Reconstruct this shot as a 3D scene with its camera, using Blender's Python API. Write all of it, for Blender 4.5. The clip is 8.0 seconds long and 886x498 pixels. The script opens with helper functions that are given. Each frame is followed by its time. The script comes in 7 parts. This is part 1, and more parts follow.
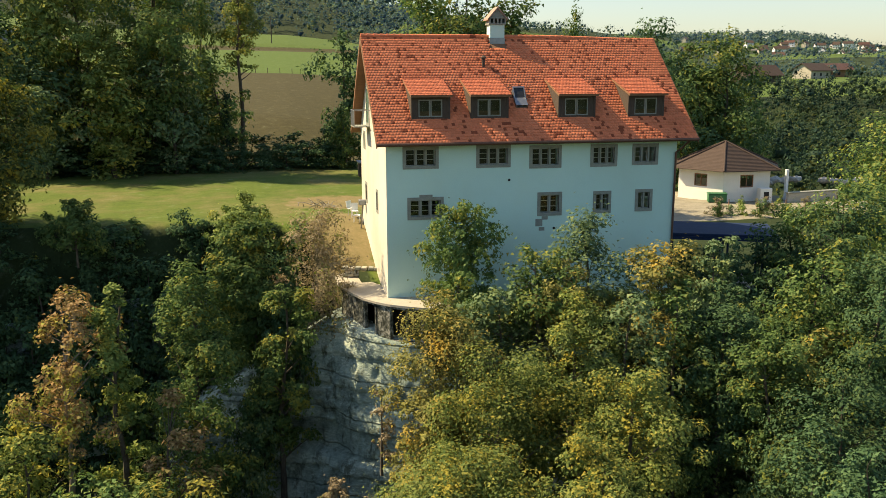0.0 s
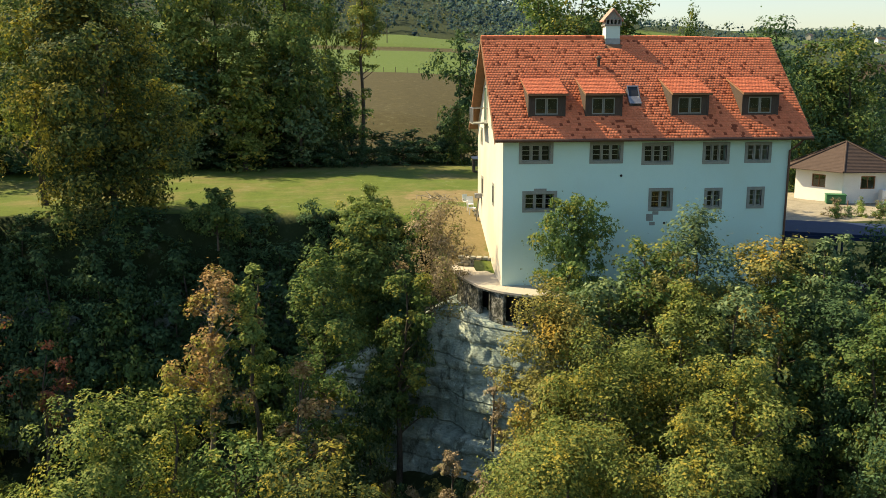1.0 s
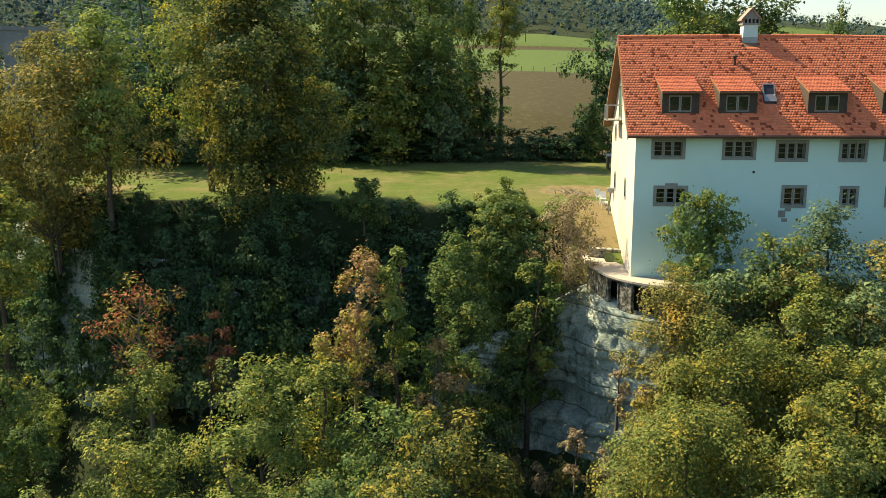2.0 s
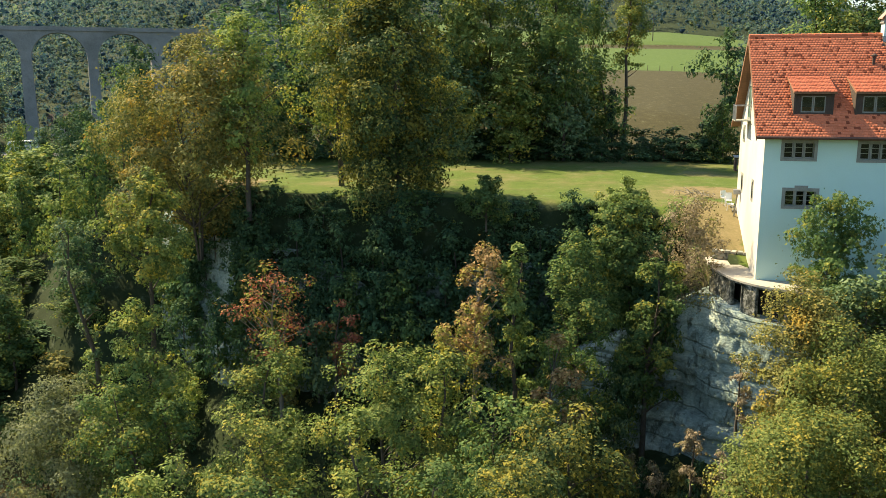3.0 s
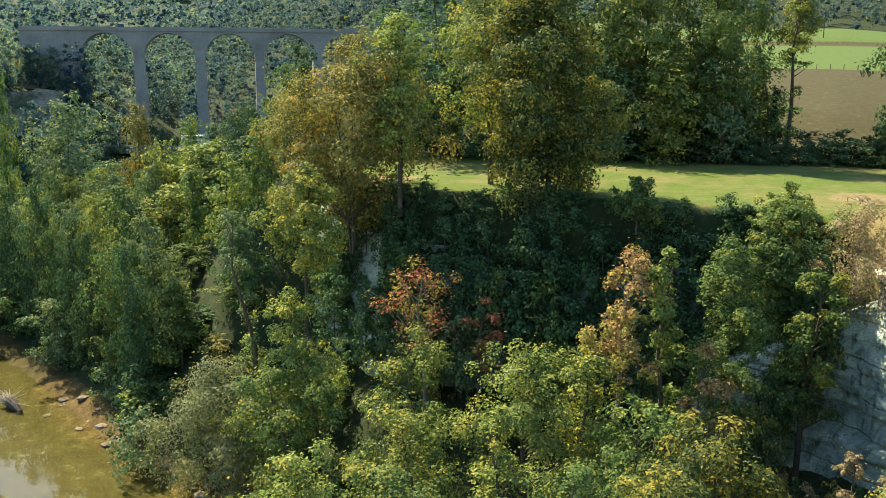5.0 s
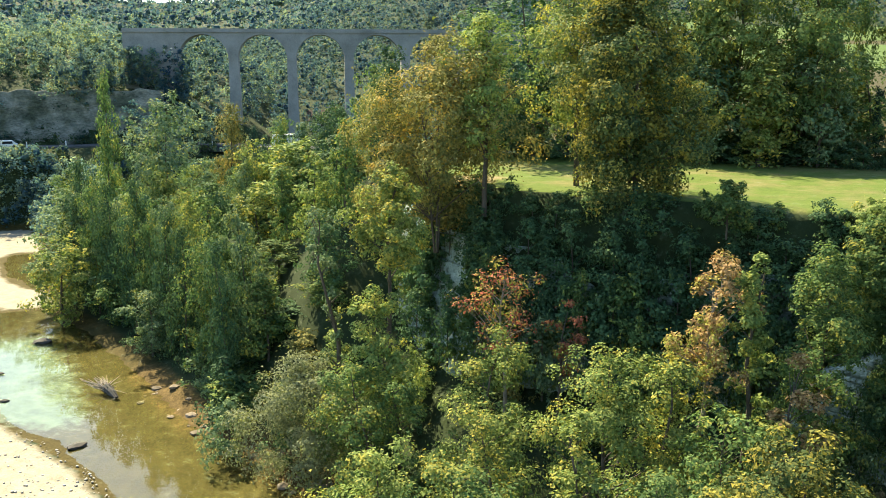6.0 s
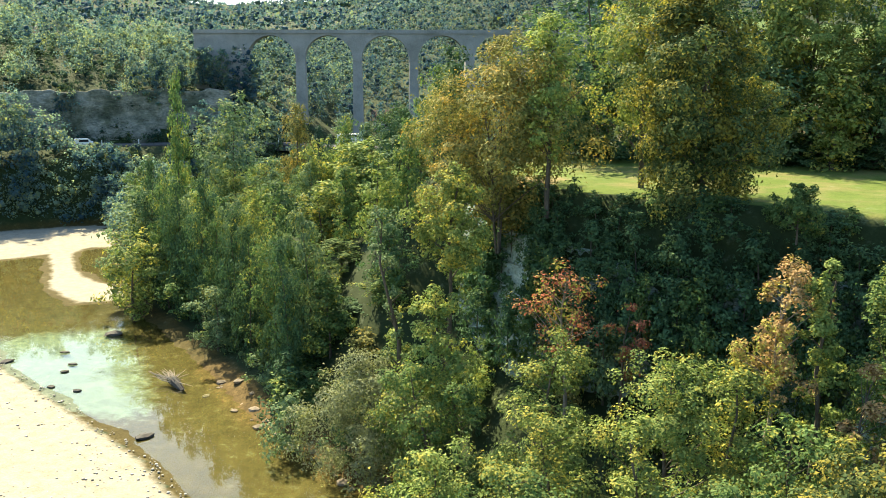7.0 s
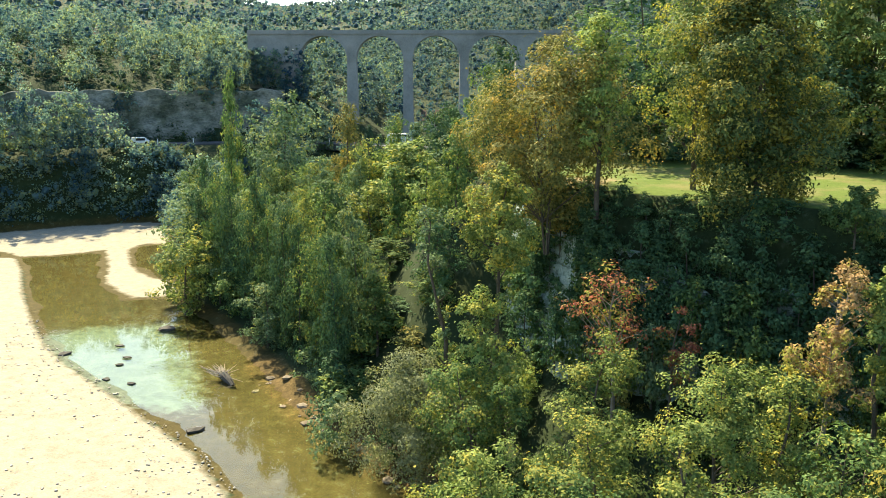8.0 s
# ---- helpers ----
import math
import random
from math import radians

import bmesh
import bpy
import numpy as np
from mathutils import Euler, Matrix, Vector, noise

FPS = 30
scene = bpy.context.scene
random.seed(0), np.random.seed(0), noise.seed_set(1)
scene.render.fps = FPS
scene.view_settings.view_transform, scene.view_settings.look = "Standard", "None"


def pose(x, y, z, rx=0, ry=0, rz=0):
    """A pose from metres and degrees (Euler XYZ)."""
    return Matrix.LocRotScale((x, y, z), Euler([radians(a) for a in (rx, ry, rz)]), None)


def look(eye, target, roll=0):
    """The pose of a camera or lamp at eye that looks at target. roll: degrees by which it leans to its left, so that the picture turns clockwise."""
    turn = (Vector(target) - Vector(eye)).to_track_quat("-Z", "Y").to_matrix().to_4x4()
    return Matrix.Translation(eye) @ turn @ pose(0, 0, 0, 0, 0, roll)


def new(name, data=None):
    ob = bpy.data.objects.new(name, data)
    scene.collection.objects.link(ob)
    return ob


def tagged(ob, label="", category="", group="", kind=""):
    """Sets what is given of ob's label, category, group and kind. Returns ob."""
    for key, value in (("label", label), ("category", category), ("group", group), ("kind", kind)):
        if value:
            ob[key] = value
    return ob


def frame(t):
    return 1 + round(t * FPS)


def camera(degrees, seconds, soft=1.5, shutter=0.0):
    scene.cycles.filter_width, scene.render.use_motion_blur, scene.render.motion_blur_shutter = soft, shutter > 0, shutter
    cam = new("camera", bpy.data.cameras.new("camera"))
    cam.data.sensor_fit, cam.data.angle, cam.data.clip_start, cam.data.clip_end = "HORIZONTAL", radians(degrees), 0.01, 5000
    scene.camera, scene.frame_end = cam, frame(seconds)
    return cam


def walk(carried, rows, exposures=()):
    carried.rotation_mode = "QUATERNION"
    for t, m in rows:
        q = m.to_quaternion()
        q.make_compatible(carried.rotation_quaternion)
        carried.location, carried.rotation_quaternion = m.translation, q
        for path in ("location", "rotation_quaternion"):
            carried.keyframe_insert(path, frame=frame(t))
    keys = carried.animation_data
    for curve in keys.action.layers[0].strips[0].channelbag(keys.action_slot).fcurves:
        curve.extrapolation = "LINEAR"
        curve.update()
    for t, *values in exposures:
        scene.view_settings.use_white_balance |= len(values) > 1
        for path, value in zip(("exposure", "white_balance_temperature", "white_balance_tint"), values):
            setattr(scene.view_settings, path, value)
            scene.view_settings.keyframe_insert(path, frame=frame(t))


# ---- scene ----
# World: origin at the foot of the house's front corner, long front along +x, z up.
cam = camera(54.8, 8.0, 0.8)
# seconds, x, y, z, yaw, pitch, roll
ROWS = [
    (0, -6.21, -43.71, 11.44, -11.91, -11.29, 0.2),
    (0.5, -6.66, -44.91, 11.47, -8.5, -11.34, 0.22),
    (1, -7.03, -46.19, 11.48, -4.65, -11.35, 0.22),
    (2.5, -7.21, -50.19, 11.4, 8.69, -11.41, 0.18),
    (3, -7.24, -50.44, 11.44, 12.38, -11.39, 0.14),
    (3.5, -7.26, -50.48, 11.44, 15.06, -11.37, 0.1),
    (4, -7.27, -50.51, 11.46, 16.8, -11.42, 0.12),
    (4.5, -7.27, -50.53, 11.47, 19.02, -11.42, 0.1),
    (5, -7.27, -50.53, 11.48, 22.34, -11.46, 0.1),
    (6.5, -7.28, -50.48, 11.5, 30.26, -11.41, 0.08),
    (7, -7.28, -50.46, 11.51, 32.25, -11.41, 0.08),
    (7.5, -7.27, -50.45, 11.51, 34.1, -11.41, 0.08),
    (8, -7.26, -50.46, 11.5, 35.55, -11.4, 0.07),
]
walk(cam, [(t, pose(x, y, z, 90 + pitch, roll, yaw)) for t, x, y, z, yaw, pitch, roll in ROWS],
     [(0, 0.97, 6550, 9), (2.5, 1.25, 6250, 8), (4.5, 1.54, 5960, 6), (5, 1.58, 5958, 5.5), (6.5, 2.0, 5950, 4), (8, 1.84, 5930, 4)])

# ---- light ----
SUN_AZ, SUN_EL = 62.0, 47.0          # degrees from +y towards -x, degrees above the horizon
world = bpy.data.worlds.new("sky")
scene.world = world
world.use_nodes = True
wn = world.node_tree
wn.nodes.clear()
sky = wn.nodes.new("ShaderNodeTexSky")
sky.sky_type = "NISHITA"
sky.sun_disc = False
sky.sun_elevation = radians(SUN_EL)
sky.sun_rotation = radians(-SUN_AZ)
sky.air_density, sky.dust_density, sky.ozone_density = 1.2, 1.0, 0.8
bg = wn.nodes.new("ShaderNodeBackground")
bg.inputs["Strength"].default_value = 0.085
wo = wn.nodes.new("ShaderNodeOutputWorld")
wn.links.new(sky.outputs[0], bg.inputs[0])
wn.links.new(bg.outputs[0], wo.inputs[0])
sun = new("sun", bpy.data.lights.new("sun", "SUN"))
sun.data.energy, sun.data.angle, sun.data.color = 5.0, radians(0.55), (1.0, 0.79, 0.49)
saz, sel = radians(SUN_AZ), radians(SUN_EL)
sun_from = Vector((-math.sin(saz) * math.cos(sel), math.cos(saz) * math.cos(sel), math.sin(sel)))
sun.matrix_world = look(sun_from * 300, (0, 0, 0))


# ---- helpers ----
def mesh_from(name, verts, faces, smooth=False):
    """A mesh from numpy arrays: verts (n, 3), faces (m, k)."""
    verts = np.asarray(verts, np.float32)
    faces = np.asarray(faces, np.int32)
    k = faces.shape[1]
    me = bpy.data.meshes.new(name)
    me.vertices.add(len(verts))
    me.vertices.foreach_set("co", verts.ravel())
    me.loops.add(faces.size)
    me.loops.foreach_set("vertex_index", faces.ravel())
    me.polygons.add(len(faces))
    me.polygons.foreach_set("loop_start", np.arange(0, faces.size, k, dtype=np.int32))
    me.polygons.foreach_set("loop_total", np.full(len(faces), k, np.int32))
    me.update(calc_edges=True)
    if smooth:
        me.polygons.foreach_set("use_smooth", np.ones(len(faces), bool))
    return me


def part(name, data, material, parent, label=""):
    """Links a bmesh or a mesh as one object under parent."""
    if isinstance(data, bmesh.types.BMesh):
        bmesh.ops.recalc_face_normals(data, faces=data.faces)
        me = bpy.data.meshes.new(name)
        data.to_mesh(me)
        data.free()
        data = me
    if not data.materials:
        data.materials.append(material)
    ob = new(name, data)
    ob.parent = parent
    if label:
        tagged(ob, label)
    return ob


def thing(name, label, category, group="", kind="", at=None):
    ob = new(name)
    if at is not None:
        ob.matrix_basis = at
    return tagged(ob, label, category, group, kind)


def box(bm, x0, x1, y0, y1, z0, z1, m=None, bevel=0.0):
    vs = [bm.verts.new(Vector(p)) for p in ((x0, y0, z0), (x1, y0, z0), (x1, y1, z0), (x0, y1, z0), (x0, y0, z1), (x1, y0, z1), (x1, y1, z1), (x0, y1, z1))]
    fs = [bm.faces.new([vs[i] for i in f]) for f in ((0, 3, 2, 1), (4, 5, 6, 7), (0, 1, 5, 4), (1, 2, 6, 5), (2, 3, 7, 6), (3, 0, 4, 7))]
    if bevel:
        es = list({e for f in fs for e in f.edges})
        got = bmesh.ops.bevel(bm, geom=es, offset=bevel, segments=1, affect="EDGES", profile=0.5)
        vs = list({v for f in got["faces"] for v in f.verts})
    if m is not None:
        bmesh.ops.transform(bm, matrix=m, verts=vs)
    return vs


def prism(bm, poly, y0, y1, m=None):
    """A polygon in x, z drawn out from y0 to y1."""
    a = [bm.verts.new((x, y0, z)) for x, z in poly]
    b = [bm.verts.new((x, y1, z)) for x, z in poly]
    bm.faces.new(a)
    bm.faces.new(b[::-1])
    for i in range(len(poly)):
        j = (i + 1) % len(poly)
        bm.faces.new((a[j], a[i], b[i], b[j]))
    if m is not None:
        bmesh.ops.transform(bm, matrix=m, verts=a + b)


def tube(bm, pts, radii, sides=8):
    """A round bar along pts."""
    pts = [Vector(p) for p in pts]
    if isinstance(radii, (int, float)):
        radii = [radii] * len(pts)
    rings, u = [], None
    for i, p in enumerate(pts):
        d = (pts[min(i + 1, len(pts) - 1)] - pts[max(i - 1, 0)]).normalized()
        u = d.orthogonal().normalized() if u is None else (u - d * u.dot(d)).normalized()
        v = d.cross(u)
        rings.append([bm.verts.new(p + radii[i] * (math.cos(a) * u + math.sin(a) * v)) for a in [2 * math.pi * k / sides for k in range(sides)]])
    for a, b in zip(rings, rings[1:]):
        for k in range(sides):
            bm.faces.new((a[k], a[(k + 1) % sides], b[(k + 1) % sides], b[k]))
    bm.faces.new(rings[0][::-1])
    bm.faces.new(rings[-1])


def smoothstep(a, b, x):
    t = np.clip((np.asarray(x, float) - a) / (b - a), 0, 1)
    return t * t * (3 - 2 * t)


# ---- materials ----
def material(name, build):
    m = bpy.data.materials.new(name)
    m.use_nodes = True
    nt = m.node_tree
    nt.nodes.clear()
    out = nt.nodes.new("ShaderNodeOutputMaterial")

    def node(kind, **kw):
        n = nt.nodes.new(kind)
        for k, v in kw.items():
            if k in n.inputs:
                n.inputs[k].default_value = v
        return n

    def link(a, b):
        nt.links.new(a, b)

    build(node, link, out)
    return m


def ramp(node, stops):
    n = node("ShaderNodeValToRGB")
    el = n.color_ramp.elements
    while len(el) < len(stops):
        el.new(0.5)
    for e, (p, c) in zip(el, stops):
        e.position, e.color = p, (*c, 1)
    return n


def mix(node, link, fac, a, b, mode="MIX"):
    n = node("ShaderNodeMix")
    n.data_type, n.blend_type = "RGBA", mode
    for sock, v in ((n.inputs[0], fac), (n.inputs[6], a), (n.inputs[7], b)):
        if isinstance(v, (int, float)):
            sock.default_value = v
        elif isinstance(v, tuple):
            sock.default_value = (*v, 1)
        else:
            link(v, sock)
    return n.outputs[2]


def noise_tex(node, link, scale, detail=4, rough=0.6, vec=None, stretch=None):
    n = node("ShaderNodeTexNoise", Scale=scale, Detail=detail, Roughness=rough)
    if vec is None:
        vec = node("ShaderNodeTexCoord").outputs["Object"]
    if stretch:
        mp = node("ShaderNodeMapping")
        mp.inputs["Scale"].default_value = stretch
        link(vec, mp.inputs["Vector"])
        vec = mp.outputs[0]
    link(vec, n.inputs["Vector"])
    return n


def surface(name, stops, scale=2.0, fine=30.0, rough=0.85, bump=0.3, spec=0.3, metal=0.0, stretch=None, island=0.0, rand=0.0, bump_dist=0.02, coarse=None, odd=None):
    """A plain rough surface: a colour ramp over two scales of noise, with relief."""
    def build(node, link, out):
        b = node("ShaderNodeBsdfPrincipled", Roughness=rough, Metallic=metal)
        b.inputs["Specular IOR Level"].default_value = spec
        n1 = noise_tex(node, link, scale, 5, 0.62, stretch=stretch)
        n2 = noise_tex(node, link, fine, 3, 0.6, stretch=stretch)
        f = mix(node, link, 0.4, n1.outputs["Fac"], n2.outputs["Fac"])
        r = ramp(node, stops)
        link(f, r.inputs[0])
        c = r.outputs[0]
        if coarse:
            n3 = noise_tex(node, link, coarse[0], 4, 0.6)
            r3 = ramp(node, [(0.42, (1, 1, 1)), (0.62, coarse[1])])
            link(n3.outputs["Fac"], r3.inputs[0])
            c = mix(node, link, 1.0, c, r3.outputs[0], "MULTIPLY")
        if island or rand:
            g = node("ShaderNodeNewGeometry").outputs["Random Per Island"] if island else node("ShaderNodeObjectInfo").outputs["Random"]
            h = node("ShaderNodeHueSaturation")
            mr = node("ShaderNodeMapRange")
            a = island or rand
            mr.inputs[3].default_value, mr.inputs[4].default_value = 1 - a, 1 + a * 0.6
            link(g, mr.inputs[0])
            link(mr.outputs[0], h.inputs["Value"])
            link(c, h.inputs["Color"])
            c = h.outputs[0]
        if odd:
            ro = ramp(node, [(odd[0] - 0.002, odd[1]), (odd[0] + 0.002, (1, 1, 1))])
            link(node("ShaderNodeNewGeometry").outputs["Random Per Island"], ro.inputs[0])
            c = mix(node, link, 1.0, c, ro.outputs[0], "MULTIPLY")
        link(c, b.inputs["Base Color"])
        bp = node("ShaderNodeBump", Strength=bump, Distance=bump_dist)
        link(n2.outputs["Fac"], bp.inputs["Height"])
        link(bp.outputs[0], b.inputs["Normal"])
        link(b.outputs[0], out.inputs[0])
    return material(name, build)


def leaf_material(name, dark, mid, light, accent, accent_share=0.1, through_light=0.26, stand=None):
    """Leaves: hue by leaf, patches of turning leaves, light through the blade."""
    def build(node, link, out):
        g = node("ShaderNodeNewGeometry").outputs["Random Per Island"]
        r = ramp(node, [(p, (c[0], c[1], c[2] * 1.75)) for p, c in ((0.0, dark), (0.5, mid), (1.0, light))])
        link(g, r.inputs[0])
        pos = node("ShaderNodeTexCoord").outputs["Object"]
        n = noise_tex(node, link, 0.45, 3, 0.6, vec=pos)
        oi = node("ShaderNodeObjectInfo").outputs["Random"]
        ad = node("ShaderNodeMath")
        ad.operation = "MULTIPLY_ADD"
        link(g, ad.inputs[0])
        ad.inputs[1].default_value = 0.22
        link(n.outputs["Fac"], ad.inputs[2])
        t = ramp(node, [(0.74 - accent_share * 0.9, (0, 0, 0)), (0.86 - accent_share * 0.7, (1, 1, 1))])
        link(ad.outputs[0], t.inputs[0])
        c = mix(node, link, t.outputs[0], r.outputs[0], accent)
        # stand: bluish-dark and sunny tones of far crowns, put into the colour
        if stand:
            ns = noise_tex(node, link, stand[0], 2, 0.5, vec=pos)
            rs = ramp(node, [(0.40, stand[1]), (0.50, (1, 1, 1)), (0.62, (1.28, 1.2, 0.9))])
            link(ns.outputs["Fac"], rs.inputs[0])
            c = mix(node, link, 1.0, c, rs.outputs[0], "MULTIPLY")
        h = node("ShaderNodeHueSaturation")
        mr = node("ShaderNodeMapRange")
        mr.inputs[3].default_value, mr.inputs[4].default_value = 0.86, 1.2
        link(oi, mr.inputs[0])
        link(mr.outputs[0], h.inputs["Value"])
        link(c, h.inputs["Color"])
        b = node("ShaderNodeBsdfPrincipled", Roughness=0.7)
        b.inputs["Specular IOR Level"].default_value = 0.06
        link(h.outputs[0], b.inputs["Base Color"])
        tr = node("ShaderNodeBsdfTranslucent")
        tc = mix(node, link, 1.0, h.outputs[0], (1.1, 1.15, 0.85), "MULTIPLY")
        link(tc, tr.inputs["Color"])
        ms = node("ShaderNodeMixShader")
        ms.inputs[0].default_value = through_light
        link(b.outputs[0], ms.inputs[1])
        link(tr.outputs[0], ms.inputs[2])
        link(ms.outputs[0], out.inputs[0])
    return material(name, build)


LEAF = {
    "green": leaf_material("leaf_green", (0.06, 0.105, 0.02), (0.10, 0.165, 0.03), (0.175, 0.235, 0.045), (0.27, 0.26, 0.05), 0.09, 0.32),
    "linden": leaf_material("leaf_linden", (0.045, 0.076, 0.016), (0.08, 0.118, 0.025), (0.145, 0.18, 0.038), (0.32, 0.28, 0.05), 0.17, 0.3),
    "dark": leaf_material("leaf_dark", (0.034, 0.072, 0.020), (0.064, 0.118, 0.030), (0.105, 0.17, 0.042), (0.13, 0.16, 0.035), 0.05, 0.22),
    "maple": leaf_material("leaf_maple", (0.085, 0.128, 0.021), (0.165, 0.212, 0.033), (0.27, 0.30, 0.05), (0.40, 0.34, 0.06), 0.10, 0.32),
    "rust": leaf_material("leaf_rust", (0.11, 0.125, 0.022), (0.20, 0.195, 0.035), (0.30, 0.28, 0.05), (0.40, 0.28, 0.055), 0.1),
    "orange": leaf_material("leaf_orange", (0.20, 0.128, 0.032), (0.31, 0.205, 0.052), (0.41, 0.305, 0.085), (0.26, 0.27, 0.055), 0.16),
    "red": leaf_material("leaf_red", (0.20, 0.065, 0.022), (0.31, 0.11, 0.036), (0.40, 0.19, 0.055), (0.24, 0.26, 0.05), 0.16),
    "lime": leaf_material("leaf_lime", (0.11, 0.165, 0.025), (0.19, 0.255, 0.04), (0.30, 0.35, 0.06), (0.36, 0.33, 0.06), 0.09),
    "willow": leaf_material("leaf_willow", (0.16, 0.18, 0.05), (0.25, 0.275, 0.08), (0.35, 0.38, 0.12), (0.28, 0.29, 0.07), 0.05, 0.3),
    "grey_green": leaf_material("leaf_grey_green", (0.075, 0.125, 0.036), (0.13, 0.195, 0.052), (0.21, 0.28, 0.08), (0.27, 0.28, 0.07), 0.07),
    "dry": leaf_material("leaf_dry", (0.15, 0.12, 0.04), (0.25, 0.20, 0.07), (0.35, 0.29, 0.11), (0.14, 0.17, 0.03), 0.10),
    "conifer": leaf_material("leaf_conifer", (0.018, 0.042, 0.016), (0.03, 0.062, 0.022), (0.048, 0.09, 0.03), (0.04, 0.07, 0.02), 0.02, 0.15),
    # distant leaves: the bluish haze is mixed into the colours
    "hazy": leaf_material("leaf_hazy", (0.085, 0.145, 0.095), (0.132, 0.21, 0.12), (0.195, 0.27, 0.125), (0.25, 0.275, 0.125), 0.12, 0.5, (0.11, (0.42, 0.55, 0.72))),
    # shade between far crowns and in the ravine, put into leaf colour
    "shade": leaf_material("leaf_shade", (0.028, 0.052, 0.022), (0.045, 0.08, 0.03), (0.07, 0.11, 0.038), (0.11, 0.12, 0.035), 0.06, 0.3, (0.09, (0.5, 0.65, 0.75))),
    # farther woods again carry bluish haze in the leaf colour
    "far": leaf_material("leaf_far_haze", (0.06, 0.105, 0.08), (0.085, 0.14, 0.095), (0.115, 0.175, 0.105), (0.16, 0.18, 0.09), 0.1, 0.48, (0.08, (0.45, 0.58, 0.78))),
}
BARK = surface("bark", [(0.3, (0.04, 0.032, 0.024)), (0.55, (0.10, 0.085, 0.065)), (0.75, (0.17, 0.15, 0.12))], 3, 24, 0.95, 0.8, stretch=(1, 1, 0.25))
BARK_PALE = surface("bark_pale", [(0.3, (0.14, 0.12, 0.09)), (0.6, (0.26, 0.23, 0.18)), (0.8, (0.34, 0.31, 0.25))], 3, 20, 0.95, 0.6, stretch=(1, 1, 0.3))
# house plaster with the blue-green of the shade put into its colour
PLASTER_SHADE_TINT = surface("shade_tinted_plaster", [(0.25, (0.52, 0.72, 0.66)), (0.5, (0.58, 0.78, 0.71)), (0.8, (0.62, 0.81, 0.74))], 0.5, 14, 0.92, 0.25, 0.2, coarse=(0.25, (0.93, 0.92, 0.90)))
# same plaster for the gables, warm sunlight put into its colour
PLASTER_SUN_TINT = surface("sun_tinted_plaster", [(0.25, (0.55, 0.52, 0.45)), (0.5, (0.64, 0.61, 0.53)), (0.8, (0.69, 0.66, 0.58))], 0.6, 14, 0.92, 0.25, 0.2, coarse=(0.3, (0.88, 0.85, 0.80)))
PLASTER_WHITE = surface("lime_plaster", [(0.25, (0.66, 0.65, 0.60)), (0.5, (0.76, 0.75, 0.70)), (0.8, (0.80, 0.79, 0.74))], 0.5, 14, 0.92, 0.25, 0.2)
STONE_TRIM = surface("grey_sandstone", [(0.3, (0.19, 0.20, 0.17)), (0.6, (0.29, 0.30, 0.26)), (0.8, (0.36, 0.37, 0.32))], 3, 40, 0.9, 0.35)
TILE = surface("clay_tile", [(0.25, (0.58, 0.16, 0.075)), (0.5, (0.70, 0.215, 0.10)), (0.8, (0.76, 0.28, 0.14))], 1.2, 9, 0.8, 0.3, 0.25, island=0.13, coarse=(0.6, (0.88, 0.84, 0.82)), odd=(0.10, (0.42, 0.36, 0.34)))
TILE_NEW = surface("clay_tile_new", [(0.25, (0.42, 0.11, 0.058)), (0.5, (0.51, 0.15, 0.075)), (0.8, (0.57, 0.19, 0.10))], 2, 12, 0.8, 0.2, 0.25, island=0.15)
WOOD = surface("brown_wood", [(0.3, (0.16, 0.085, 0.045)), (0.6, (0.26, 0.14, 0.075)), (0.8, (0.33, 0.19, 0.11))], 2, 18, 0.75, 0.4, stretch=(1, 8, 8))
WOOD_DARK = surface("dark_wood", [(0.3, (0.045, 0.035, 0.028)), (0.6, (0.085, 0.066, 0.05)), (0.8, (0.13, 0.10, 0.08))], 3, 25, 0.8, 0.4, stretch=(8, 8, 1))
WINDOW_PAINT = surface("window_paint", [(0.3, (0.34, 0.35, 0.32)), (0.7, (0.44, 0.45, 0.41))], 4, 40, 0.6, 0.1)
GREY_METAL = surface("zinc", [(0.3, (0.22, 0.23, 0.24)), (0.7, (0.38, 0.39, 0.40))], 3, 30, 0.45, 0.1, metal=0.8)
COPPER = surface("weathered_copper", [(0.3, (0.10, 0.055, 0.04)), (0.7, (0.18, 0.10, 0.07))], 2, 20, 0.5, 0.15, metal=0.5)
PAVING = surface("pale_paving", [(0.25, (0.30, 0.275, 0.22)), (0.6, (0.44, 0.41, 0.34)), (0.8, (0.52, 0.49, 0.42))], 0.7, 16, 0.95, 0.3)
# near-black: dark of rooms and openings put into colour; also tyres
DARK_INSIDE = surface("dark_hollow_and_tyre", [(0.3, (0.015, 0.015, 0.016)), (0.7, (0.03, 0.03, 0.03))], 2, 12, 0.9, 0.1)
BROWN_TILE = surface("brown_tile", [(0.3, (0.05, 0.035, 0.028)), (0.6, (0.08, 0.056, 0.045)), (0.8, (0.105, 0.075, 0.06))], 2, 14, 0.85, 0.4, island=0.25)
BLUE_METAL = surface("blue_sheet", [(0.3, (0.010, 0.020, 0.055)), (0.7, (0.02, 0.036, 0.09))], 2, 20, 0.7, 0.1, spec=0.2)
VIADUCT_STONE = surface("viaduct_stone", [(0.25, (0.17, 0.17, 0.16)), (0.5, (0.26, 0.26, 0.245)), (0.8, (0.33, 0.33, 0.31))], 0.25, 3.0, 0.95, 0.5, coarse=(0.12, (0.80, 0.80, 0.78)), bump_dist=0.1)
PEBBLE = surface("river_stone", [(0.3, (0.30, 0.28, 0.24)), (0.6, (0.48, 0.46, 0.41)), (0.8, (0.56, 0.54, 0.49))], 2, 14, 0.9, 0.4, rand=0.35)
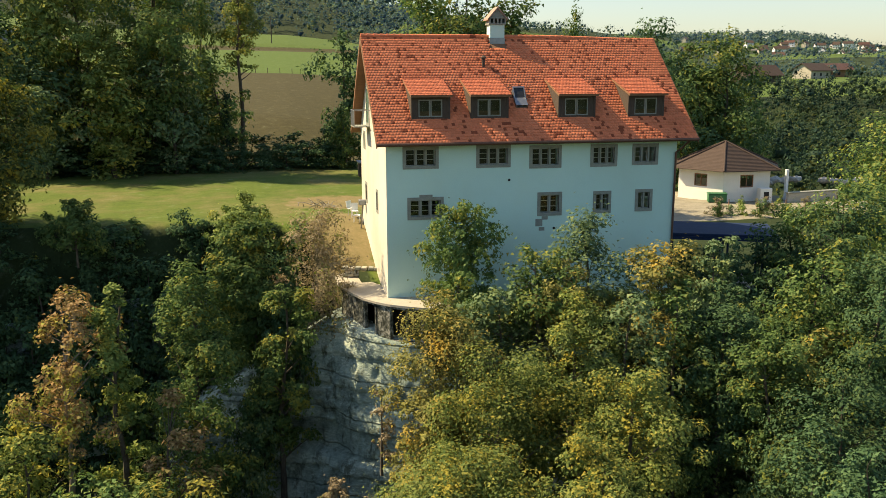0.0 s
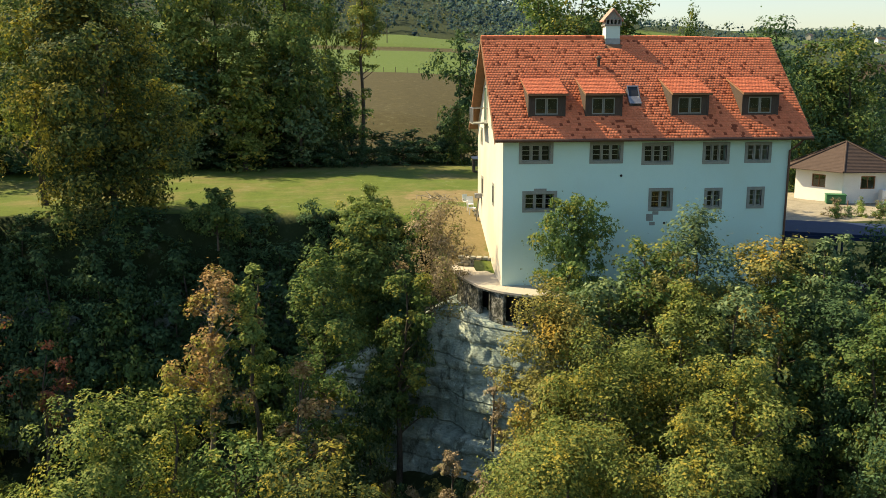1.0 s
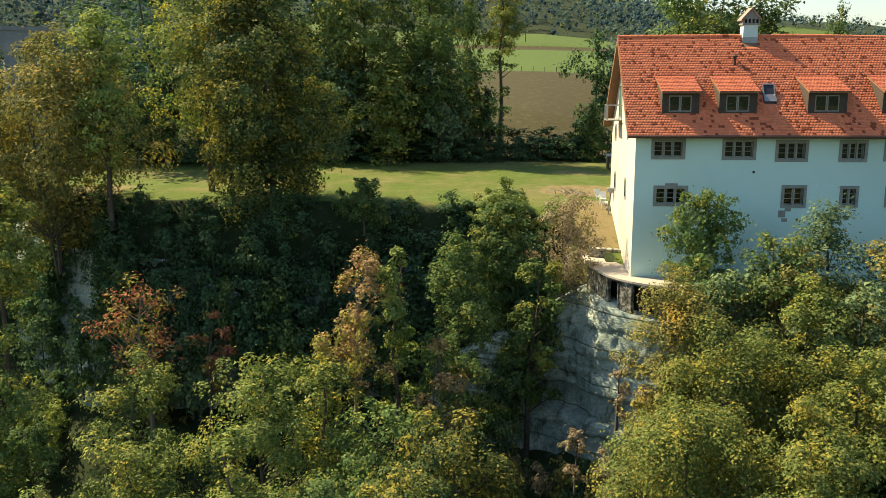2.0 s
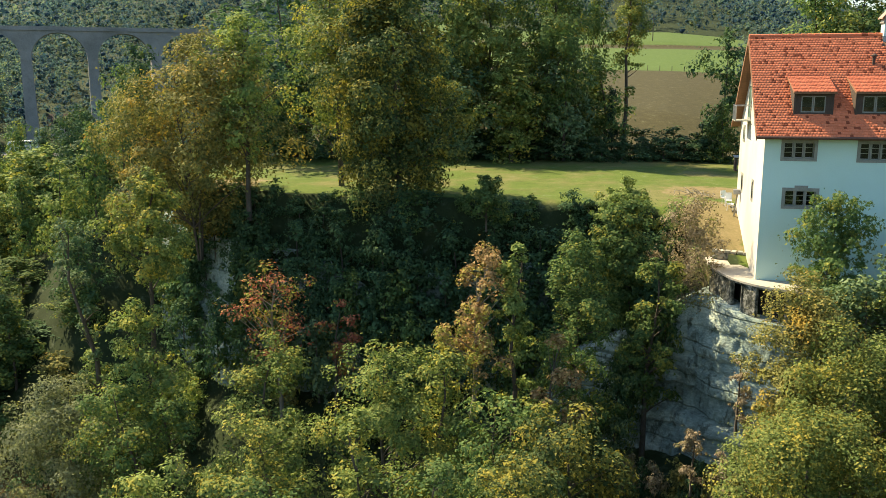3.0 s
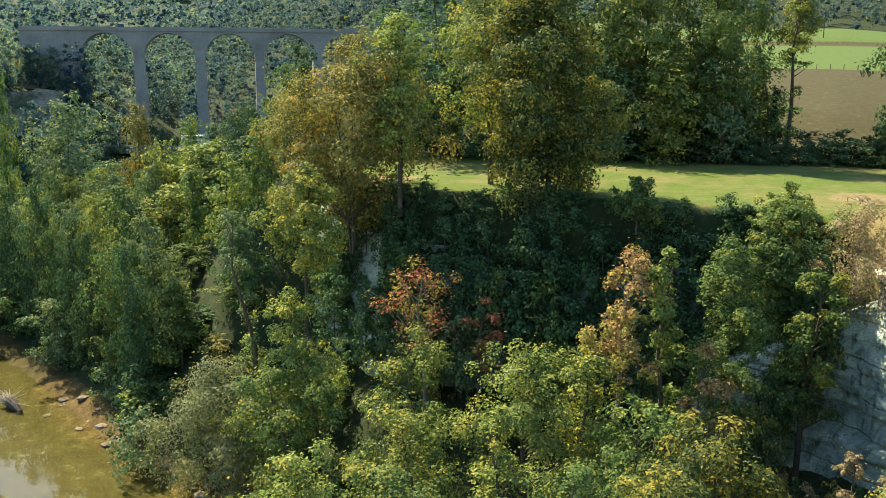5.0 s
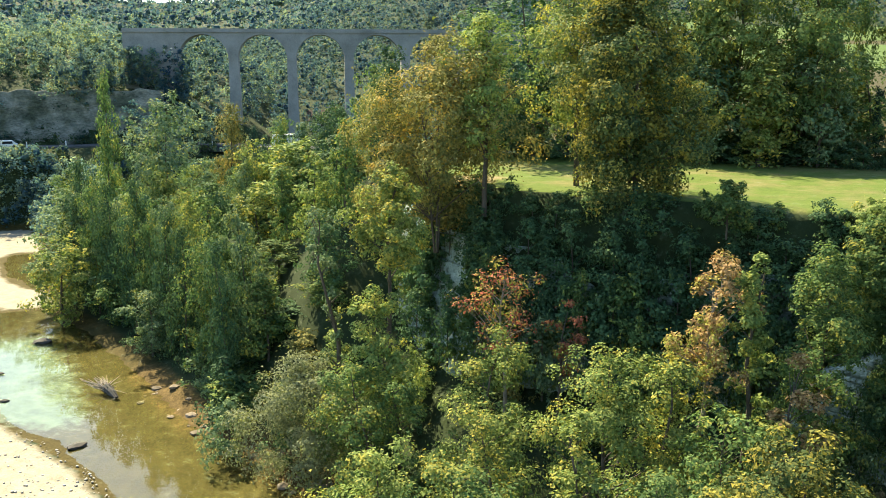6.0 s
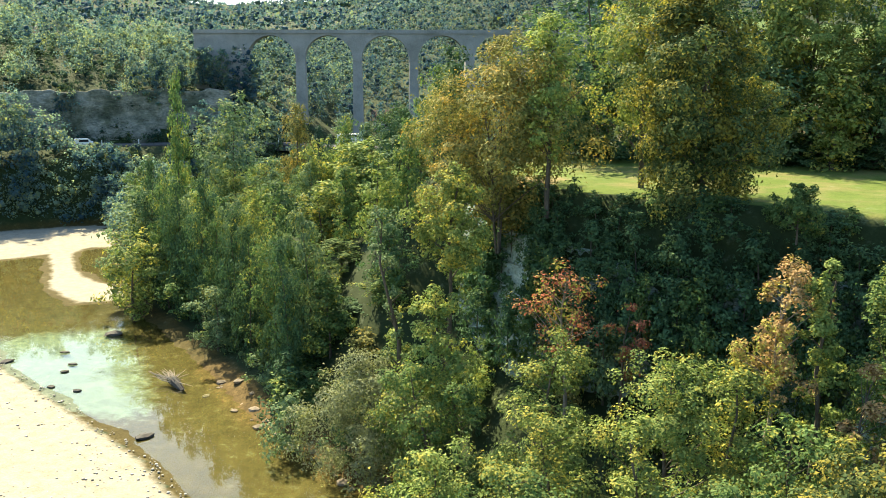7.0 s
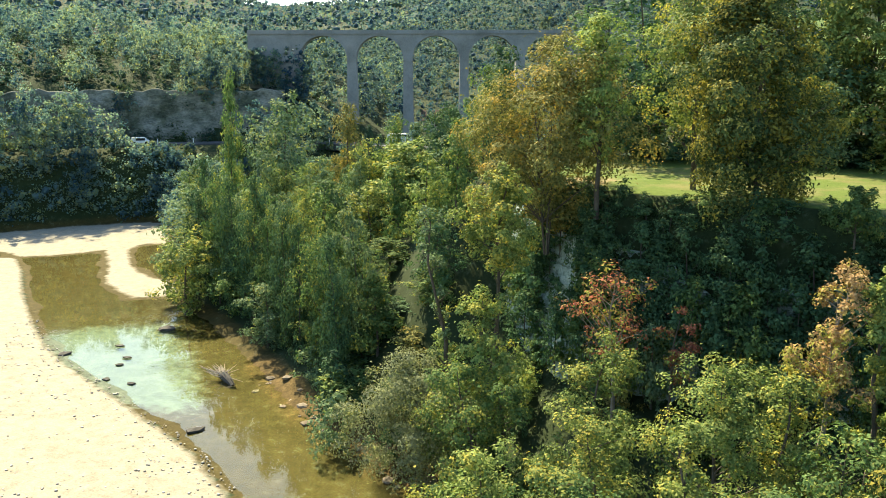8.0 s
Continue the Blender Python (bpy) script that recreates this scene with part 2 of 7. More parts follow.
PEBBLE_BROWN = surface("brown_river_stone", [(0.3, (0.12, 0.10, 0.07)), (0.6, (0.24, 0.20, 0.14)), (0.8, (0.36, 0.32, 0.25))], 2, 14, 0.9, 0.4, rand=0.5)
PEBBLE_WET = surface("wet_boulder", [(0.3, (0.03, 0.029, 0.025)), (0.7, (0.085, 0.08, 0.07))], 2, 14, 0.8, 0.5, spec=0.2)
DRIFT = surface("driftwood", [(0.3, (0.20, 0.17, 0.13)), (0.7, (0.38, 0.34, 0.27))], 3, 25, 0.9, 0.3)
WHITE_PAINT = surface("white_paint", [(0.3, (0.72, 0.72, 0.70)), (0.7, (0.80, 0.80, 0.78))], 3, 30, 0.5, 0.05)
ASPHALT = surface("asphalt", [(0.3, (0.06, 0.06, 0.06)), (0.7, (0.11, 0.11, 0.11))], 2, 40, 0.95, 0.2)
GREEN_PAINT = surface("green_paint", [(0.3, (0.03, 0.12, 0.05)), (0.7, (0.05, 0.17, 0.07))], 3, 30, 0.5, 0.05)


def build_glass(node, link, out):
    b = node("ShaderNodeBsdfPrincipled", Roughness=0.05, IOR=1.5)
    b.inputs["Base Color"].default_value = (0.9, 0.95, 0.93, 1)
    b.inputs["Transmission Weight"].default_value = 1.0
    link(b.outputs[0], out.inputs[0])


GLASS = material("window_glass", build_glass)


def build_rock(node, link, out):
    """Pale molasse: soft beds, thin dark joints between them, dark seepage stains."""
    b = node("ShaderNodeBsdfPrincipled", Roughness=0.95)
    b.inputs["Specular IOR Level"].default_value = 0.2
    n1 = noise_tex(node, link, 0.55, 6, 0.62, stretch=(0.6, 0.6, 1.3))
    n2 = noise_tex(node, link, 5.0, 5, 0.7, stretch=(0.7, 0.7, 1.6))
    f = mix(node, link, 0.4, n1.outputs["Fac"], n2.outputs["Fac"])
    r = ramp(node, [(0.34, (0.09, 0.12, 0.095)), (0.44, (0.22, 0.28, 0.235)), (0.54, (0.34, 0.41, 0.345)), (0.64, (0.52, 0.57, 0.46))])
    link(f, r.inputs[0])
    n3 = noise_tex(node, link, 1.1, 6, 0.74, stretch=(1.3, 1.3, 0.5))
    t = ramp(node, [(0.53, (0, 0, 0)), (0.64, (0.8, 0.8, 0.8))])
    link(n3.outputs["Fac"], t.inputs[0])
    c = mix(node, link, t.outputs[0], r.outputs[0], (0.065, 0.08, 0.055))
    w = node("ShaderNodeTexWave", Scale=0.15, Distortion=0.9, Detail=5.0)
    w.bands_direction = "Z"
    w.inputs["Detail Scale"].default_value = 0.6
    link(node("ShaderNodeTexCoord").outputs["Object"], w.inputs["Vector"])
    j = ramp(node, [(0.0, (0.6, 0.62, 0.6)), (0.01, (1, 1, 1))])
    link(w.outputs["Fac"], j.inputs[0])
    c = mix(node, link, 1.0, c, j.outputs[0], "MULTIPLY")
    link(c, b.inputs["Base Color"])
    bp = node("ShaderNodeBump", Strength=1.0, Distance=0.22)
    link(f, bp.inputs["Height"])
    bq = node("ShaderNodeBump", Strength=0.7, Distance=0.25)
    link(j.outputs[0], bq.inputs["Height"])
    link(bp.outputs[0], bq.inputs["Normal"])
    link(bq.outputs[0], b.inputs["Normal"])
    link(b.outputs[0], out.inputs[0])


ROCK = material("molasse_rock", build_rock)


def build_water(node, link, out):
    b = node("ShaderNodeBsdfPrincipled", Roughness=0.025, IOR=1.33)
    b.inputs["Base Color"].default_value = (0.72, 0.86, 0.74, 1)
    b.inputs["Transmission Weight"].default_value = 1.0
    n1 = noise_tex(node, link, 0.9, 4, 0.6, stretch=(1, 1.6, 1))
    n2 = noise_tex(node, link, 0.07, 3, 0.6)
    w = ramp(node, [(0.52, (0.015, 0.015, 0.015)), (0.62, (0.6, 0.6, 0.6))])
    link(n2.outputs["Fac"], w.inputs[0])
    bp = node("ShaderNodeBump", Distance=0.07)
    link(w.outputs[0], bp.inputs["Strength"])
    link(n1.outputs["Fac"], bp.inputs["Height"])
    link(bp.outputs[0], b.inputs["Normal"])
    link(b.outputs[0], out.inputs[0])


WATER = material("river_water", build_water)


def build_ground(node, link, out):
    """Forest floor, meadow, ploughed slope, gravel, by masks that follow the plan."""
    b = node("ShaderNodeBsdfPrincipled", Roughness=0.95)
    b.inputs["Specular IOR Level"].default_value = 0.15
    big = noise_tex(node, link, 0.16, 5, 0.65).outputs["Fac"]
    fine = noise_tex(node, link, 5.0, 5, 0.7).outputs["Fac"]
    mid = noise_tex(node, link, 0.9, 5, 0.65).outputs["Fac"]
    f = mix(node, link, 0.5, mid, fine)

    def toned(stops):
        r = ramp(node, stops)
        link(f, r.inputs[0])
        return r.outputs[0]

    def mask(name, wobble=0.35, soft=0.12):
        a = node("ShaderNodeAttribute")
        a.attribute_name = name
        m = node("ShaderNodeMath")
        m.operation = "MULTIPLY_ADD"
        link(mid, m.inputs[0])
        m.inputs[1].default_value = wobble
        link(a.outputs["Fac"], m.inputs[2])
        r = ramp(node, [(max(0.0, 0.5 + wobble * 0.5 - soft), (0, 0, 0)), (min(1.0, 0.5 + wobble * 0.5 + soft), (1, 1, 1))])
        link(m.outputs[0], r.inputs[0])
        return r.outputs[0]

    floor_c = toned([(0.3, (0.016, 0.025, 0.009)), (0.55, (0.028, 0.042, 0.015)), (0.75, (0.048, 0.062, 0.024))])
    lawn_g = toned([(0.3, (0.055, 0.088, 0.015)), (0.55, (0.092, 0.13, 0.022)), (0.75, (0.14, 0.175, 0.036))])
    dry = toned([(0.3, (0.13, 0.115, 0.045)), (0.55, (0.20, 0.16, 0.075)), (0.7, (0.27, 0.20, 0.105))])
    dm = ramp(node, [(0.47, (0, 0, 0)), (0.62, (1, 1, 1))])
    link(big, dm.inputs[0])
    lawn = mix(node, link, dm.outputs[0], lawn_g, mix(node, link, 0.5, lawn_g, dry))
    field = toned([(0.3, (0.036, 0.033, 0.013)), (0.55, (0.062, 0.055, 0.021)), (0.75, (0.095, 0.082, 0.032))])
    meadow = toned([(0.3, (0.058, 0.098, 0.019)), (0.7, (0.10, 0.145, 0.032))])
    gravel = toned([(0.3, (0.155, 0.14, 0.10)), (0.5, (0.262, 0.24, 0.178)), (0.75, (0.37, 0.345, 0.265))])
    bed = toned([(0.3, (0.024, 0.021, 0.006)), (0.5, (0.058, 0.047, 0.013)), (0.75, (0.105, 0.08, 0.024))])
    # shallow bed, made paler for the sky reflected on the water
    shallow = toned([(0.3, (0.05, 0.06, 0.042)), (0.5, (0.10, 0.122, 0.085)), (0.7, (0.20, 0.23, 0.15))])
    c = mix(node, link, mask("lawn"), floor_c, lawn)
    c = mix(node, link, mask("bare", 1.0, 0.25), c, dry)
    c = mix(node, link, mask("field", 0.1), c, field)
    c = mix(node, link, mask("meadow", 0.1), c, meadow)
    c = mix(node, link, mask("bed"), c, bed)
    c = mix(node, link, mask("shoal_sheen", 1.1, 0.4), c, shallow)
    c = mix(node, link, mask("amber", 0.4), c, toned([(0.3, (0.032, 0.023, 0.008)), (0.5, (0.08, 0.056, 0.018)), (0.7, (0.18, 0.125, 0.048))]))
    c = mix(node, link, mask("gravel", 0.3), c, gravel)
    link(c, b.inputs["Base Color"])
    bp = node("ShaderNodeBump", Strength=0.7, Distance=0.1)
    link(f, bp.inputs["Height"])
    link(bp.outputs[0], b.inputs["Normal"])
    link(b.outputs[0], out.inputs[0])


GROUND = material("ground_cover", build_ground)


# ---- the lie of the land ----
PLATEAU = [(80, -16), (40, -9), (18, -4.5), (9, -2.2), (4, -0.5), (0.3, -0.4), (-0.5, 1.0), (-1.0, 4.4), (-3.6, 8.5), (-9, 11), (-19, 11.5), (-29, 11), (-36, 12.5), (-43, 17),
           (-50, 26), (-58, 42), (-66, 60), (-70, 90), (-60, 140), (140, 140), (140, -16)]
BANK_RIGHT = [(0, -62), (-22, -28), (-34, -10), (-43, -1.8), (-61, 4.2), (-74, 10.6), (-92, 19), (-104, 23.5), (-116, 30), (-140, 48), (-160, 61), (-166, 64.3), (-172.5, 58), (-178.5, 48), (-183, 38), (-192, 20), (-215, -5), (-290, -45)]
BANK_LEFT = [(-16, -68), (-38, -34), (-55.9, -11), (-64.9, -7.6), (-81.2, -3.9), (-94.4, -1.3), (-103.7, 1.6), (-114.2, 6), (-129.8, 13.3), (-144.6, 21.2), (-155.4, 26), (-166, 18), (-186, 8), (-204, -14), (-280, -62)]
RIVER_Z = -20.0
# gravel bar across the bend upstream, and the pale shallows below it
BAR = [(-190, 20), (-175, 22), (-163.7, 27.7), (-155.4, 27.5), (-151.8, 31.8), (-148.4, 39.8), (-136.5, 32.2), (-125.7, 24.8), (-119.1, 22.4), (-113.8, 21.4), (-109.2, 27), (-114.8, 30.3), (-124.7, 30.8),
       (-134.2, 34.6), (-145.1, 41.9), (-148.5, 47.2), (-143, 50.7), (-164.1, 66), (-172, 58), (-178, 48), (-182, 38)]
# bed paler here: shallows, and the sky's reflection put into the colour
SHALLOWS_SHEEN = [(-105, 3.5), (-104, 9), (-98.5, 14), (-88.3, 9), (-80, 3.5), (-74, -1), (-80, -3.5), (-94, -0.8)]


def path_distance(x, y, pts):
    best = np.full(np.shape(x), 1e9)
    for (ax, ay), (bx, by) in zip(pts, pts[1:]):
        dx, dy = bx - ax, by - ay
        t = np.clip(((x - ax) * dx + (y - ay) * dy) / (dx * dx + dy * dy), 0, 1)
        best = np.minimum(best, np.hypot(x - ax - t * dx, y - ay - t * dy))
    return best


def inside(x, y, poly):
    r = np.zeros(np.shape(x), bool)
    for (ax, ay), (bx, by) in zip(poly, poly[1:] + poly[:1]):
        c = (ay > y) != (by > y)
        with np.errstate(divide="ignore", invalid="ignore"):
            r ^= c & (x < (bx - ax) * (y - ay) / (by - ay) + ax)
    return r


FAR_D = np.array([60, 98, 130, 165, 195, 205, 212, 222, 226, 229, 234, 275, 300, 318, 323, 345, 370, 410, 450, 600, 900, 1500, 2500, 5000.0])
FAR_A = np.array([-60, -40, -30, -22, -15, -8, -5, -2, 8, 16, 27, 38, 46, 52, 58, 75.0])
FAR_Z = np.array([
    np.interp(FAR_D, (60, 90, 130, 200, 245, 285, 330, 700, 1500, 2500), (-3, -5, -10, -9, -5, 5, 8, 20, 46, 80)),
    np.interp(FAR_D, (60, 90, 130, 200, 245, 285, 330, 700, 1500, 2500), (-2, -4, -10, -9, -5, 5, 8, 20, 46, 66)),
    np.interp(FAR_D, (60, 100, 140, 200, 245, 285, 330, 700, 1500, 2500), (-1, -2, -9, -9, -5, 4, 8, 22, 52, 100)),
    np.interp(FAR_D, (60, 100, 140, 200, 245, 285, 330, 700, 1500, 2500), (-1, -1, -9, -8, -4, 6, 9, 36, 80, 125)),
    np.interp(FAR_D, (60, 100, 150, 215, 260, 330, 450, 700, 1000, 2500), (0, 1, 0, 3, 8, 14, 26, 44, 62, 150)),
    np.interp(FAR_D, (60, 100, 212, 300, 318, 323, 370, 410, 450, 600, 900, 2500), (0, 2, 11.5, 18.6, 20.0, 21.0, 24.2, 23.0, 29, 46, 80, 190)),
    np.interp(FAR_D, (60, 98, 212, 300, 318, 323, 370, 410, 450, 600, 900, 2500), (1, 3.4, 12.0, 19.6, 20.8, 22.2, 27.5, 25.0, 33, 55, 95, 200)),
    np.interp(FAR_D, (60, 98, 212, 300, 318, 323, 370, 410, 450, 600, 900, 2500), (1, 4.6, 12.6, 20.2, 21.4, 23.2, 29.6, 26.0, 34, 62, 104, 210)),
    np.interp(FAR_D, (60, 98, 130, 212, 300, 318, 323, 370, 410, 450, 600, 900, 2500), (2, 4.6, 7.6, 13.4, 21.4, 22.6, 24.2, 30.4, 27, 36, 68, 112, 220)),
    np.interp(FAR_D, (60, 100, 130, 150, 260, 330, 450, 800, 2500), (2, 3, 7, 11, 22, 30, 45, 100, 230)),
    np.interp(FAR_D, (100, 150, 205, 235, 265, 330, 450, 800, 2500), (-2, -7, -6, -8, -4, 14, 48, 100, 240)),
    np.interp(FAR_D, (130, 165, 195, 205, 235, 260, 330, 450, 800, 1500, 2500), (-17, -15, -10, -6, -7, 0, 10, 24, 40, 100, 215)),
    np.interp(FAR_D, (130, 165, 195, 207, 222, 226, 232, 275, 300, 370, 450, 800, 1500, 2500), (-19, -19, -17, -4.5, -4.3, 8, 8.5, 15, 17, 12, 10, 30, 100, 190)),
    np.interp(FAR_D, (130, 165, 195, 207, 222, 226, 232, 275, 300, 370, 450, 800, 1500, 2500), (-19, -19, -17, -4.5, -4.3, 8, 9, 19, 21, 17, 16, 36, 110, 240)),
    np.interp(FAR_D, (130, 165, 195, 207, 222, 232, 275, 300, 370, 450, 800, 1500, 2500), (-19, -19, -17, -4.5, -4.3, 9, 20, 22, 25, 27, 36, 110, 270)),
    np.interp(FAR_D, (130, 165, 195, 207, 222, 232, 275, 330, 450, 800, 1500, 2500), (-18, -17, -14, -4.5, -4.3, 10, 22, 30, 36, 56, 120, 290)),
])


def far_height(x, y):
    d = np.hypot(x + 7, y + 50)
    a = np.degrees(np.arctan2(-(x + 7), y + 50))
    d, a = np.clip(d, 60, 4999), np.clip(a, -59.9, 74.9)
    i = np.clip(np.searchsorted(FAR_A, a, "right") - 1, 0, len(FAR_A) - 2)
    j = np.clip(np.searchsorted(FAR_D, d, "right") - 1, 0, len(FAR_D) - 2)
    u = (a - FAR_A[i]) / (FAR_A[i + 1] - FAR_A[i])
    v = (d - FAR_D[j]) / (FAR_D[j + 1] - FAR_D[j])
    z = (FAR_Z[i, j] * (1 - u) + FAR_Z[i + 1, j] * u) * (1 - v) + (FAR_Z[i, j + 1] * (1 - u) + FAR_Z[i + 1, j + 1] * u) * v
    a0 = np.degrees(np.arctan2(-(x + 7), y + 50))
    z = z + 24 * np.exp(-((a0 + 33.5) / 3.0) ** 2 - ((d - 2300) / 500) ** 2)
    return z + smoothstep(300, 700, d) * (6 * np.sin(x / 61.0 + 1) * np.cos(y / 83.0) + 9 * np.sin(x / 147.0) * np.sin(y / 171.0 + 2))


def ground(x, y):
    """Height of the ground, and masks of what covers it."""
    x, y = np.asarray(x, float), np.asarray(y, float)
    d = np.hypot(x + 7, y + 50)
    edge = path_distance(x, y, PLATEAU + PLATEAU[:1])
    on = inside(x, y, PLATEAU)
    river = inside(x, y, BANK_RIGHT + BANK_LEFT[::-1])
    bar_s = path_distance(x, y, BAR + BAR[:1]) * np.where(inside(x, y, BAR), 1, -1) + 0.35 * np.sin(x * 0.9 + 1) * np.sin(y * 0.85)
    pale = path_distance(x, y, SHALLOWS_SHEEN + SHALLOWS_SHEEN[:1]) * np.where(inside(x, y, SHALLOWS_SHEEN), 1, -1)
    dr, dl = path_distance(x, y, BANK_RIGHT), path_distance(x, y, BANK_LEFT)
    lawn_z = 2.5 * smoothstep(1.5, 12.5, y) + 0.2 * smoothstep(14, 40, y)
    yard_z = -1.0 - 1.2 * smoothstep(12, 0, y) * smoothstep(18, 26, x)
    s = smoothstep(9, 19, x)
    top = lawn_z * (1 - s) + yard_z * s
    rough = 0.25 * np.sin(x * 0.9 + 1.3) * np.sin(y * 0.8) + 0.12 * np.sin(x * 2.3 + y)
    # slope and foot of the cliff
    t = dr / (dr + edge + 1e-6)
    steep = -19.5 + 9.5 * t ** 1.3
    steep = steep + (top - steep) * smoothstep(1.6, 0.0, edge)
    gentle = -19.5 + (top + 19.5) * smoothstep(0.0, 1.0, t)
    g = np.maximum(smoothstep(-44, -58, x), smoothstep(6, 26, x))
    low = steep * (1 - g) + gentle * g + rough * smoothstep(0.3, 4, edge)
    left = (~river) & (~on) & (dl < dr)
    bar = RIVER_Z + 0.12 + 0.035 * np.minimum(dl, 40) + 0.25 * smoothstep(18, 45, dl) + 0.06 * np.sin(x * 0.7) * np.sin(y * 0.9)
    low = np.where(left, bar, low)
    near = np.where(on, top + 0.04 * np.sin(x * 0.8) * np.sin(y * 0.7), low)
    w = smoothstep(100, 128, d)
    w = np.where(on, w, np.where(left, smoothstep(30, 60, dl) * (d < 260) + (d >= 260), np.where(d > 185, smoothstep(0.5, 7, dr), smoothstep(118, 165, d) * smoothstep(4, 25, dr))))
    z = near * (1 - w) + far_height(x, y) * w
    bank_s = np.where(left, dl, -dl)
    land = np.maximum(bank_s, np.where(river, bar_s, -99))
    depth = np.clip(np.minimum(np.where(bar_s > -6, 9, dr), -land * 0.55), 0, 9)
    bed = RIVER_Z + 0.05 - 0.75 * smoothstep(0, 5, depth) + 0.18 * np.sin(x * 0.5 + 2) * np.sin(y * 0.43) * smoothstep(0, 3, depth)
    bed = np.where(land > 0, RIVER_Z + 0.05 + 0.07 * np.minimum(land, 3), bed)
    z = np.where(river, bed, z)
    a = np.degrees(np.arctan2(-(x + 7), y + 50))
    in_field = (a > -8) & (a < 21)
    m = {
        "lawn": (on & (y < 62) & (x > -48) & (x < 22)).astype(float) * smoothstep(0.2, 1.2, edge),
        "bare": np.maximum(on * np.exp(-(((x + 1) / 3.5) ** 2 + ((y - 19) / 3.5) ** 2)), np.maximum(on * np.exp(-(((x + 1.5) / 2.2) ** 2 + ((y - 9) / 5) ** 2)), 0.9 * on * np.exp(-(((x + 41) / 3.0) ** 2 + ((y - 17) / 4.0) ** 2)))),
        "field": (in_field & (((d > 98) & (d < 212)) | ((d > 302) & (d < 322)))).astype(float),
        "meadow": ((in_field & (((d >= 212) & (d <= 302)) | ((d >= 322) & (d < 415)))) | ((a < -14) & (d > 300) & (d < 440)) | ((a < -16) & (d > 560) & (np.sin(x * 0.013) + np.sin(y * 0.011 + 1) > 0.2))).astype(float),
        "gravel": np.maximum(np.clip(0.5 + land / 3.5, 0, 1) * (~on) * (dl < 46) * (left | river), (smoothstep(15, 18, x) * on * (y > 24) * (x > 18) * (x < 62) * (y < 56)).astype(float)),
        "shoal_sheen": river * np.clip(0.5 + pale / 7, 0, 1),
        "amber": np.clip(0.80 - np.abs(np.where(river, -dr, dr) + 0.4) / 6, 0, 1) * (~on) * (~left) * smoothstep(-84, -76, x),
        "bed": np.clip(0.5 + np.where(river, np.minimum(dr, 8), 1.6 - dr) / 4, 0, 1) * (~on) * (~left),
    }
    return z, m


def ground_z(x, y):
    return float(ground(np.array([x]), np.array([y]))[0][0])


def lines(fine, mid, far, end):
    (f0, f1, fs), (m0, m1, ms), (r0, r1, rs) = fine, mid, far
    v = list(np.arange(f0, f1, fs)) + list(np.arange(m0, f0, ms)) + list(np.arange(f1, m1, ms)) + list(np.arange(r0, m0, rs)) + list(np.arange(m1, r1, rs))
    p, s = r1, rs
    while p < end:
        v.append(p)
        s *= 1.16
        p += s
    p, s = r0, rs
    while p > -end:
        p -= s
        s *= 1.16
        v.append(p)
    return np.unique(np.round(v, 3))


gx = lines((-60, 24, 1.0), (-190, 66, 1.9), (-330, 260, 6.0), 4200)
gy = lines((-24, 46, 1.0), (-64, 130, 2.0), (-120, 340, 6.0), 4200)
GX, GY = np.meshgrid(gx, gy)
GZ, masks = ground(GX, GY)
nx, ny = len(gx), len(gy)
idx = np.arange(nx * ny).reshape(ny, nx)
quads = np.stack([idx[:-1, :-1], idx[:-1, 1:], idx[1:, 1:], idx[1:, :-1]], -1).reshape(-1, 4)
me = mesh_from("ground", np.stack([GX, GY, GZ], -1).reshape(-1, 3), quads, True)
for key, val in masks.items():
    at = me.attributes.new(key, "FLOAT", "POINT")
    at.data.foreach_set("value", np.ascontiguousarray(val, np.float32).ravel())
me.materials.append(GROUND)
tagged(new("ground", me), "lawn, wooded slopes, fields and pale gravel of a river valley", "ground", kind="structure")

# water
wx, wy = np.arange(-268, 6, 3.0), np.arange(-74, 100, 3.0)
WX, WY = np.meshgrid(wx, wy)
wi = np.arange(WX.size).reshape(WX.shape)
wq = np.stack([wi[:-1, :-1], wi[:-1, 1:], wi[1:, 1:], wi[1:, :-1]], -1).reshape(-1, 4)
ring = BANK_RIGHT + BANK_LEFT[::-1]
near_river = inside(WX, WY, ring) | (np.minimum(path_distance(WX, WY, BANK_RIGHT), path_distance(WX, WY, BANK_LEFT)) < 5)
wq = wq[near_river.ravel()[wq].all(1)]
me = mesh_from("water", np.stack([WX, WY, np.full(WX.shape, RIVER_Z)], -1).reshape(-1, 3), wq, True)
me.materials.append(WATER)
ob = tagged(new("water", me), "shallow greenish-brown river with ripples over a stony bed", "river", kind="structure")
ob.visible_shadow = False


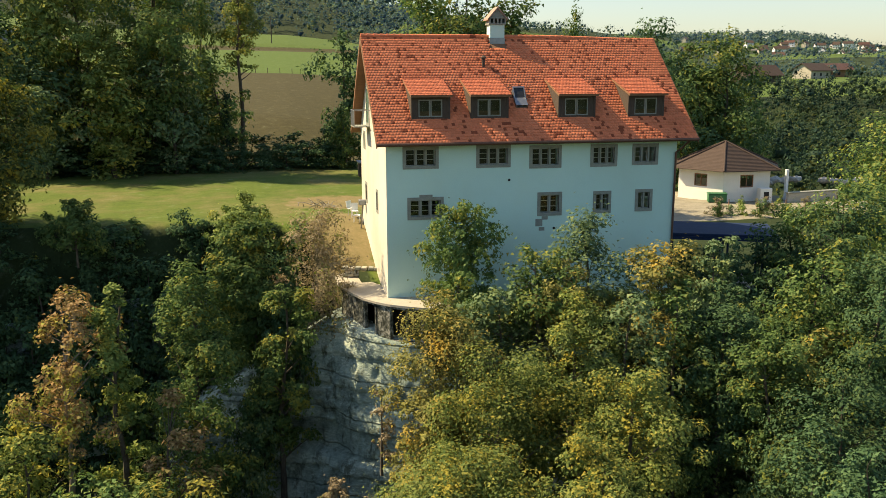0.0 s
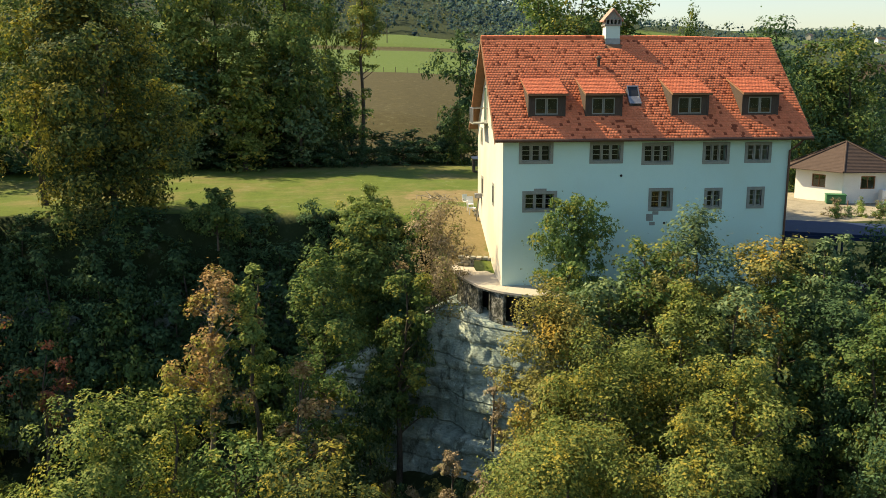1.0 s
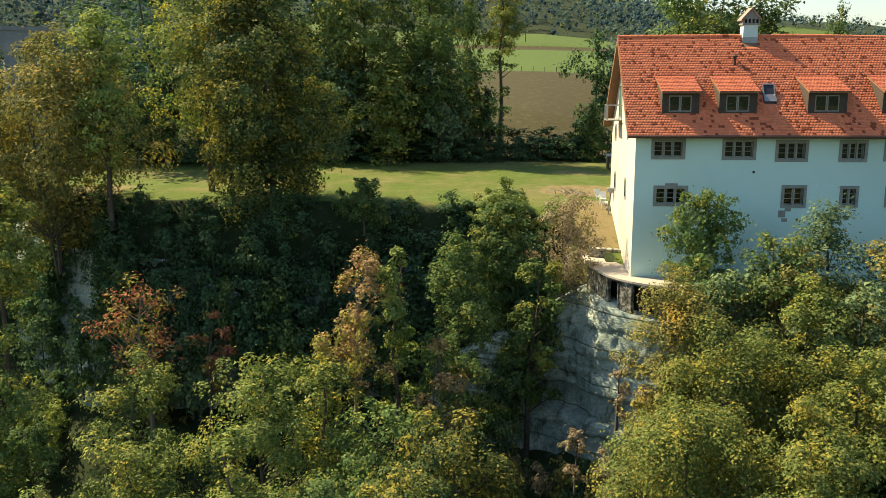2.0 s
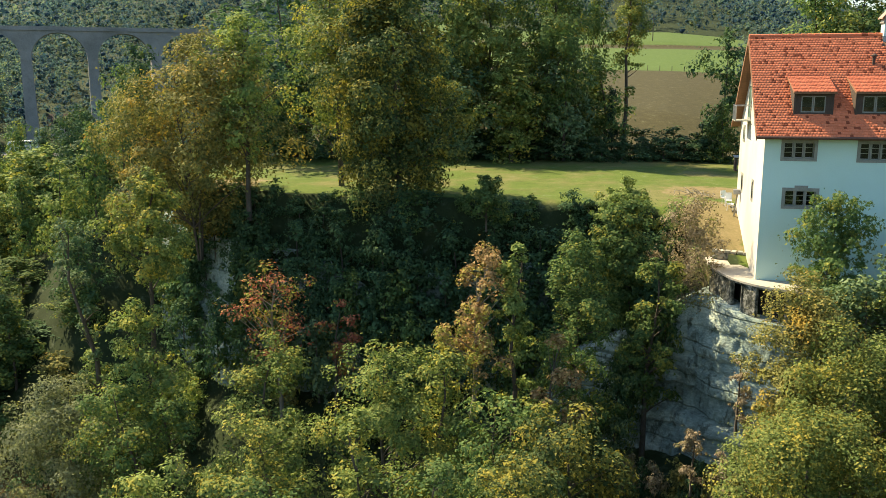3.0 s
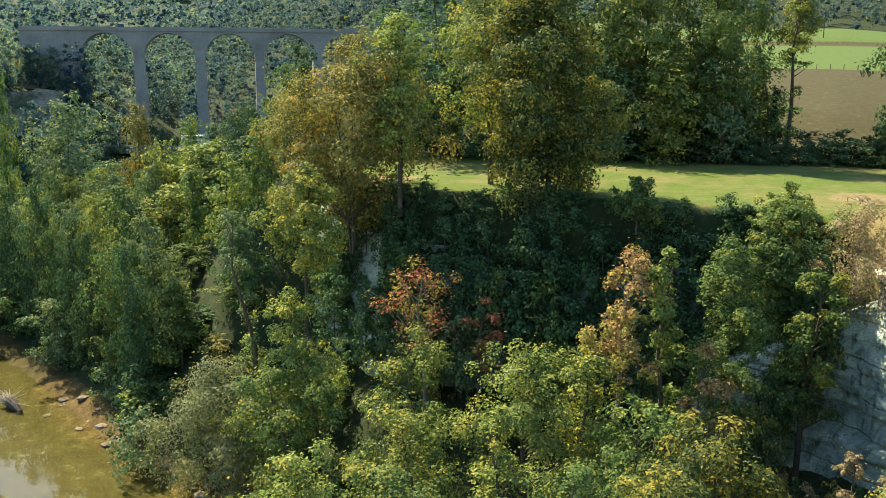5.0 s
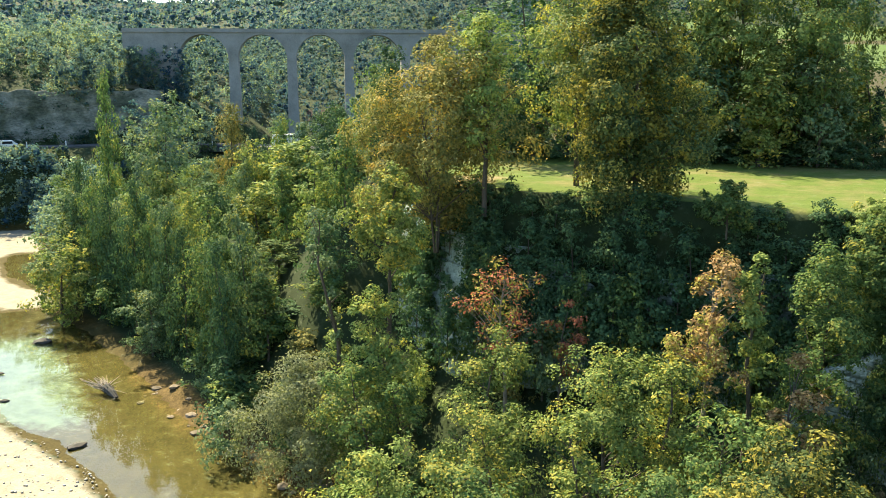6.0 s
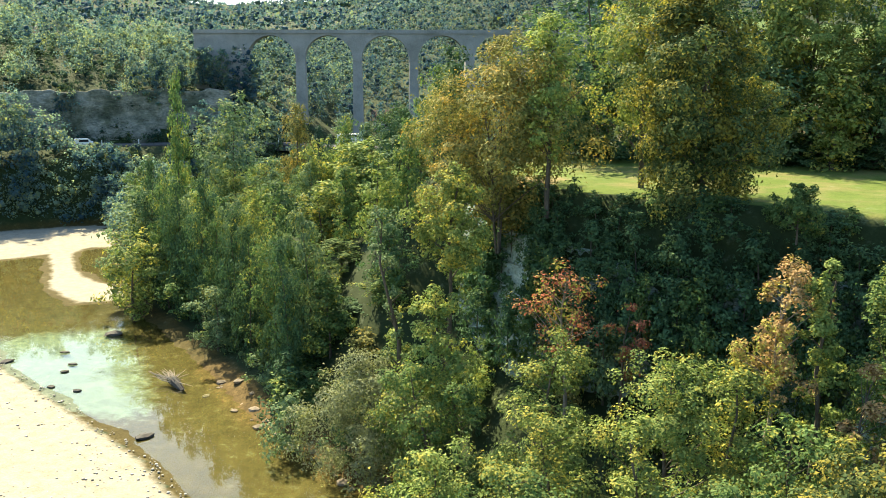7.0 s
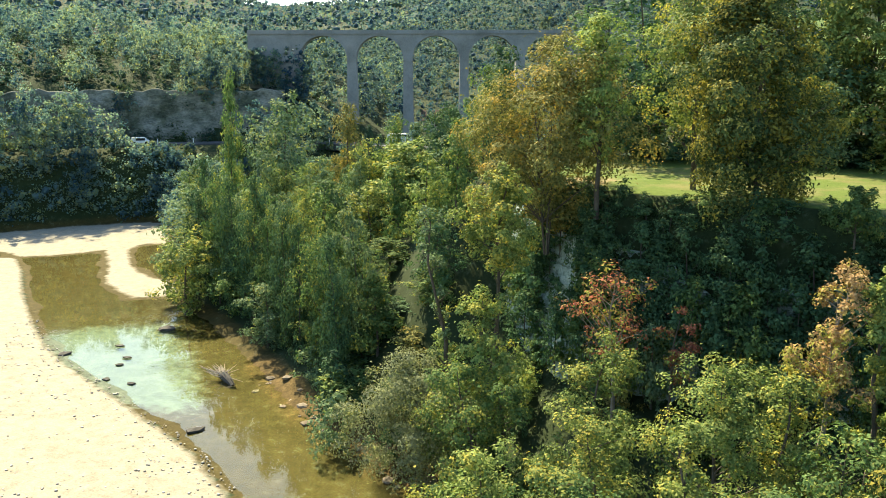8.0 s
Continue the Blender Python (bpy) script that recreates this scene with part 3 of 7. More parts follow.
# ---- trees ----
def tubes_np(paths, sides):
    vs, fs, base = [], [], 0
    for pts, rad in paths:
        pts = np.asarray(pts)
        k = len(pts)
        d = np.gradient(pts, axis=0)
        d /= np.linalg.norm(d, axis=1)[:, None] + 1e-9
        ref = np.array([0.3, 0.9, 0.1])
        u = np.cross(d, ref)
        u /= np.linalg.norm(u, axis=1)[:, None] + 1e-9
        v = np.cross(d, u)
        an = np.arange(sides) * 2 * np.pi / sides
        ringp = pts[:, None] + np.asarray(rad)[:, None, None] * (np.cos(an)[None, :, None] * u[:, None] + np.sin(an)[None, :, None] * v[:, None])
        vs.append(ringp.reshape(-1, 3))
        i = base + np.arange(k * sides).reshape(k, sides)
        n = np.roll(i, -1, 1)
        fs.append(np.stack([i[:-1], n[:-1], n[1:], i[1:]], -1).reshape(-1, 4))
        base += k * sides
    return np.concatenate(vs), np.concatenate(fs)




def unit(v):
    return v / (np.linalg.norm(v, axis=-1, keepdims=True) + 1e-9)


def leaf_cloud(rng, centres, radii, count, leaf, flat=0.85, lift=0.35, droop=0.0):
    """Leaf blades over the shells of clumps, turned outwards; weights by clump size."""
    w = radii ** 2
    c = rng.choice(len(centres), count, p=w / w.sum())
    way = unit(rng.normal(size=(count, 3)) + np.array([0, 0, 0.35]))
    r = radii[c] * (0.45 + 0.6 * rng.random(count) ** 0.5)
    p = centres[c] + way * r[:, None] * np.array([1, 1, flat])
    stray = (rng.random(count) < 0.09)[:, None]
    p = p + stray * rng.normal(size=(count, 3)) * radii[c][:, None] * 0.6
    mid = centres.mean(0)
    out = unit((centres[c] - mid) * np.array([1, 1, 0.6]))
    n = unit(way * 0.75 + out * 0.45 + np.array([0, 0, lift]) + rng.normal(size=(count, 3)) * 0.33)
    t = unit(np.cross(n, rng.normal(size=(count, 3))))
    t = unit(t + np.array([0, 0, -droop]))
    b = unit(np.cross(n, t))
    size = leaf * (0.5 + 1.0 * rng.random(count))[:, None]
    v = np.stack([p - t * size * 0.45 - b * size * 0.4, p - t * size * 0.45 + b * size * 0.4, p + t * size * 0.6], 1)
    return v.reshape(-1, 3), np.arange(count * 3).reshape(-1, 3)


def crown_clumps(rng, shape, n, h0, h1, radius):
    """Boughs in a crown from h0 to h1, each a heap of smaller clumps: centres and radii."""
    per = 6
    nb = max(7, n // per)
    u = (np.arange(nb) + rng.random(nb)) / nb
    az = np.arange(nb) * 2.399 + rng.normal(size=nb) * 0.5
    if shape == "round":
        prof = np.sqrt(np.clip(1 - (2 * u - 0.9) ** 2 / 1.25, 0.02, 1))
    elif shape == "cone":
        prof = (1 - u) * 0.95 + 0.05
    elif shape == "column":
        prof = np.clip(np.minimum(1, (1 - u) * 2.6), 0.12, 1) * (0.75 + 0.25 * np.sin(u * 9))
    elif shape == "dome":
        prof = np.sqrt(np.clip(1 - u ** 2, 0.03, 1))
    else:
        prof = np.sqrt(np.clip(1 - (2 * u - 1) ** 2, 0.03, 1)) * 0.9 + 0.1
    ph = rng.random(4) * 6.28
    lump = 0.86 + 0.16 * np.sin(2 * az + 4 * u + ph[0]) + 0.12 * np.sin(3 * az + 14 * u + ph[2])
    rb = np.minimum(radius * (0.28 + 0.2 * rng.random(nb)), (h1 - h0) * 0.22) * (0.75 + 0.25 * prof)
    r = np.clip(radius * prof * lump * (0.55 + 0.5 * rng.random(nb) ** 0.6) - rb * 0.4, 0, None)
    b = np.stack([r * np.cos(az), r * np.sin(az), h0 + (h1 - h0) * u - rb * 0.5 * u], 1)
    k = np.repeat(np.arange(nb), per)
    way = unit(rng.normal(size=(len(k), 3)) + np.array([0, 0, 0.3]))
    c = b[k] + way * (rb[k] * (0.5 + 0.6 * rng.random(len(k))))[:, None] * np.array([1.15, 1.15, 0.8])
    rc = rb[k] * (0.28 + 0.34 * rng.random(len(k)))
    return c, rc


TREE_CACHE = {}


def tree_meshes(seed, height, radius, bare, shape, clumps, leaves, leaf, lean=0.06, limbs=26, droop=0.0, flat=0.85, stems=1, thick=1.0, inner=0.1):
    rng = np.random.default_rng(seed)
    h0 = height * bare
    c, rc = crown_clumps(rng, shape, clumps, h0, height * 0.97, radius)
    off = np.array([rng.normal() * lean, rng.normal() * lean, 0]) * height
    bendv = lambda z: off * (np.clip(z / height, 0, 1) ** 1.6)[..., None]
    c = c + bendv(c[:, 2])
    lv, lf = leaf_cloud(rng, c, rc, leaves, leaf, flat, 0.35, droop)
    if inner:
        ax = bendv(c[:, 2]) + np.stack([0 * c[:, 0], 0 * c[:, 1], c[:, 2]], 1)
        iv, jf = leaf_cloud(rng, ax + (c - ax) * 0.45, rc, int(leaves * inner * 1.4), leaf * 1.2, 0.8, 0.3)
        lf = np.concatenate([lf, jf + len(lv)])
        lv = np.concatenate([lv, iv])
    crown = mesh_from("crown", lv, lf)
    paths, twigs = [], []
    R0 = thick * (0.0125 * height + 0.03)
    for s in range(stems):
        sp = np.array([rng.normal(), rng.normal(), 0]) * (0.12 * radius if stems > 1 else 0)
        zt = np.linspace(-0.6, height * 0.9, 7)
        tp = bendv(zt) + np.stack([0 * zt, 0 * zt, zt], 1) + np.stack([np.sin(zt * 0.7 + seed + s), np.cos(zt * 0.6 + seed), 0 * zt], 1) * 0.02 * height * (zt / height).clip(0, 1)[:, None] + sp * (0.2 + 2.2 * (zt / height).clip(0, 1))[:, None]
        paths.append((tp, np.maximum(R0 / stems ** 0.5 * (1 - zt / height * 0.93).clip(0.05, 1.1), 0.012)))
    main = paths[0][0]
    pick = rng.permutation(len(c))[:limbs]
    for k in pick:
        e = c[k]
        r_h = np.hypot(e[0], e[1])
        zs = max(height * 0.12, e[2] - r_h * (0.5 + 0.5 * rng.random()))
        st = np.array([np.interp(zs, main[:, 2], main[:, i]) for i in range(3)])
        q = np.linspace(0, 1, 5)[:, None]
        midp = (st + e) / 2 + np.array([0, 0, 0.12 * r_h]) + rng.normal(size=3) * 0.06 * radius
        p = (1 - q) ** 2 * st + 2 * q * (1 - q) * midp + q ** 2 * e
        rb = R0 * 0.42 * (1 - zs / height * 0.8)
        paths.append((p, np.maximum(rb * (1 - q[:, 0] * 0.88), 0.008)))
        for tw in range(2):
            e2 = e + unit(rng.normal(size=3)) * rc[k] * 1.0
            twigs.append((np.stack([p[3], (p[3] + e2) / 2 + rng.normal(size=3) * 0.05 * radius, e2]), np.array([rb * 0.22, rb * 0.15, 0.006])))
    tv, tf = tubes_np(paths, 5 if height > 7 else 4)
    wv, wf = tubes_np(twigs, 3)
    if wf.shape[0]:
        tf = np.concatenate([tf, wf + len(tv)])
        tv = np.concatenate([tv, wv])
    trunk = mesh_from("trunk", tv, tf, True)
    return trunk, crown


def tree(x, y, ztop, radius, leaf_kind, label, shape="round", bare=0.2, leaves=9000, leaf=0.16, clumps=90, seed=1, bark=None, zbase=None, name="tree", group="", **kw):
    """One tree of its own shape, its top at ztop."""
    leaves, leaf, clumps = int(leaves * 0.95), leaf * 1.04, int(clumps * 1.3)
    z0 = ground_z(x, y) - 0.15 if zbase is None else zbase
    h = max(ztop - z0, 0.8)
    trunk, crown = tree_meshes(seed, h, radius, bare, shape, clumps, leaves, leaf, **kw)
    ob = thing(name, label, name.replace("_", " "), group, at=pose(x, y, z0))
    part("trunk", trunk, bark or BARK, ob)
    part("crown", crown, LEAF[leaf_kind], ob)
    return ob


def filler(x, y, ztop, radius, kind, label, rng, group, zbase=None, name="tree"):
    """A tree of a wood: one of a few shapes of its kind, turned and sized."""
    spec = {
        "green": ("round", 0.06, "green"), "grey": ("oval", 0.05, "grey_green"), "dark": ("oval", 0.02, "dark"), "rust": ("round", 0.08, "rust"), "lime": ("oval", 0.06, "lime"),
        "tall": ("column", 0.08, "green"), "conifer": ("cone", 0.04, "conifer"), "bush": ("dome", 0.0, "green"), "bush_dark": ("dome", 0.0, "dark"), "bush_lime": ("dome", 0.0, "lime"),
        "maple": ("oval", 0.06, "maple"), "willow": ("dome", 0.02, "willow"), "bush_dry": ("dome", 0.0, "dry"), "bush_rust": ("dome", 0.0, "rust"), "bush_grey": ("dome", 0.0, "grey_green"),
    }[kind]
    z0 = ground_z(x, y) - 0.15 if zbase is None else zbase
    h = max(ztop - z0, 1.0)
    # height, radius, leaves, leaf length, clumps, limbs of the pattern tree
    size = "bush" if kind.startswith("bush") else "tall" if h > 15 else "small"
    H, R, leaves, leaf, clumps, limbs = {"bush": (5.0, 2.4, 1200, 0.21, 54, 3), "small": (12.0, 3.8, 3200, 0.29, 115, 6), "tall": (19.0, 5.4, 5800, 0.33, 165, 10)}[size]
    key = (kind, size, int(rng.integers(3)))
    if key not in TREE_CACHE:
        TREE_CACHE[key] = tree_meshes(hash_seed(kind + size) + key[2] * 17, H, R, spec[1], spec[0], clumps, leaves, leaf, limbs=limbs, inner=0.3 if size == "bush" else 0.16)
    sr = radius / R
    ob = thing(name, label, "shrub" if size == "bush" else "tree", group, at=pose(x, y, z0, 0, 0, float(rng.random() * 360)) @ Matrix.Diagonal((sr, sr, h / H, 1)))
    t, c = TREE_CACHE[key]
    part("trunk", t, BARK, ob)
    part("crown", c, LEAF[spec[2]], ob)
    return ob


def hash_seed(s):
    return sum((i + 3) * ord(ch) for i, ch in enumerate(s)) % 9973


def fill(poly, spacing, kinds, heights, radii, group, label, seed, keep=None, cap=999):
    """A stretch of wood: trees on a shaken grid inside a plan polygon."""
    r = np.random.default_rng(seed)
    xs = [p[0] for p in poly]
    ys = [p[1] for p in poly]
    made = 0
    for x in np.arange(min(xs), max(xs), spacing):
        for y in np.arange(min(ys), max(ys), spacing):
            px_, py_ = x + r.normal() * spacing * 0.3, y + r.normal() * spacing * 0.3
            k = kinds[int(r.integers(len(kinds)))]
            h = heights[0] + (heights[1] - heights[0]) * r.random()
            rad_ = radii[0] + (radii[1] - radii[0]) * r.random()
            if not inside(np.array([px_]), np.array([py_]), poly)[0] or (keep and not keep(px_, py_)) or made >= cap:
                continue
            z0 = ground_z(px_, py_)
            filler(float(px_), float(py_), z0 + h, rad_, k, label[k] if isinstance(label, dict) else label, r, group, name="shrub" if k.startswith("bush") else "tree")
            made += 1


def blob_pattern():
    """A small rough solid to carry the leaf sprays of a distant clump."""
    bm = bmesh.new()
    bmesh.ops.create_icosphere(bm, subdivisions=1, radius=1.0)
    v = np.array([p.co for p in bm.verts])
    f = np.array([[p.index for p in q.verts] for q in bm.faces])
    bm.free()
    return v, f


BLOB_V, BLOB_F = blob_pattern()


def far_wood(name, label, pts, cards, size, leaf_kind, seed, cone=0.25, k=7):
    """A distant wood as one mesh: each crown a heap of k clumps under leaf sprays. pts: x, y, height, radius."""
    r = np.random.default_rng(seed)
    pts = np.asarray(pts, float)
    n = len(pts)
    z0 = ground(pts[:, 0], pts[:, 1])[0]
    is_cone = r.random(n) < cone
    h = pts[:, 2] * np.where(is_cone, 1.2, 1.0)
    u = (np.arange(k)[None] + r.random((n, k))) / k
    az = r.random((n, 1)) * 6.28 + np.arange(k)[None] * 2.399 + r.normal(size=(n, k)) * 0.4
    prof = np.where(is_cone[:, None], (1 - u) * 0.7 + 0.02, np.sqrt(np.clip(1 - (1.55 * u - 0.62) ** 2, 0.03, 1)))
    rr = pts[:, 3][:, None] * prof * (0.4 + 0.35 * r.random((n, k)))
    cc = np.stack([pts[:, 0][:, None] + rr * np.cos(az), pts[:, 1][:, None] + rr * np.sin(az), z0[:, None] + h[:, None] * (0.14 + 0.74 * u)], -1).reshape(-1, 3)
    cr = np.repeat(pts[:, 3], k) * (0.28 + 0.24 * r.random(n * k)) * np.where(np.repeat(is_cone, k), 0.6, 1.0) * (7 / k) ** 0.45
    # the solid hearts of the clumps
    nb = n * k
    bumps = 0.16 + 0.34 * r.random((nb, len(BLOB_V), 1))
    bv = cc[:, None] + BLOB_V[None] * bumps * cr[:, None, None] * np.array([1, 1, 0.95])
    bf = BLOB_F[None] + (np.arange(nb) * len(BLOB_V))[:, None, None]
    # sprays over them, turned outwards
    per = max(3, int(1.2 * cards / k))
    c = np.repeat(np.arange(nb), per)
    m = len(c)
    way = unit(r.normal(size=(m, 3)) + np.array([0, 0, 0.35]))
    p = cc[c] + way * np.array([1.22, 1.22, 0.86]) * (cr[c] * (0.42 + 0.86 * r.random(m) ** 0.8))[:, None]
    nrm = unit(way + r.normal(size=(m, 3)) * 0.45)
    t = unit(np.cross(nrm, r.normal(size=(m, 3))))
    b = np.cross(nrm, t)
    s = (np.repeat(np.broadcast_to(np.asarray(size, float), (n,)), k)[c] * (0.48 + 0.72 * r.random(m)))[:, None]
    v = np.stack([p - t * s * 0.45 - b * s * 0.42, p - t * s * 0.45 + b * s * 0.42, p + t * s * 0.6], 1).reshape(-1, 3)
    me = mesh_from(name, np.concatenate([bv.reshape(-1, 3), v]), np.concatenate([bf.reshape(-1, 3), np.arange(m * 3).reshape(-1, 3) + nb * len(BLOB_V)]))
    me.materials.append(LEAF[leaf_kind])
    return tagged(new(name, me), label, "wood", kind="stuff")


def polar_points(a0, a1, d0, d1, spacing, heights, radii, seed, keep=None):
    """Tree places in a sector seen from the slope: azimuth to the left of +y in degrees, distance."""
    r = np.random.default_rng(seed)
    out = []
    d = d0
    while d < d1:
        sp = spacing if isinstance(spacing, (int, float)) else np.interp(d, (d0, d1), spacing)
        n = max(1, int(radians(a1 - a0) * d / sp))
        for k in range(n):
            a = radians(a0 + (a1 - a0) * (k + r.random()) / n)
            dd = d + r.normal() * sp * 0.55
            x, y = -7 - dd * math.sin(a), -50 + dd * math.cos(a)
            g = sp / (spacing if isinstance(spacing, (int, float)) else spacing[0])
            if keep is None or keep(x, y):
                f = r.random()
                out.append((x, y, (heights[0] + (heights[1] - heights[0]) * f) * g ** 0.5, (radii[0] + (radii[1] - radii[0]) * r.random()) * g))
        d += sp * 0.9
    return out


def under_road(pts):
    """Keeps the growth below the open stretch of the far road from rising over it."""
    out = []
    for x, y, h, rad_ in pts:
        az, d = math.degrees(math.atan2(-(x + 7), y + 50)), math.hypot(x + 7, y + 50)
        if 49.4 < az < 55.9:
            h = min(h, 11.3 - 0.0700 * d - 0.9 * (math.sin(x * 1.7) + 1) - ground_z(x, y))
        if h > 1.0:
            out.append((x, y, h, min(rad_, h * 0.8)))
    return out


# ---- rock face under the terrace and along the slope ----
def rock_face(name, line, z_top, z_foot, out, label, nu=200, nv=64, seed=3, bulge=0.9, ledge=0.3):
    """A bedded rock wall along a line in plan; z_top: one height or one for each point; out: how far the foot stands forward."""
    pts = np.array(line, float)
    seg = np.r_[0, np.cumsum(np.hypot(*np.diff(pts, axis=0).T))]
    s = np.linspace(0, seg[-1], nu)
    px_, py_ = np.interp(s, seg, pts[:, 0]), np.interp(s, seg, pts[:, 1])
    top = np.interp(s, seg, np.broadcast_to(np.asarray(z_top, float), (len(pts),)))
    tx, ty = np.gradient(px_), np.gradient(py_)
    for _ in range(6):
        tx, ty = np.convolve(np.pad(tx, 4, "edge"), np.ones(9) / 9, "valid"), np.convolve(np.pad(ty, 4, "edge"), np.ones(9) / 9, "valid")
    ln = np.hypot(tx, ty)
    ox, oy = ty / ln, -tx / ln
    verts = np.zeros((nv + 1, nu, 3))
    rng = np.random.default_rng(seed)
    # beds of uneven thickness: each sets off a little from the one above, with a dark joint between
    joints = np.cumsum(0.5 + 2.1 * rng.random(30))
    step = rng.normal(size=31) * 0.16
    for j in range(nv):
        v = j / (nv - 1)
        for i in range(nu):
            z = top[i] + (z_foot - top[i]) * v
            zz = -z + 0.05 * s[i] + 0.35 * noise.noise(Vector((s[i] * 0.25, 0.0, seed)))
            near = np.abs(joints - zz).min()
            bed = step[int(np.searchsorted(joints, zz))]
            n1 = noise.noise(Vector((s[i] * 0.22, z * 0.2, seed))) * bulge + noise.noise(Vector((s[i] * 1.1, z * 0.8, seed + 5))) * 0.24 + noise.noise(Vector((s[i] * 3.2, z * 2.2, seed + 9))) * 0.13
            o = out * v ** 1.1 + ledge * bed - (0.16 if near < 0.09 else 0) + n1 * min(1, v * 6 + 0.1)
            verts[j + 1, i] = (px_[i] + ox[i] * o, py_[i] + oy[i] * o, z)
    verts[0] = verts[1] - np.stack([ox * 5, oy * 5, 0 * ox - 0.05], -1)
    k = np.arange(nu * (nv + 1)).reshape(nv + 1, nu)
    f = np.stack([k[:-1, :-1], k[1:, :-1], k[1:, 1:], k[:-1, 1:]], -1).reshape(-1, 4)
    me = mesh_from(name, verts.reshape(-1, 3), f, False)
    me.materials.append(ROCK)
    return tagged(new(name, me), label, "cliff", kind="structure")


rock_face("rock_face_1", [(-12, 4.6), (-8, 3.6), (-5, 2.9), (-3.4, 2.3), (-2.3, 1.5), (-1.5, 0.0), (-0.6, -1.0), (0.8, -2.0), (4, -2.4), (9, -3.4)], [-7.5, -5.2, -3.0, -1.7, -1.5, -1.7, -1.9, -2.0, -2.0, -2.4], -17, 3.0,
          "pale grey bedded sandstone cliff with mossy stains", nu=240, nv=110, bulge=0.55, ledge=1.1)
rock_face("rock_face_2", [(-54, 27), (-46, 18), (-38, 12.2), (-30, 10.6), (-19, 11.0), (-9, 10.4)], -1.8, -13.5, 3.0, "pale sandstone cliff half hidden by trees", nu=260, seed=8)


# ---- the house ----
house = thing("house", "white plastered old farmhouse with red tiled roof and four dormers", "house")
HX, HY = 16.2, 11.2
EAVE_Y, EAVE_Z, RIDGE_Y, RIDGE_Z = -0.65, 8.2, 5.6, 13.78
SLOPE = (RIDGE_Z - EAVE_Z) / (RIDGE_Y - EAVE_Y)


def roof_z(y):
    return EAVE_Z + (min(y, 2 * RIDGE_Y - y) - EAVE_Y) * SLOPE


def pierced(bm, u0, u1, v0, v1, holes, w0, w1, m):
    """A slab in u, v from w0 to w1 with rectangular holes through it."""
    us = sorted({u0, u1, *[h[0] for h in holes], *[h[1] for h in holes]})
    vs = sorted({v0, v1, *[h[2] for h in holes], *[h[3] for h in holes]})
    grid = {}

    def vert(i, j, w):
        if (i, j, w) not in grid:
            grid[i, j, w] = bm.verts.new(m @ Vector((us[i], w, vs[j])))
        return grid[i, j, w]

    def solid(i, j):
        if not (0 <= i < len(us) - 1 and 0 <= j < len(vs) - 1):
            return False
        cu, cv = (us[i] + us[i + 1]) / 2, (vs[j] + vs[j + 1]) / 2
        return not any(h[0] < cu < h[1] and h[2] < cv < h[3] for h in holes)

    for i in range(len(us) - 1):
        for j in range(len(vs) - 1):
            if not solid(i, j):
                continue
            for w in (w0, w1):
                bm.faces.new([vert(a, b, w) for a, b in ((i, j), (i + 1, j), (i + 1, j + 1), (i, j + 1))])
            for di, dj, e in ((-1, 0, ((i, j), (i, j + 1))), (1, 0, ((i + 1, j), (i + 1, j + 1))), (0, -1, ((i, j), (i + 1, j))), (0, 1, ((i, j + 1), (i + 1, j + 1)))):
                if not solid(i + di, j + dj):
                    (a, b), (c, d) = e
                    bm.faces.new((vert(a, b, w0), vert(c, d, w0), vert(c, d, w1), vert(a, b, w1)))


FRONT = Matrix.Identity(4)                                                 # u = x, w = y (outside is -y)
GABLE = Matrix(((0, 1, 0, 0), (-1, 0, 0, 0), (0, 0, 1, 0), (0, 0, 0, 1)))  # u = -y, w = x (outside is -x)
FRONT_WINDOWS = [(0.86, 2.76, 6.82, 8.0, 3), (4.78, 6.66, 6.8, 8.0, 3), (7.7, 9.5, 6.7, 7.92, 3), (11.15, 12.7, 6.7, 7.92, 3), (13.57, 15.1, 6.74, 7.9, 3),
                 (1.08, 3.02, 4.15, 5.33, 3), (8.19, 9.58, 4.11, 5.4, 2), (11.38, 12.42, 4.15, 5.37, 2), (13.84, 14.86, 4.17, 5.4, 2)]
GABLE_WINDOWS = [(-4.1, -3.3, 4.0, 5.35, 1), (-9.2, -8.3, 3.9, 5.2, 1), (-4.6, -3.8, 8.5, 9.5, 1), (-9.6, -8.8, 7.2, 8.3, 1), (-7.9, -6.6, 8.7, 11.0, 1)]
SUR = 0.17


def opening(w):
    return (w[0] + SUR, w[1] - SUR, w[2] + SUR, w[3] - SUR)


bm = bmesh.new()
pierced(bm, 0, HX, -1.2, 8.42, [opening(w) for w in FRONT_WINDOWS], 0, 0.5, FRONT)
part("wall", bm, PLASTER_SHADE_TINT, house)
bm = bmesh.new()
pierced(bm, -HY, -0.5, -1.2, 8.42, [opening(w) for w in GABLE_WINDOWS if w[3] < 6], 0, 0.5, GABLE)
part("wall", bm, PLASTER_SUN_TINT, house)
# thin added skin gives the gable side its sunlit plaster colour
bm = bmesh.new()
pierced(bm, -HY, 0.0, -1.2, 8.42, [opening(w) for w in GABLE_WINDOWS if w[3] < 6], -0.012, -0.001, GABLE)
part("plaster_coat", bm, PLASTER_SUN_TINT, house)
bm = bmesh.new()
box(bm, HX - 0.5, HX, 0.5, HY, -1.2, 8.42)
part("wall", bm, PLASTER_SHADE_TINT, house)
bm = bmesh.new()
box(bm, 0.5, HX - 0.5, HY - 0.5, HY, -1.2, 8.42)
part("wall", bm, PLASTER_SHADE_TINT, house)
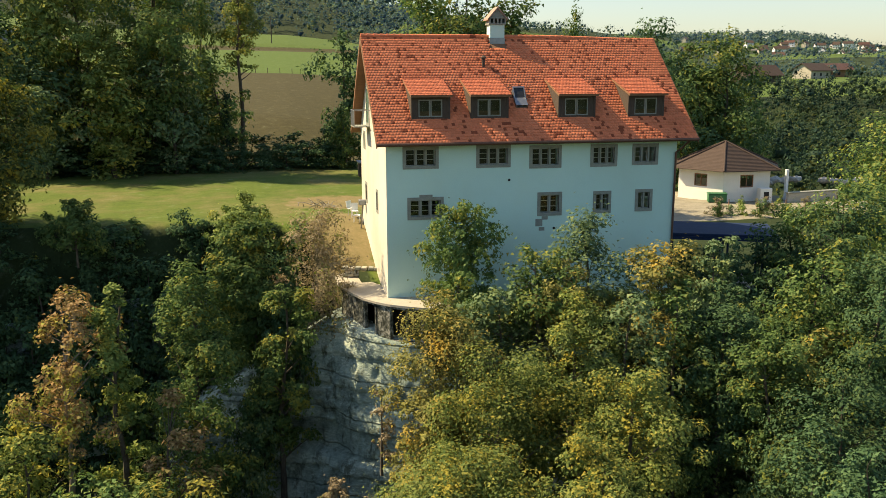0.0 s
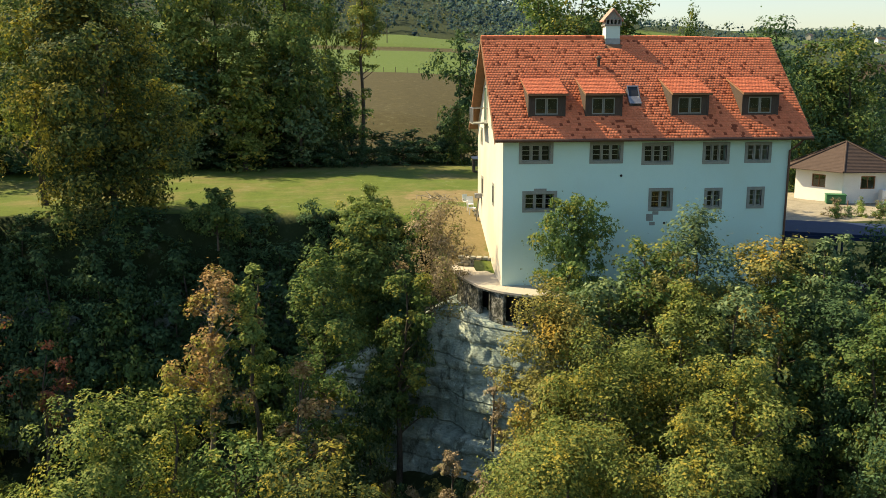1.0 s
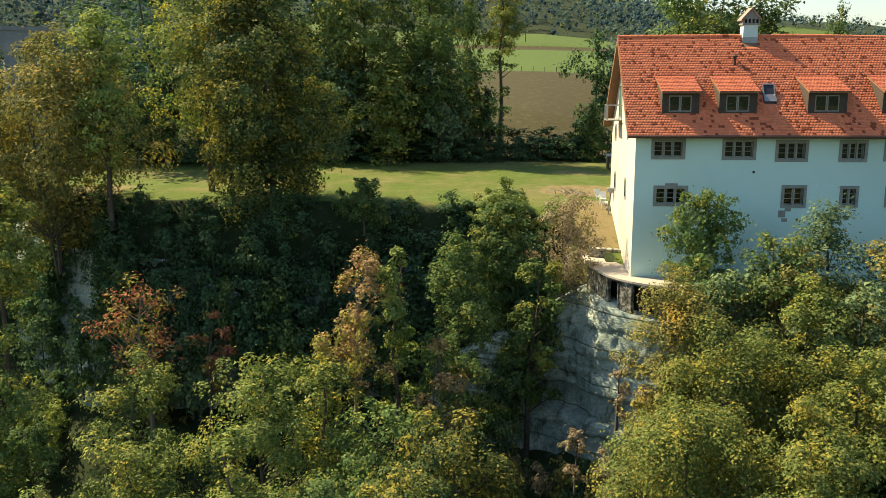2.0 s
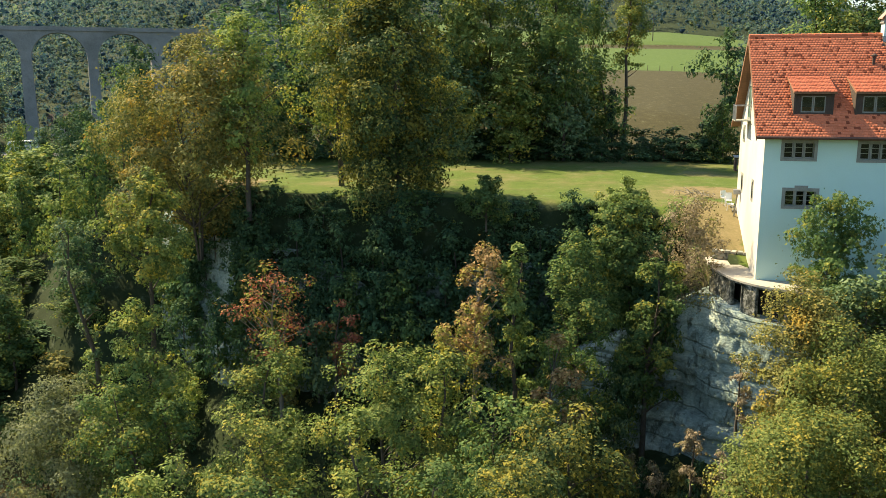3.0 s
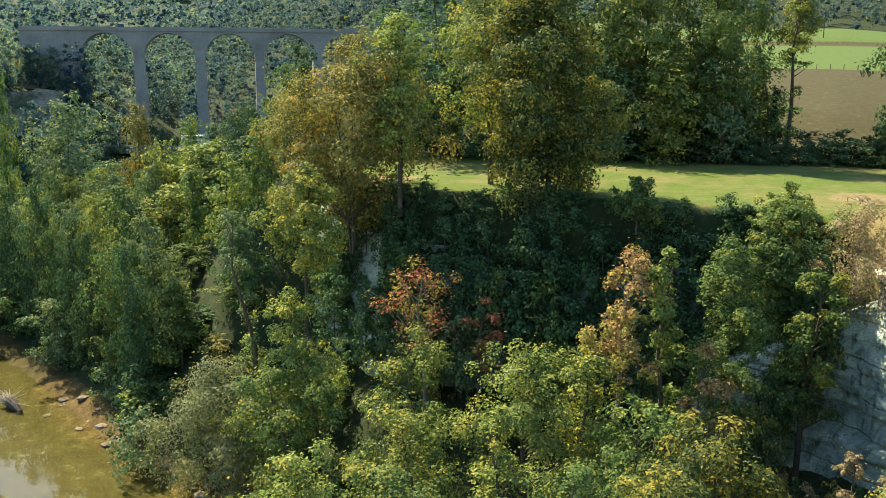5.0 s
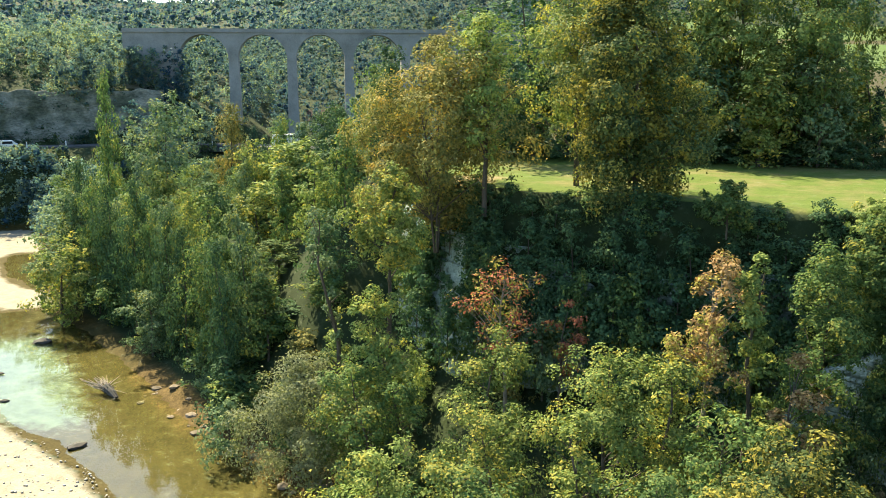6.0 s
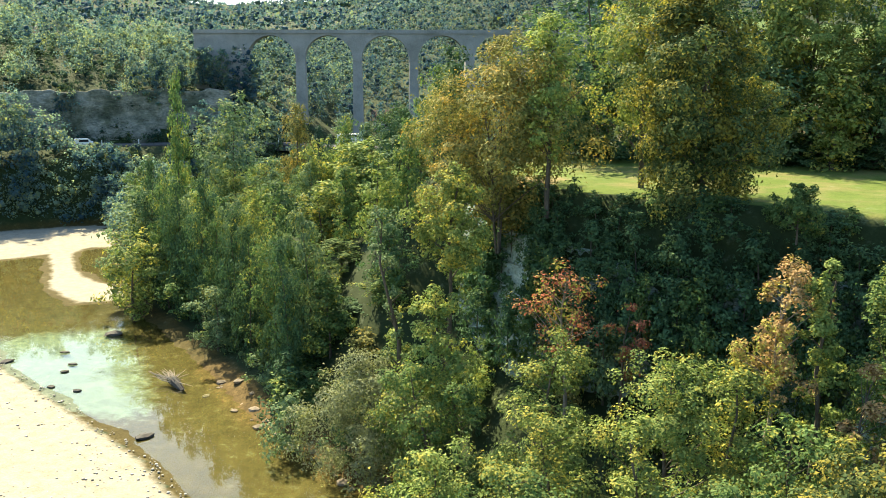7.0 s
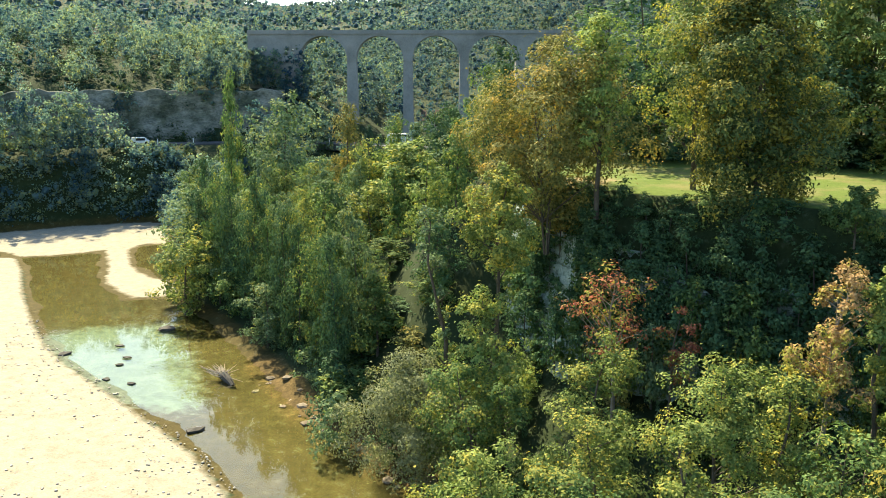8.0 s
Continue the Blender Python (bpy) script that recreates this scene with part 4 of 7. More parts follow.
for x0 in (0.0, HX - 0.5):
    bm = bmesh.new()
    a = [bm.verts.new((x, y, z)) for x in (x0, x0 + 0.5) for y, z in ((0.02, 8.42), (HY - 0.02, 8.42), (HY - 0.02, roof_z(HY - 0.02) - 0.22), (RIDGE_Y, RIDGE_Z - 0.22), (0.02, roof_z(0.02) - 0.22))]
    bm.faces.new(a[:5])
    bm.faces.new(a[5:][::-1])
    for i in range(5):
        j = (i + 1) % 5
        bm.faces.new((a[i], a[5 + i], a[5 + j], a[j]))
    part("gable", bm, PLASTER_SUN_TINT, house)
# floors and partition near-black, for the darkness of the rooms
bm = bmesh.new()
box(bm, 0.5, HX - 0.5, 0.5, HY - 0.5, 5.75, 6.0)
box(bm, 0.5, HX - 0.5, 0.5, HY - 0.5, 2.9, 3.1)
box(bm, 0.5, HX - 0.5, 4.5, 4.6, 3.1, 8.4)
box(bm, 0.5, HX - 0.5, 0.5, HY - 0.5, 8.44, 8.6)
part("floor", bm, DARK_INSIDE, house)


def window(w, m, parent):
    """Stone surround with casements and panes."""
    u0, u1, v0, v1, lights = w
    bm = bmesh.new()
    pierced(bm, u0, u1, v0, v1, [opening(w)], -0.035, 0.22, m)
    sur = part("window", bm, STONE_TRIM, parent)
    a0, a1, b0, b1 = opening(w)
    step = (a1 - a0) / lights
    for k in range(lights):
        l0, l1 = a0 + k * step + (0.05 if k else 0), a0 + (k + 1) * step - (0.05 if k < lights - 1 else 0)
        if k:
            bm = bmesh.new()
            box(bm, l0 - 0.1, l0, 0.0, 0.2, b0, b1, m)
            part("mullion", bm, STONE_TRIM, sur)
        bm = bmesh.new()
        pierced(bm, l0, l1, b0, b1, [(l0 + 0.032, l1 - 0.032, b0 + 0.035, b1 - 0.035)], 0.10, 0.15, m)
        for f in (0.36, 0.68):
            mid = b0 + (b1 - b0) * f
            box(bm, l0 + 0.032, l1 - 0.032, 0.108, 0.142, mid - 0.011, mid + 0.011, m)
        part("casement", bm, WINDOW_PAINT, sur)
        bm = bmesh.new()
        box(bm, l0 + 0.032, l1 - 0.032, 0.122, 0.128, b0 + 0.035, b1 - 0.035, m)
        ob = part("pane", bm, GLASS, sur)
        ob.visible_shadow = False
    return sur


for w in FRONT_WINDOWS:
    sur = window(w, FRONT, house)
bm = bmesh.new()
box(bm, 1.72, 2.42, -0.036, 0.1, 5.335, 5.46)
part("lintel", bm, STONE_TRIM, house)
for w in GABLE_WINDOWS[:2]:
    window(w, GABLE, house)
# attic openings lie in front of the gable triangle
for w in GABLE_WINDOWS[2:]:
    u0, u1, v0, v1, _ = w
    bm = bmesh.new()
    pierced(bm, u0, u1, v0, v1, [opening(w)], -0.05, -0.004, GABLE)
    sur = part("window", bm, STONE_TRIM, house)
    bm = bmesh.new()
    box(bm, u0 + SUR, u1 - SUR, -0.02, -0.006, v0 + SUR, v1 - SUR, GABLE)
    part("shutter", bm, surface("green_shutter", [(0.3, (0.05, 0.10, 0.07)), (0.7, (0.08, 0.14, 0.10))], 3, 30, 0.6, 0.2), sur)

# roof planes
bm = bmesh.new()
RX0, RX1 = -0.55, 17.12
for side in (1, -1):
    def py(y):
        return y if side == 1 else 2 * RIDGE_Y - y
    prof = [(EAVE_Y, EAVE_Z - 0.02), (RIDGE_Y, RIDGE_Z - 0.04), (RIDGE_Y, RIDGE_Z - 0.26), (EAVE_Y, EAVE_Z - 0.16)]
    a = [bm.verts.new((RX0, py(y), z)) for y, z in prof]
    b = [bm.verts.new((RX1, py(y), z)) for y, z in prof]
    bm.faces.new(a)
    bm.faces.new(b[::-1])
    for i in range(4):
        j = (i + 1) % 4
        bm.faces.new((a[i], b[i], b[j], a[j]))
roof = part("roof", bm, WOOD, house, "timber roof boards under red clay tiles")


def tile_course_mesh(x0, x1, y0, z0, y1, z1, rows, width, seed, holes=(), thick=0.022, lift=0.036, round_end=True):
    """Plain clay tiles in courses from eave (y0, z0) to ridge (y1, z1), each tile apart."""
    rng = np.random.default_rng(seed)
    length = math.hypot(y1 - y0, z1 - z0)
    dy, dz = (y1 - y0) / length, (z1 - z0) / length
    nyv, nzv = -dz, dy
    if nzv < 0:
        nyv, nzv = -nyv, -nzv
    step = length / rows
    vs, fs = [], []
    n = 0
    for r in range(rows):
        off = 0.5 * width if r % 2 else 0
        x = x0 - off
        while x < x1:
            a, b = max(x, x0), min(x + width * 0.985, x1)
            x += width
            if b - a < 0.02:
                continue
            s0, s1 = r * step - 0.02, min((r + 1.15) * step, length)
            cy, cz = y0 + dy * s0, z0 + dz * s0
            my = y0 + dy * (r + 0.5) * step
            if any(h[0] < (a + b) / 2 < h[1] and h[2] < my < h[3] for h in holes):
                continue
            up = lift + rng.normal() * 0.005
            sl = rng.normal() * 0.012
            ys0, zs0 = cy + nyv * up + dy * sl, cz + nzv * up + dz * sl
            ys1, zs1 = y0 + dy * s1 + nyv * 0.012, z0 + dz * s1 + nzv * 0.012
            cut = 0.10 * width
            low = [(a, ys0 + dy * 0.01, zs0 + dz * 0.01), (a + cut, ys0, zs0), (b - cut, ys0, zs0), (b, ys0 + dy * 0.01, zs0 + dz * 0.01)] if round_end else [(a, ys0, zs0), ((2 * a + b) / 3, ys0, zs0), ((a + 2 * b) / 3, ys0, zs0), (b, ys0, zs0)]
            top = [(b, ys1, zs1), (a, ys1, zs1)]
            pts = low + top
            vs += pts
            vs += [(p[0], p[1] - nyv * thick, p[2] - nzv * thick) for p in low]
            fs.append((n, n + 1, n + 2, n + 3))
            fs.append((n, n + 3, n + 4, n + 5))
            for k in range(3):
                fs.append((n + k, n + 6 + k, n + 7 + k, n + k + 1))
            n += 10
    return mesh_from("tiles", np.array(vs), np.array(fs))


DORMERS = [(1.45, 3.52), (4.62, 6.7), (9.48, 11.6), (13.5, 15.62)]
DY0, DZ0, DZ1, DY1 = 0.6, 9.24, 10.6, 3.15
holes = [(d[0] + 0.1, d[1] - 0.1, DY0 + 0.05, 2.85) for d in DORMERS] + [(7.3, 7.95, 1.25, 2.1), (6.8, 7.8, 4.9, 6)]
ob = part("tiles", tile_course_mesh(RX0, RX1, EAVE_Y, EAVE_Z, RIDGE_Y, RIDGE_Z, 41, 0.17, 4, holes), TILE, roof, "weathered red clay plain tiles")
tagged(ob, kind="stuff")
ob = part("tiles", tile_course_mesh(RX0, RX1, 2 * RIDGE_Y - EAVE_Y, EAVE_Z, RIDGE_Y, RIDGE_Z, 30, 0.3, 5), TILE, roof)
tagged(ob, kind="stuff")
# ridge tiles
bm = bmesh.new()
x = RX0
while x < RX1 - 0.1:
    zr = RIDGE_Z + 0.02 - 0.16 * smoothstep(9, 17, x)
    tube(bm, [(x, RIDGE_Y, zr), (x + 0.40, RIDGE_Y, zr - 0.01)], [0.13, 0.115], 8)
    x += 0.37
part("ridge_tiles", bm, TILE, roof)
# verge boards, gutter and downpipe
for x0 in (RX0 - 0.03, RX1 - 0.02):
    for side in (1, -1):
        bm = bmesh.new()
        def py(y):
            return y if side == 1 else 2 * RIDGE_Y - y
        prof = [(EAVE_Y, EAVE_Z + 0.03), (RIDGE_Y, RIDGE_Z + 0.02), (RIDGE_Y, RIDGE_Z - 0.32), (EAVE_Y, EAVE_Z - 0.24)]
        a = [bm.verts.new((x0, py(y), z)) for y, z in prof]
        b = [bm.verts.new((x0 + 0.05, py(y), z)) for y, z in prof]
        bm.faces.new(a)
        bm.faces.new(b[::-1])
        for i in range(4):
            bm.faces.new((a[i], b[i], b[(i + 1) % 4], a[(i + 1) % 4]))
        part("verge_board", bm, WOOD, roof)
bm = bmesh.new()
tube(bm, [(RX0, EAVE_Y - 0.07, EAVE_Z - 0.06), (RX1, EAVE_Y - 0.07, EAVE_Z - 0.06)], 0.085, 10)
part("gutter", bm, COPPER, house)
bm = bmesh.new()
tube(bm, [(16.6, EAVE_Y - 0.05, EAVE_Z - 0.1), (16.45, -0.35, EAVE_Z - 0.45), (16.12, -0.09, EAVE_Z - 0.8), (16.1, -0.09, 0.2)], 0.06, 10)
part("downpipe", bm, COPPER, house)

# dormers
for d0, d1 in DORMERS:
    bm = bmesh.new()
    for x0 in (d0, d1 - 0.12):
        prof = [(DY0, DZ0), (DY0, DZ1 - 0.06), (DY1 - 0.1, 11.36), (DY1 - 0.1, 11.2)]
        a = [bm.verts.new((x0, y, z)) for y, z in prof]
        b = [bm.verts.new((x0 + 0.12, y, z)) for y, z in prof]
        bm.faces.new(a)
        bm.faces.new(b[::-1])
        for i in range(4):
            bm.faces.new((a[i], b[i], b[(i + 1) % 4], a[(i + 1) % 4]))
    pierced(bm, d0 + 0.12, d1 - 0.12, DZ0 - 0.06, DZ1 - 0.1, [(d0 + 0.38, d1 - 0.42, DZ0 + 0.22, DZ1 - 0.24)], DY0 + 0.02, DY0 + 0.14, FRONT)
    dormer = part("dormer", bm, WOOD_DARK, house, "shed dormer with dark boarded cheeks")
    w0, w1, v0, v1 = d0 + 0.38, d1 - 0.42, DZ0 + 0.22, DZ1 - 0.24
    half = (w0 + w1) / 2
    for l0, l1 in ((w0, half - 0.01), (half + 0.01, w1)):
        bm = bmesh.new()
        pierced(bm, l0, l1, v0, v1, [(l0 + 0.06, l1 - 0.06, v0 + 0.06, v1 - 0.06)], DY0 + 0.04, DY0 + 0.1, FRONT)
        part("casement", bm, STONE_TRIM, dormer)
        bm = bmesh.new()
        box(bm, l0 + 0.06, l1 - 0.06, DY0 + 0.065, DY0 + 0.072, v0 + 0.06, v1 - 0.06)
        ob = part("pane", bm, GLASS, dormer)
        ob.visible_shadow = False
    # dark sheet stands for the unlit room behind the dormer panes
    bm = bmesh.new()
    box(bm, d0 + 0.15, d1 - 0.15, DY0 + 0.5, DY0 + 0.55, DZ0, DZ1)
    part("curtain", bm, surface("dark_room_sheet", [(0.3, (0.035, 0.034, 0.028)), (0.7, (0.075, 0.07, 0.058))], 3, 20, 0.9, 0.1), dormer)
    bm = bmesh.new()
    y0, z0, y1, z1 = DY0 - 0.3, DZ1 - 0.02, DY1 + 0.05, 11.50
    a = [bm.verts.new(p) for p in ((d0 - 0.08, y0, z0), (d1 + 0.08, y0, z0), (d1 + 0.08, y1, z1), (d0 - 0.08, y1, z1), (d0 - 0.08, y0, z0 - 0.1), (d1 + 0.08, y0, z0 - 0.1), (d1 + 0.08, y1, z1 - 0.1), (d0 - 0.08, y1, z1 - 0.1))]
    for f in ((0, 1, 2, 3), (7, 6, 5, 4), (0, 4, 5, 1), (1, 5, 6, 2), (2, 6, 7, 3), (3, 7, 4, 0)):
        bm.faces.new([a[i] for i in f])
    part("eaves_board", bm, WOOD, dormer)
    ob = part("tiles", tile_course_mesh(d0 - 0.08, d1 + 0.08, y0, z0, y1, z1, 12, 0.19, 11, lift=0.035), TILE_NEW, dormer, "newer orange clay tiles")
    tagged(ob, kind="stuff")

# chimney
bm = bmesh.new()
box(bm, 6.86, 7.76, 5.2, 6.0, 13.0, 13.72)
chimney = part("chimney", bm, GREY_METAL, house, "white plastered chimney with a small tiled gable cap")
bm = bmesh.new()
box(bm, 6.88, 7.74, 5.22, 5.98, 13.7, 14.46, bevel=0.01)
part("shaft", bm, PLASTER_SHADE_TINT, chimney)
bm = bmesh.new()
box(bm, 6.8, 7.82, 5.16, 6.04, 14.46, 14.55)
for k in range(5):
    box(bm, 6.84 + k * 0.225, 6.92 + k * 0.225, 5.18, 6.02, 14.55, 14.82)
box(bm, 6.8, 7.82, 5.16, 6.04, 14.80, 14.86)
prism(bm, [(6.84, 14.86), (7.78, 14.86), (7.31, 15.36)], 5.2, 6.0)
part("louvre", bm, STONE_TRIM, chimney)
bm = bmesh.new()
for sgn in (-1, 1):
    a = [(7.31, 15.46), (7.31 + sgn * 0.6, 14.78), (7.31 + sgn * 0.6, 14.70), (7.31, 15.38)]
    prism(bm, a if sgn < 0 else a[::-1], 5.1, 6.1)
part("cap", bm, surface("cap_tile", [(0.3, (0.32, 0.20, 0.15)), (0.7, (0.46, 0.30, 0.23))], 3, 20, 0.85, 0.4), chimney)
# vent pipe, roof window
vz = roof_z(3.7)
bm = bmesh.new()
tube(bm, [(6.1, 3.7, vz - 0.1), (6.1, 3.7, vz + 0.45)], 0.09, 10)
tube(bm, [(6.1, 3.7, vz + 0.42), (6.1, 3.7, vz + 0.5), (6.1, 3.7, vz + 0.6)], [0.15, 0.17, 0.05], 10)
part("vent_pipe", bm, WOOD_DARK, house)
sm = pose(7.62, 1.68, roof_z(1.68) + 0.06, math.degrees(math.atan(SLOPE)))
bm = bmesh.new()
pierced(bm, -0.34, 0.34, -0.05, 0.1, [(-0.27, 0.27, -0.04, 0.09)], -0.6, 0.6, sm)
sky_w = part("roof_window", bm, GREY_METAL, house, "roof window tilted open")
bm = bmesh.new()
box(bm, -0.29, 0.29, -0.52, 0.5, 0.02, 0.03, sm @ pose(0, 0.1, 0.1, 14))
part("pane", bm, surface("dark_pane", [(0.3, (0.02, 0.022, 0.024)), (0.7, (0.04, 0.042, 0.045))], 3, 20, 0.3, 0.02, spec=0.4), sky_w)
bm = bmesh.new()
box(bm, -0.33, 0.33, -0.58, -0.5, 0.0, 0.07, sm @ pose(0, 0.1, 0.1, 14))
box(bm, -0.33, 0.33, 0.5, 0.58, 0.0, 0.07, sm @ pose(0, 0.1, 0.1, 14))
box(bm, -0.33, -0.28, -0.5, 0.5, 0.0, 0.07, sm @ pose(0, 0.1, 0.1, 14))
box(bm, 0.28, 0.33, -0.5, 0.5, 0.0, 0.07, sm @ pose(0, 0.1, 0.1, 14))
part("sash", bm, GREY_METAL, sky_w)

STAINED = surface("stained_concrete", [(0.40, (0.03, 0.034, 0.024)), (0.5, (0.11, 0.112, 0.09)), (0.60, (0.38, 0.37, 0.31))], 2.4, 9, 0.95, 0.5)

# ---- terrace on pillars at the house corner ----
terrace = thing("terrace", "curved pale concrete terrace on pillars over the cliff", "terrace", kind="structure")
edge_line = [(8, -3.0), (5, -2.9), (3, -2.75), (1.47, -2.4), (0.68, -1.92), (-0.12, -1.36), (-0.76, -0.64), (-1.38, 0.34), (-1.85, 1.7), (-2.3, 3.3), (-2.4, 5.2), (-1.2, 6.6)]
bm = bmesh.new()
out_l = edge_line + [(0.3, 6.6), (0.3, 0.3), (8, 0.3)]
a = [bm.verts.new((x, y, 0.0 if y < 4 else 0.12)) for x, y in out_l]
b = [bm.verts.new((x, y, -0.12)) for x, y in out_l]
bm.faces.new(a)
bm.faces.new(b[::-1])
for i in range(len(out_l)):
    j = (i + 1) % len(out_l)
    bm.faces.new((a[i], b[i], b[j], a[j]))
part("slab", bm, PAVING, terrace)


def along_edge(p, q):
    """A frame with x along the terrace edge from p to q, y inwards; and the length."""
    d = Vector(q) - Vector(p)
    return Matrix.Translation((p[0], p[1], 0)) @ Matrix.Rotation(math.atan2(d.y, d.x), 4, "Z"), d.length


for p, q in zip(edge_line[:10], edge_line[1:11]):
    m, ln_ = along_edge(p, q)
    bm = bmesh.new()
    box(bm, -0.01, ln_ + 0.01, -0.32, -0.06, -0.24, -0.125, m)
    part("edge_beam", bm, STAINED, terrace)
# undercroft: stained wall pieces and pillars with dark openings between them
for p, q, f0, f1, z0, nm, lb in (((-2.3, 3.3), (-1.85, 1.7), 0.0, 1.0, -2.4, "wall_panel", "mottled concrete wall panel"), ((-1.85, 1.7), (-1.38, 0.34), 0.0, 0.96, -2.6, "wall_panel", "mottled concrete wall panel"),
                                 ((-1.38, 0.34), (-0.76, -0.64), 0.0, 0.08, -2.4, "post", "pale concrete post"), ((-1.38, 0.34), (-0.76, -0.64), 0.80, 0.88, -2.4, "post", "pale concrete post"),
                                 ((-0.76, -0.64), (-0.12, -1.36), 0.0, 0.92, -2.7, "pillar", "stained concrete pillar"), ((0.68, -1.92), (-0.12, -1.36), 0.05, 0.11, -2.4, "post", "slim steel post"),
                                 ((0.68, -1.92), (1.47, -2.4), 0.75, 1.0, -2.7, "pillar", "stained concrete pillar"), ((3, -2.75), (5, -2.9), 0.0, 0.2, -2.7, "pillar", "stained concrete pillar"), ((5, -2.9), (8, -3.0), 0.0, 1.0, -2.7, "wall_panel", "mottled concrete wall panel")):
    m, ln_ = along_edge(p, q)
    inward = 1 if (m.to_3x3() @ Vector((0, 1, 0))).dot(Vector((1.0, 1.5, 0))) > 0 else -1
    bm = bmesh.new()
    y0, y1 = sorted((inward * 0.10, inward * 0.36))
    box(bm, f0 * ln_, f1 * ln_, y0, y1, z0, -0.13, m, 0.02)
    part(nm, bm, STAINED, terrace, lb)
for p, q in (((-1.38, 0.34), (-0.76, -0.64)), ((-0.12, -1.36), (1.47, -2.4))):
    m, ln_ = along_edge(p, q)
    bm = bmesh.new()
    box(bm, 0.02, ln_ - 0.02, 0.08, 0.28, -2.4, -1.92, m, 0.02)
    part("sill", bm, STAINED, terrace, "stained concrete sill of an opening")
# near-black sheet stands for the darkness inside the undercroft
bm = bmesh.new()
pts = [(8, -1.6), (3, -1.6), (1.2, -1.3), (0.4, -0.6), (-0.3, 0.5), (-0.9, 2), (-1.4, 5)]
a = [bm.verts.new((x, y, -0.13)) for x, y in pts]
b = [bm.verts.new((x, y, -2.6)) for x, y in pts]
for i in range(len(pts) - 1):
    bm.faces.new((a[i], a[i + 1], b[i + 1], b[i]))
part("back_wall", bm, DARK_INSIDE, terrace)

# balcony before the attic door
balcony_z = 8.72
bm = bmesh.new()
box(bm, -0.95, 0.0, 6.3, 8.2, balcony_z - 0.06, balcony_z)
balcony = part("balcony", bm, STONE_TRIM, house, "small balcony with a pale metal railing")
for k in range(9):
    bm = bmesh.new()
    y = 6.33 + k * 0.23
    tube(bm, [(-0.92, y, balcony_z), (-0.92, y, balcony_z + 0.9)], 0.014, 5)
    part("baluster", bm, GREY_METAL, balcony)
bm = bmesh.new()
tube(bm, [(0, 6.32, balcony_z + 0.9), (-0.92, 6.32, balcony_z + 0.9), (-0.92, 8.18, balcony_z + 0.9), (0, 8.18, balcony_z + 0.9)], 0.025, 6)
part("handrail", bm, GREY_METAL, balcony)
# drain holes and bare stones in the plaster
for hx, hz in ((6.59, 6.12), (9.15, 3.42)):
    bm = bmesh.new()
    tube(bm, [(hx, -0.03, hz), (hx, 0.02, hz)], 0.07, 10)
    part("drain_hole", bm, DARK_INSIDE, house)
for x0, x1, z0, z1 in ((8.1, 8.5, 3.55, 3.95), (8.45, 8.8, 3.9, 4.09), (8.3, 8.62, 3.3, 3.5)):
    bm = bmesh.new()
    box(bm, x0, x1, -0.012, 0.1, z0, z1, bevel=0.01)
    part("bare_stone", bm, STONE_TRIM, house)
bm = bmesh.new()
tube(bm, [(15.9, 1.6, roof_z(1.6) - 0.05), (15.9, 1.6, roof_z(1.6) + 0.6)], 0.05, 8)
part("vent_pipe", bm, GREY_METAL, house)

# ---- viaduct ----
viaduct = thing("railway_viaduct", "tall grey stone railway viaduct with round arches across the valley", "viaduct")
V0, V_TURN, pitch, VTOP = Vector((-159.05, 121.3)), 35.55, 14.55, 23.25
vm = Matrix.Translation((V0.x, V0.y, 0)) @ Matrix.Rotation(radians(V_TURN), 4, "Z")
PIER, WIDE, SPRING = 2.25, 4.6, 15.7
rad = (pitch - PIER) / 2
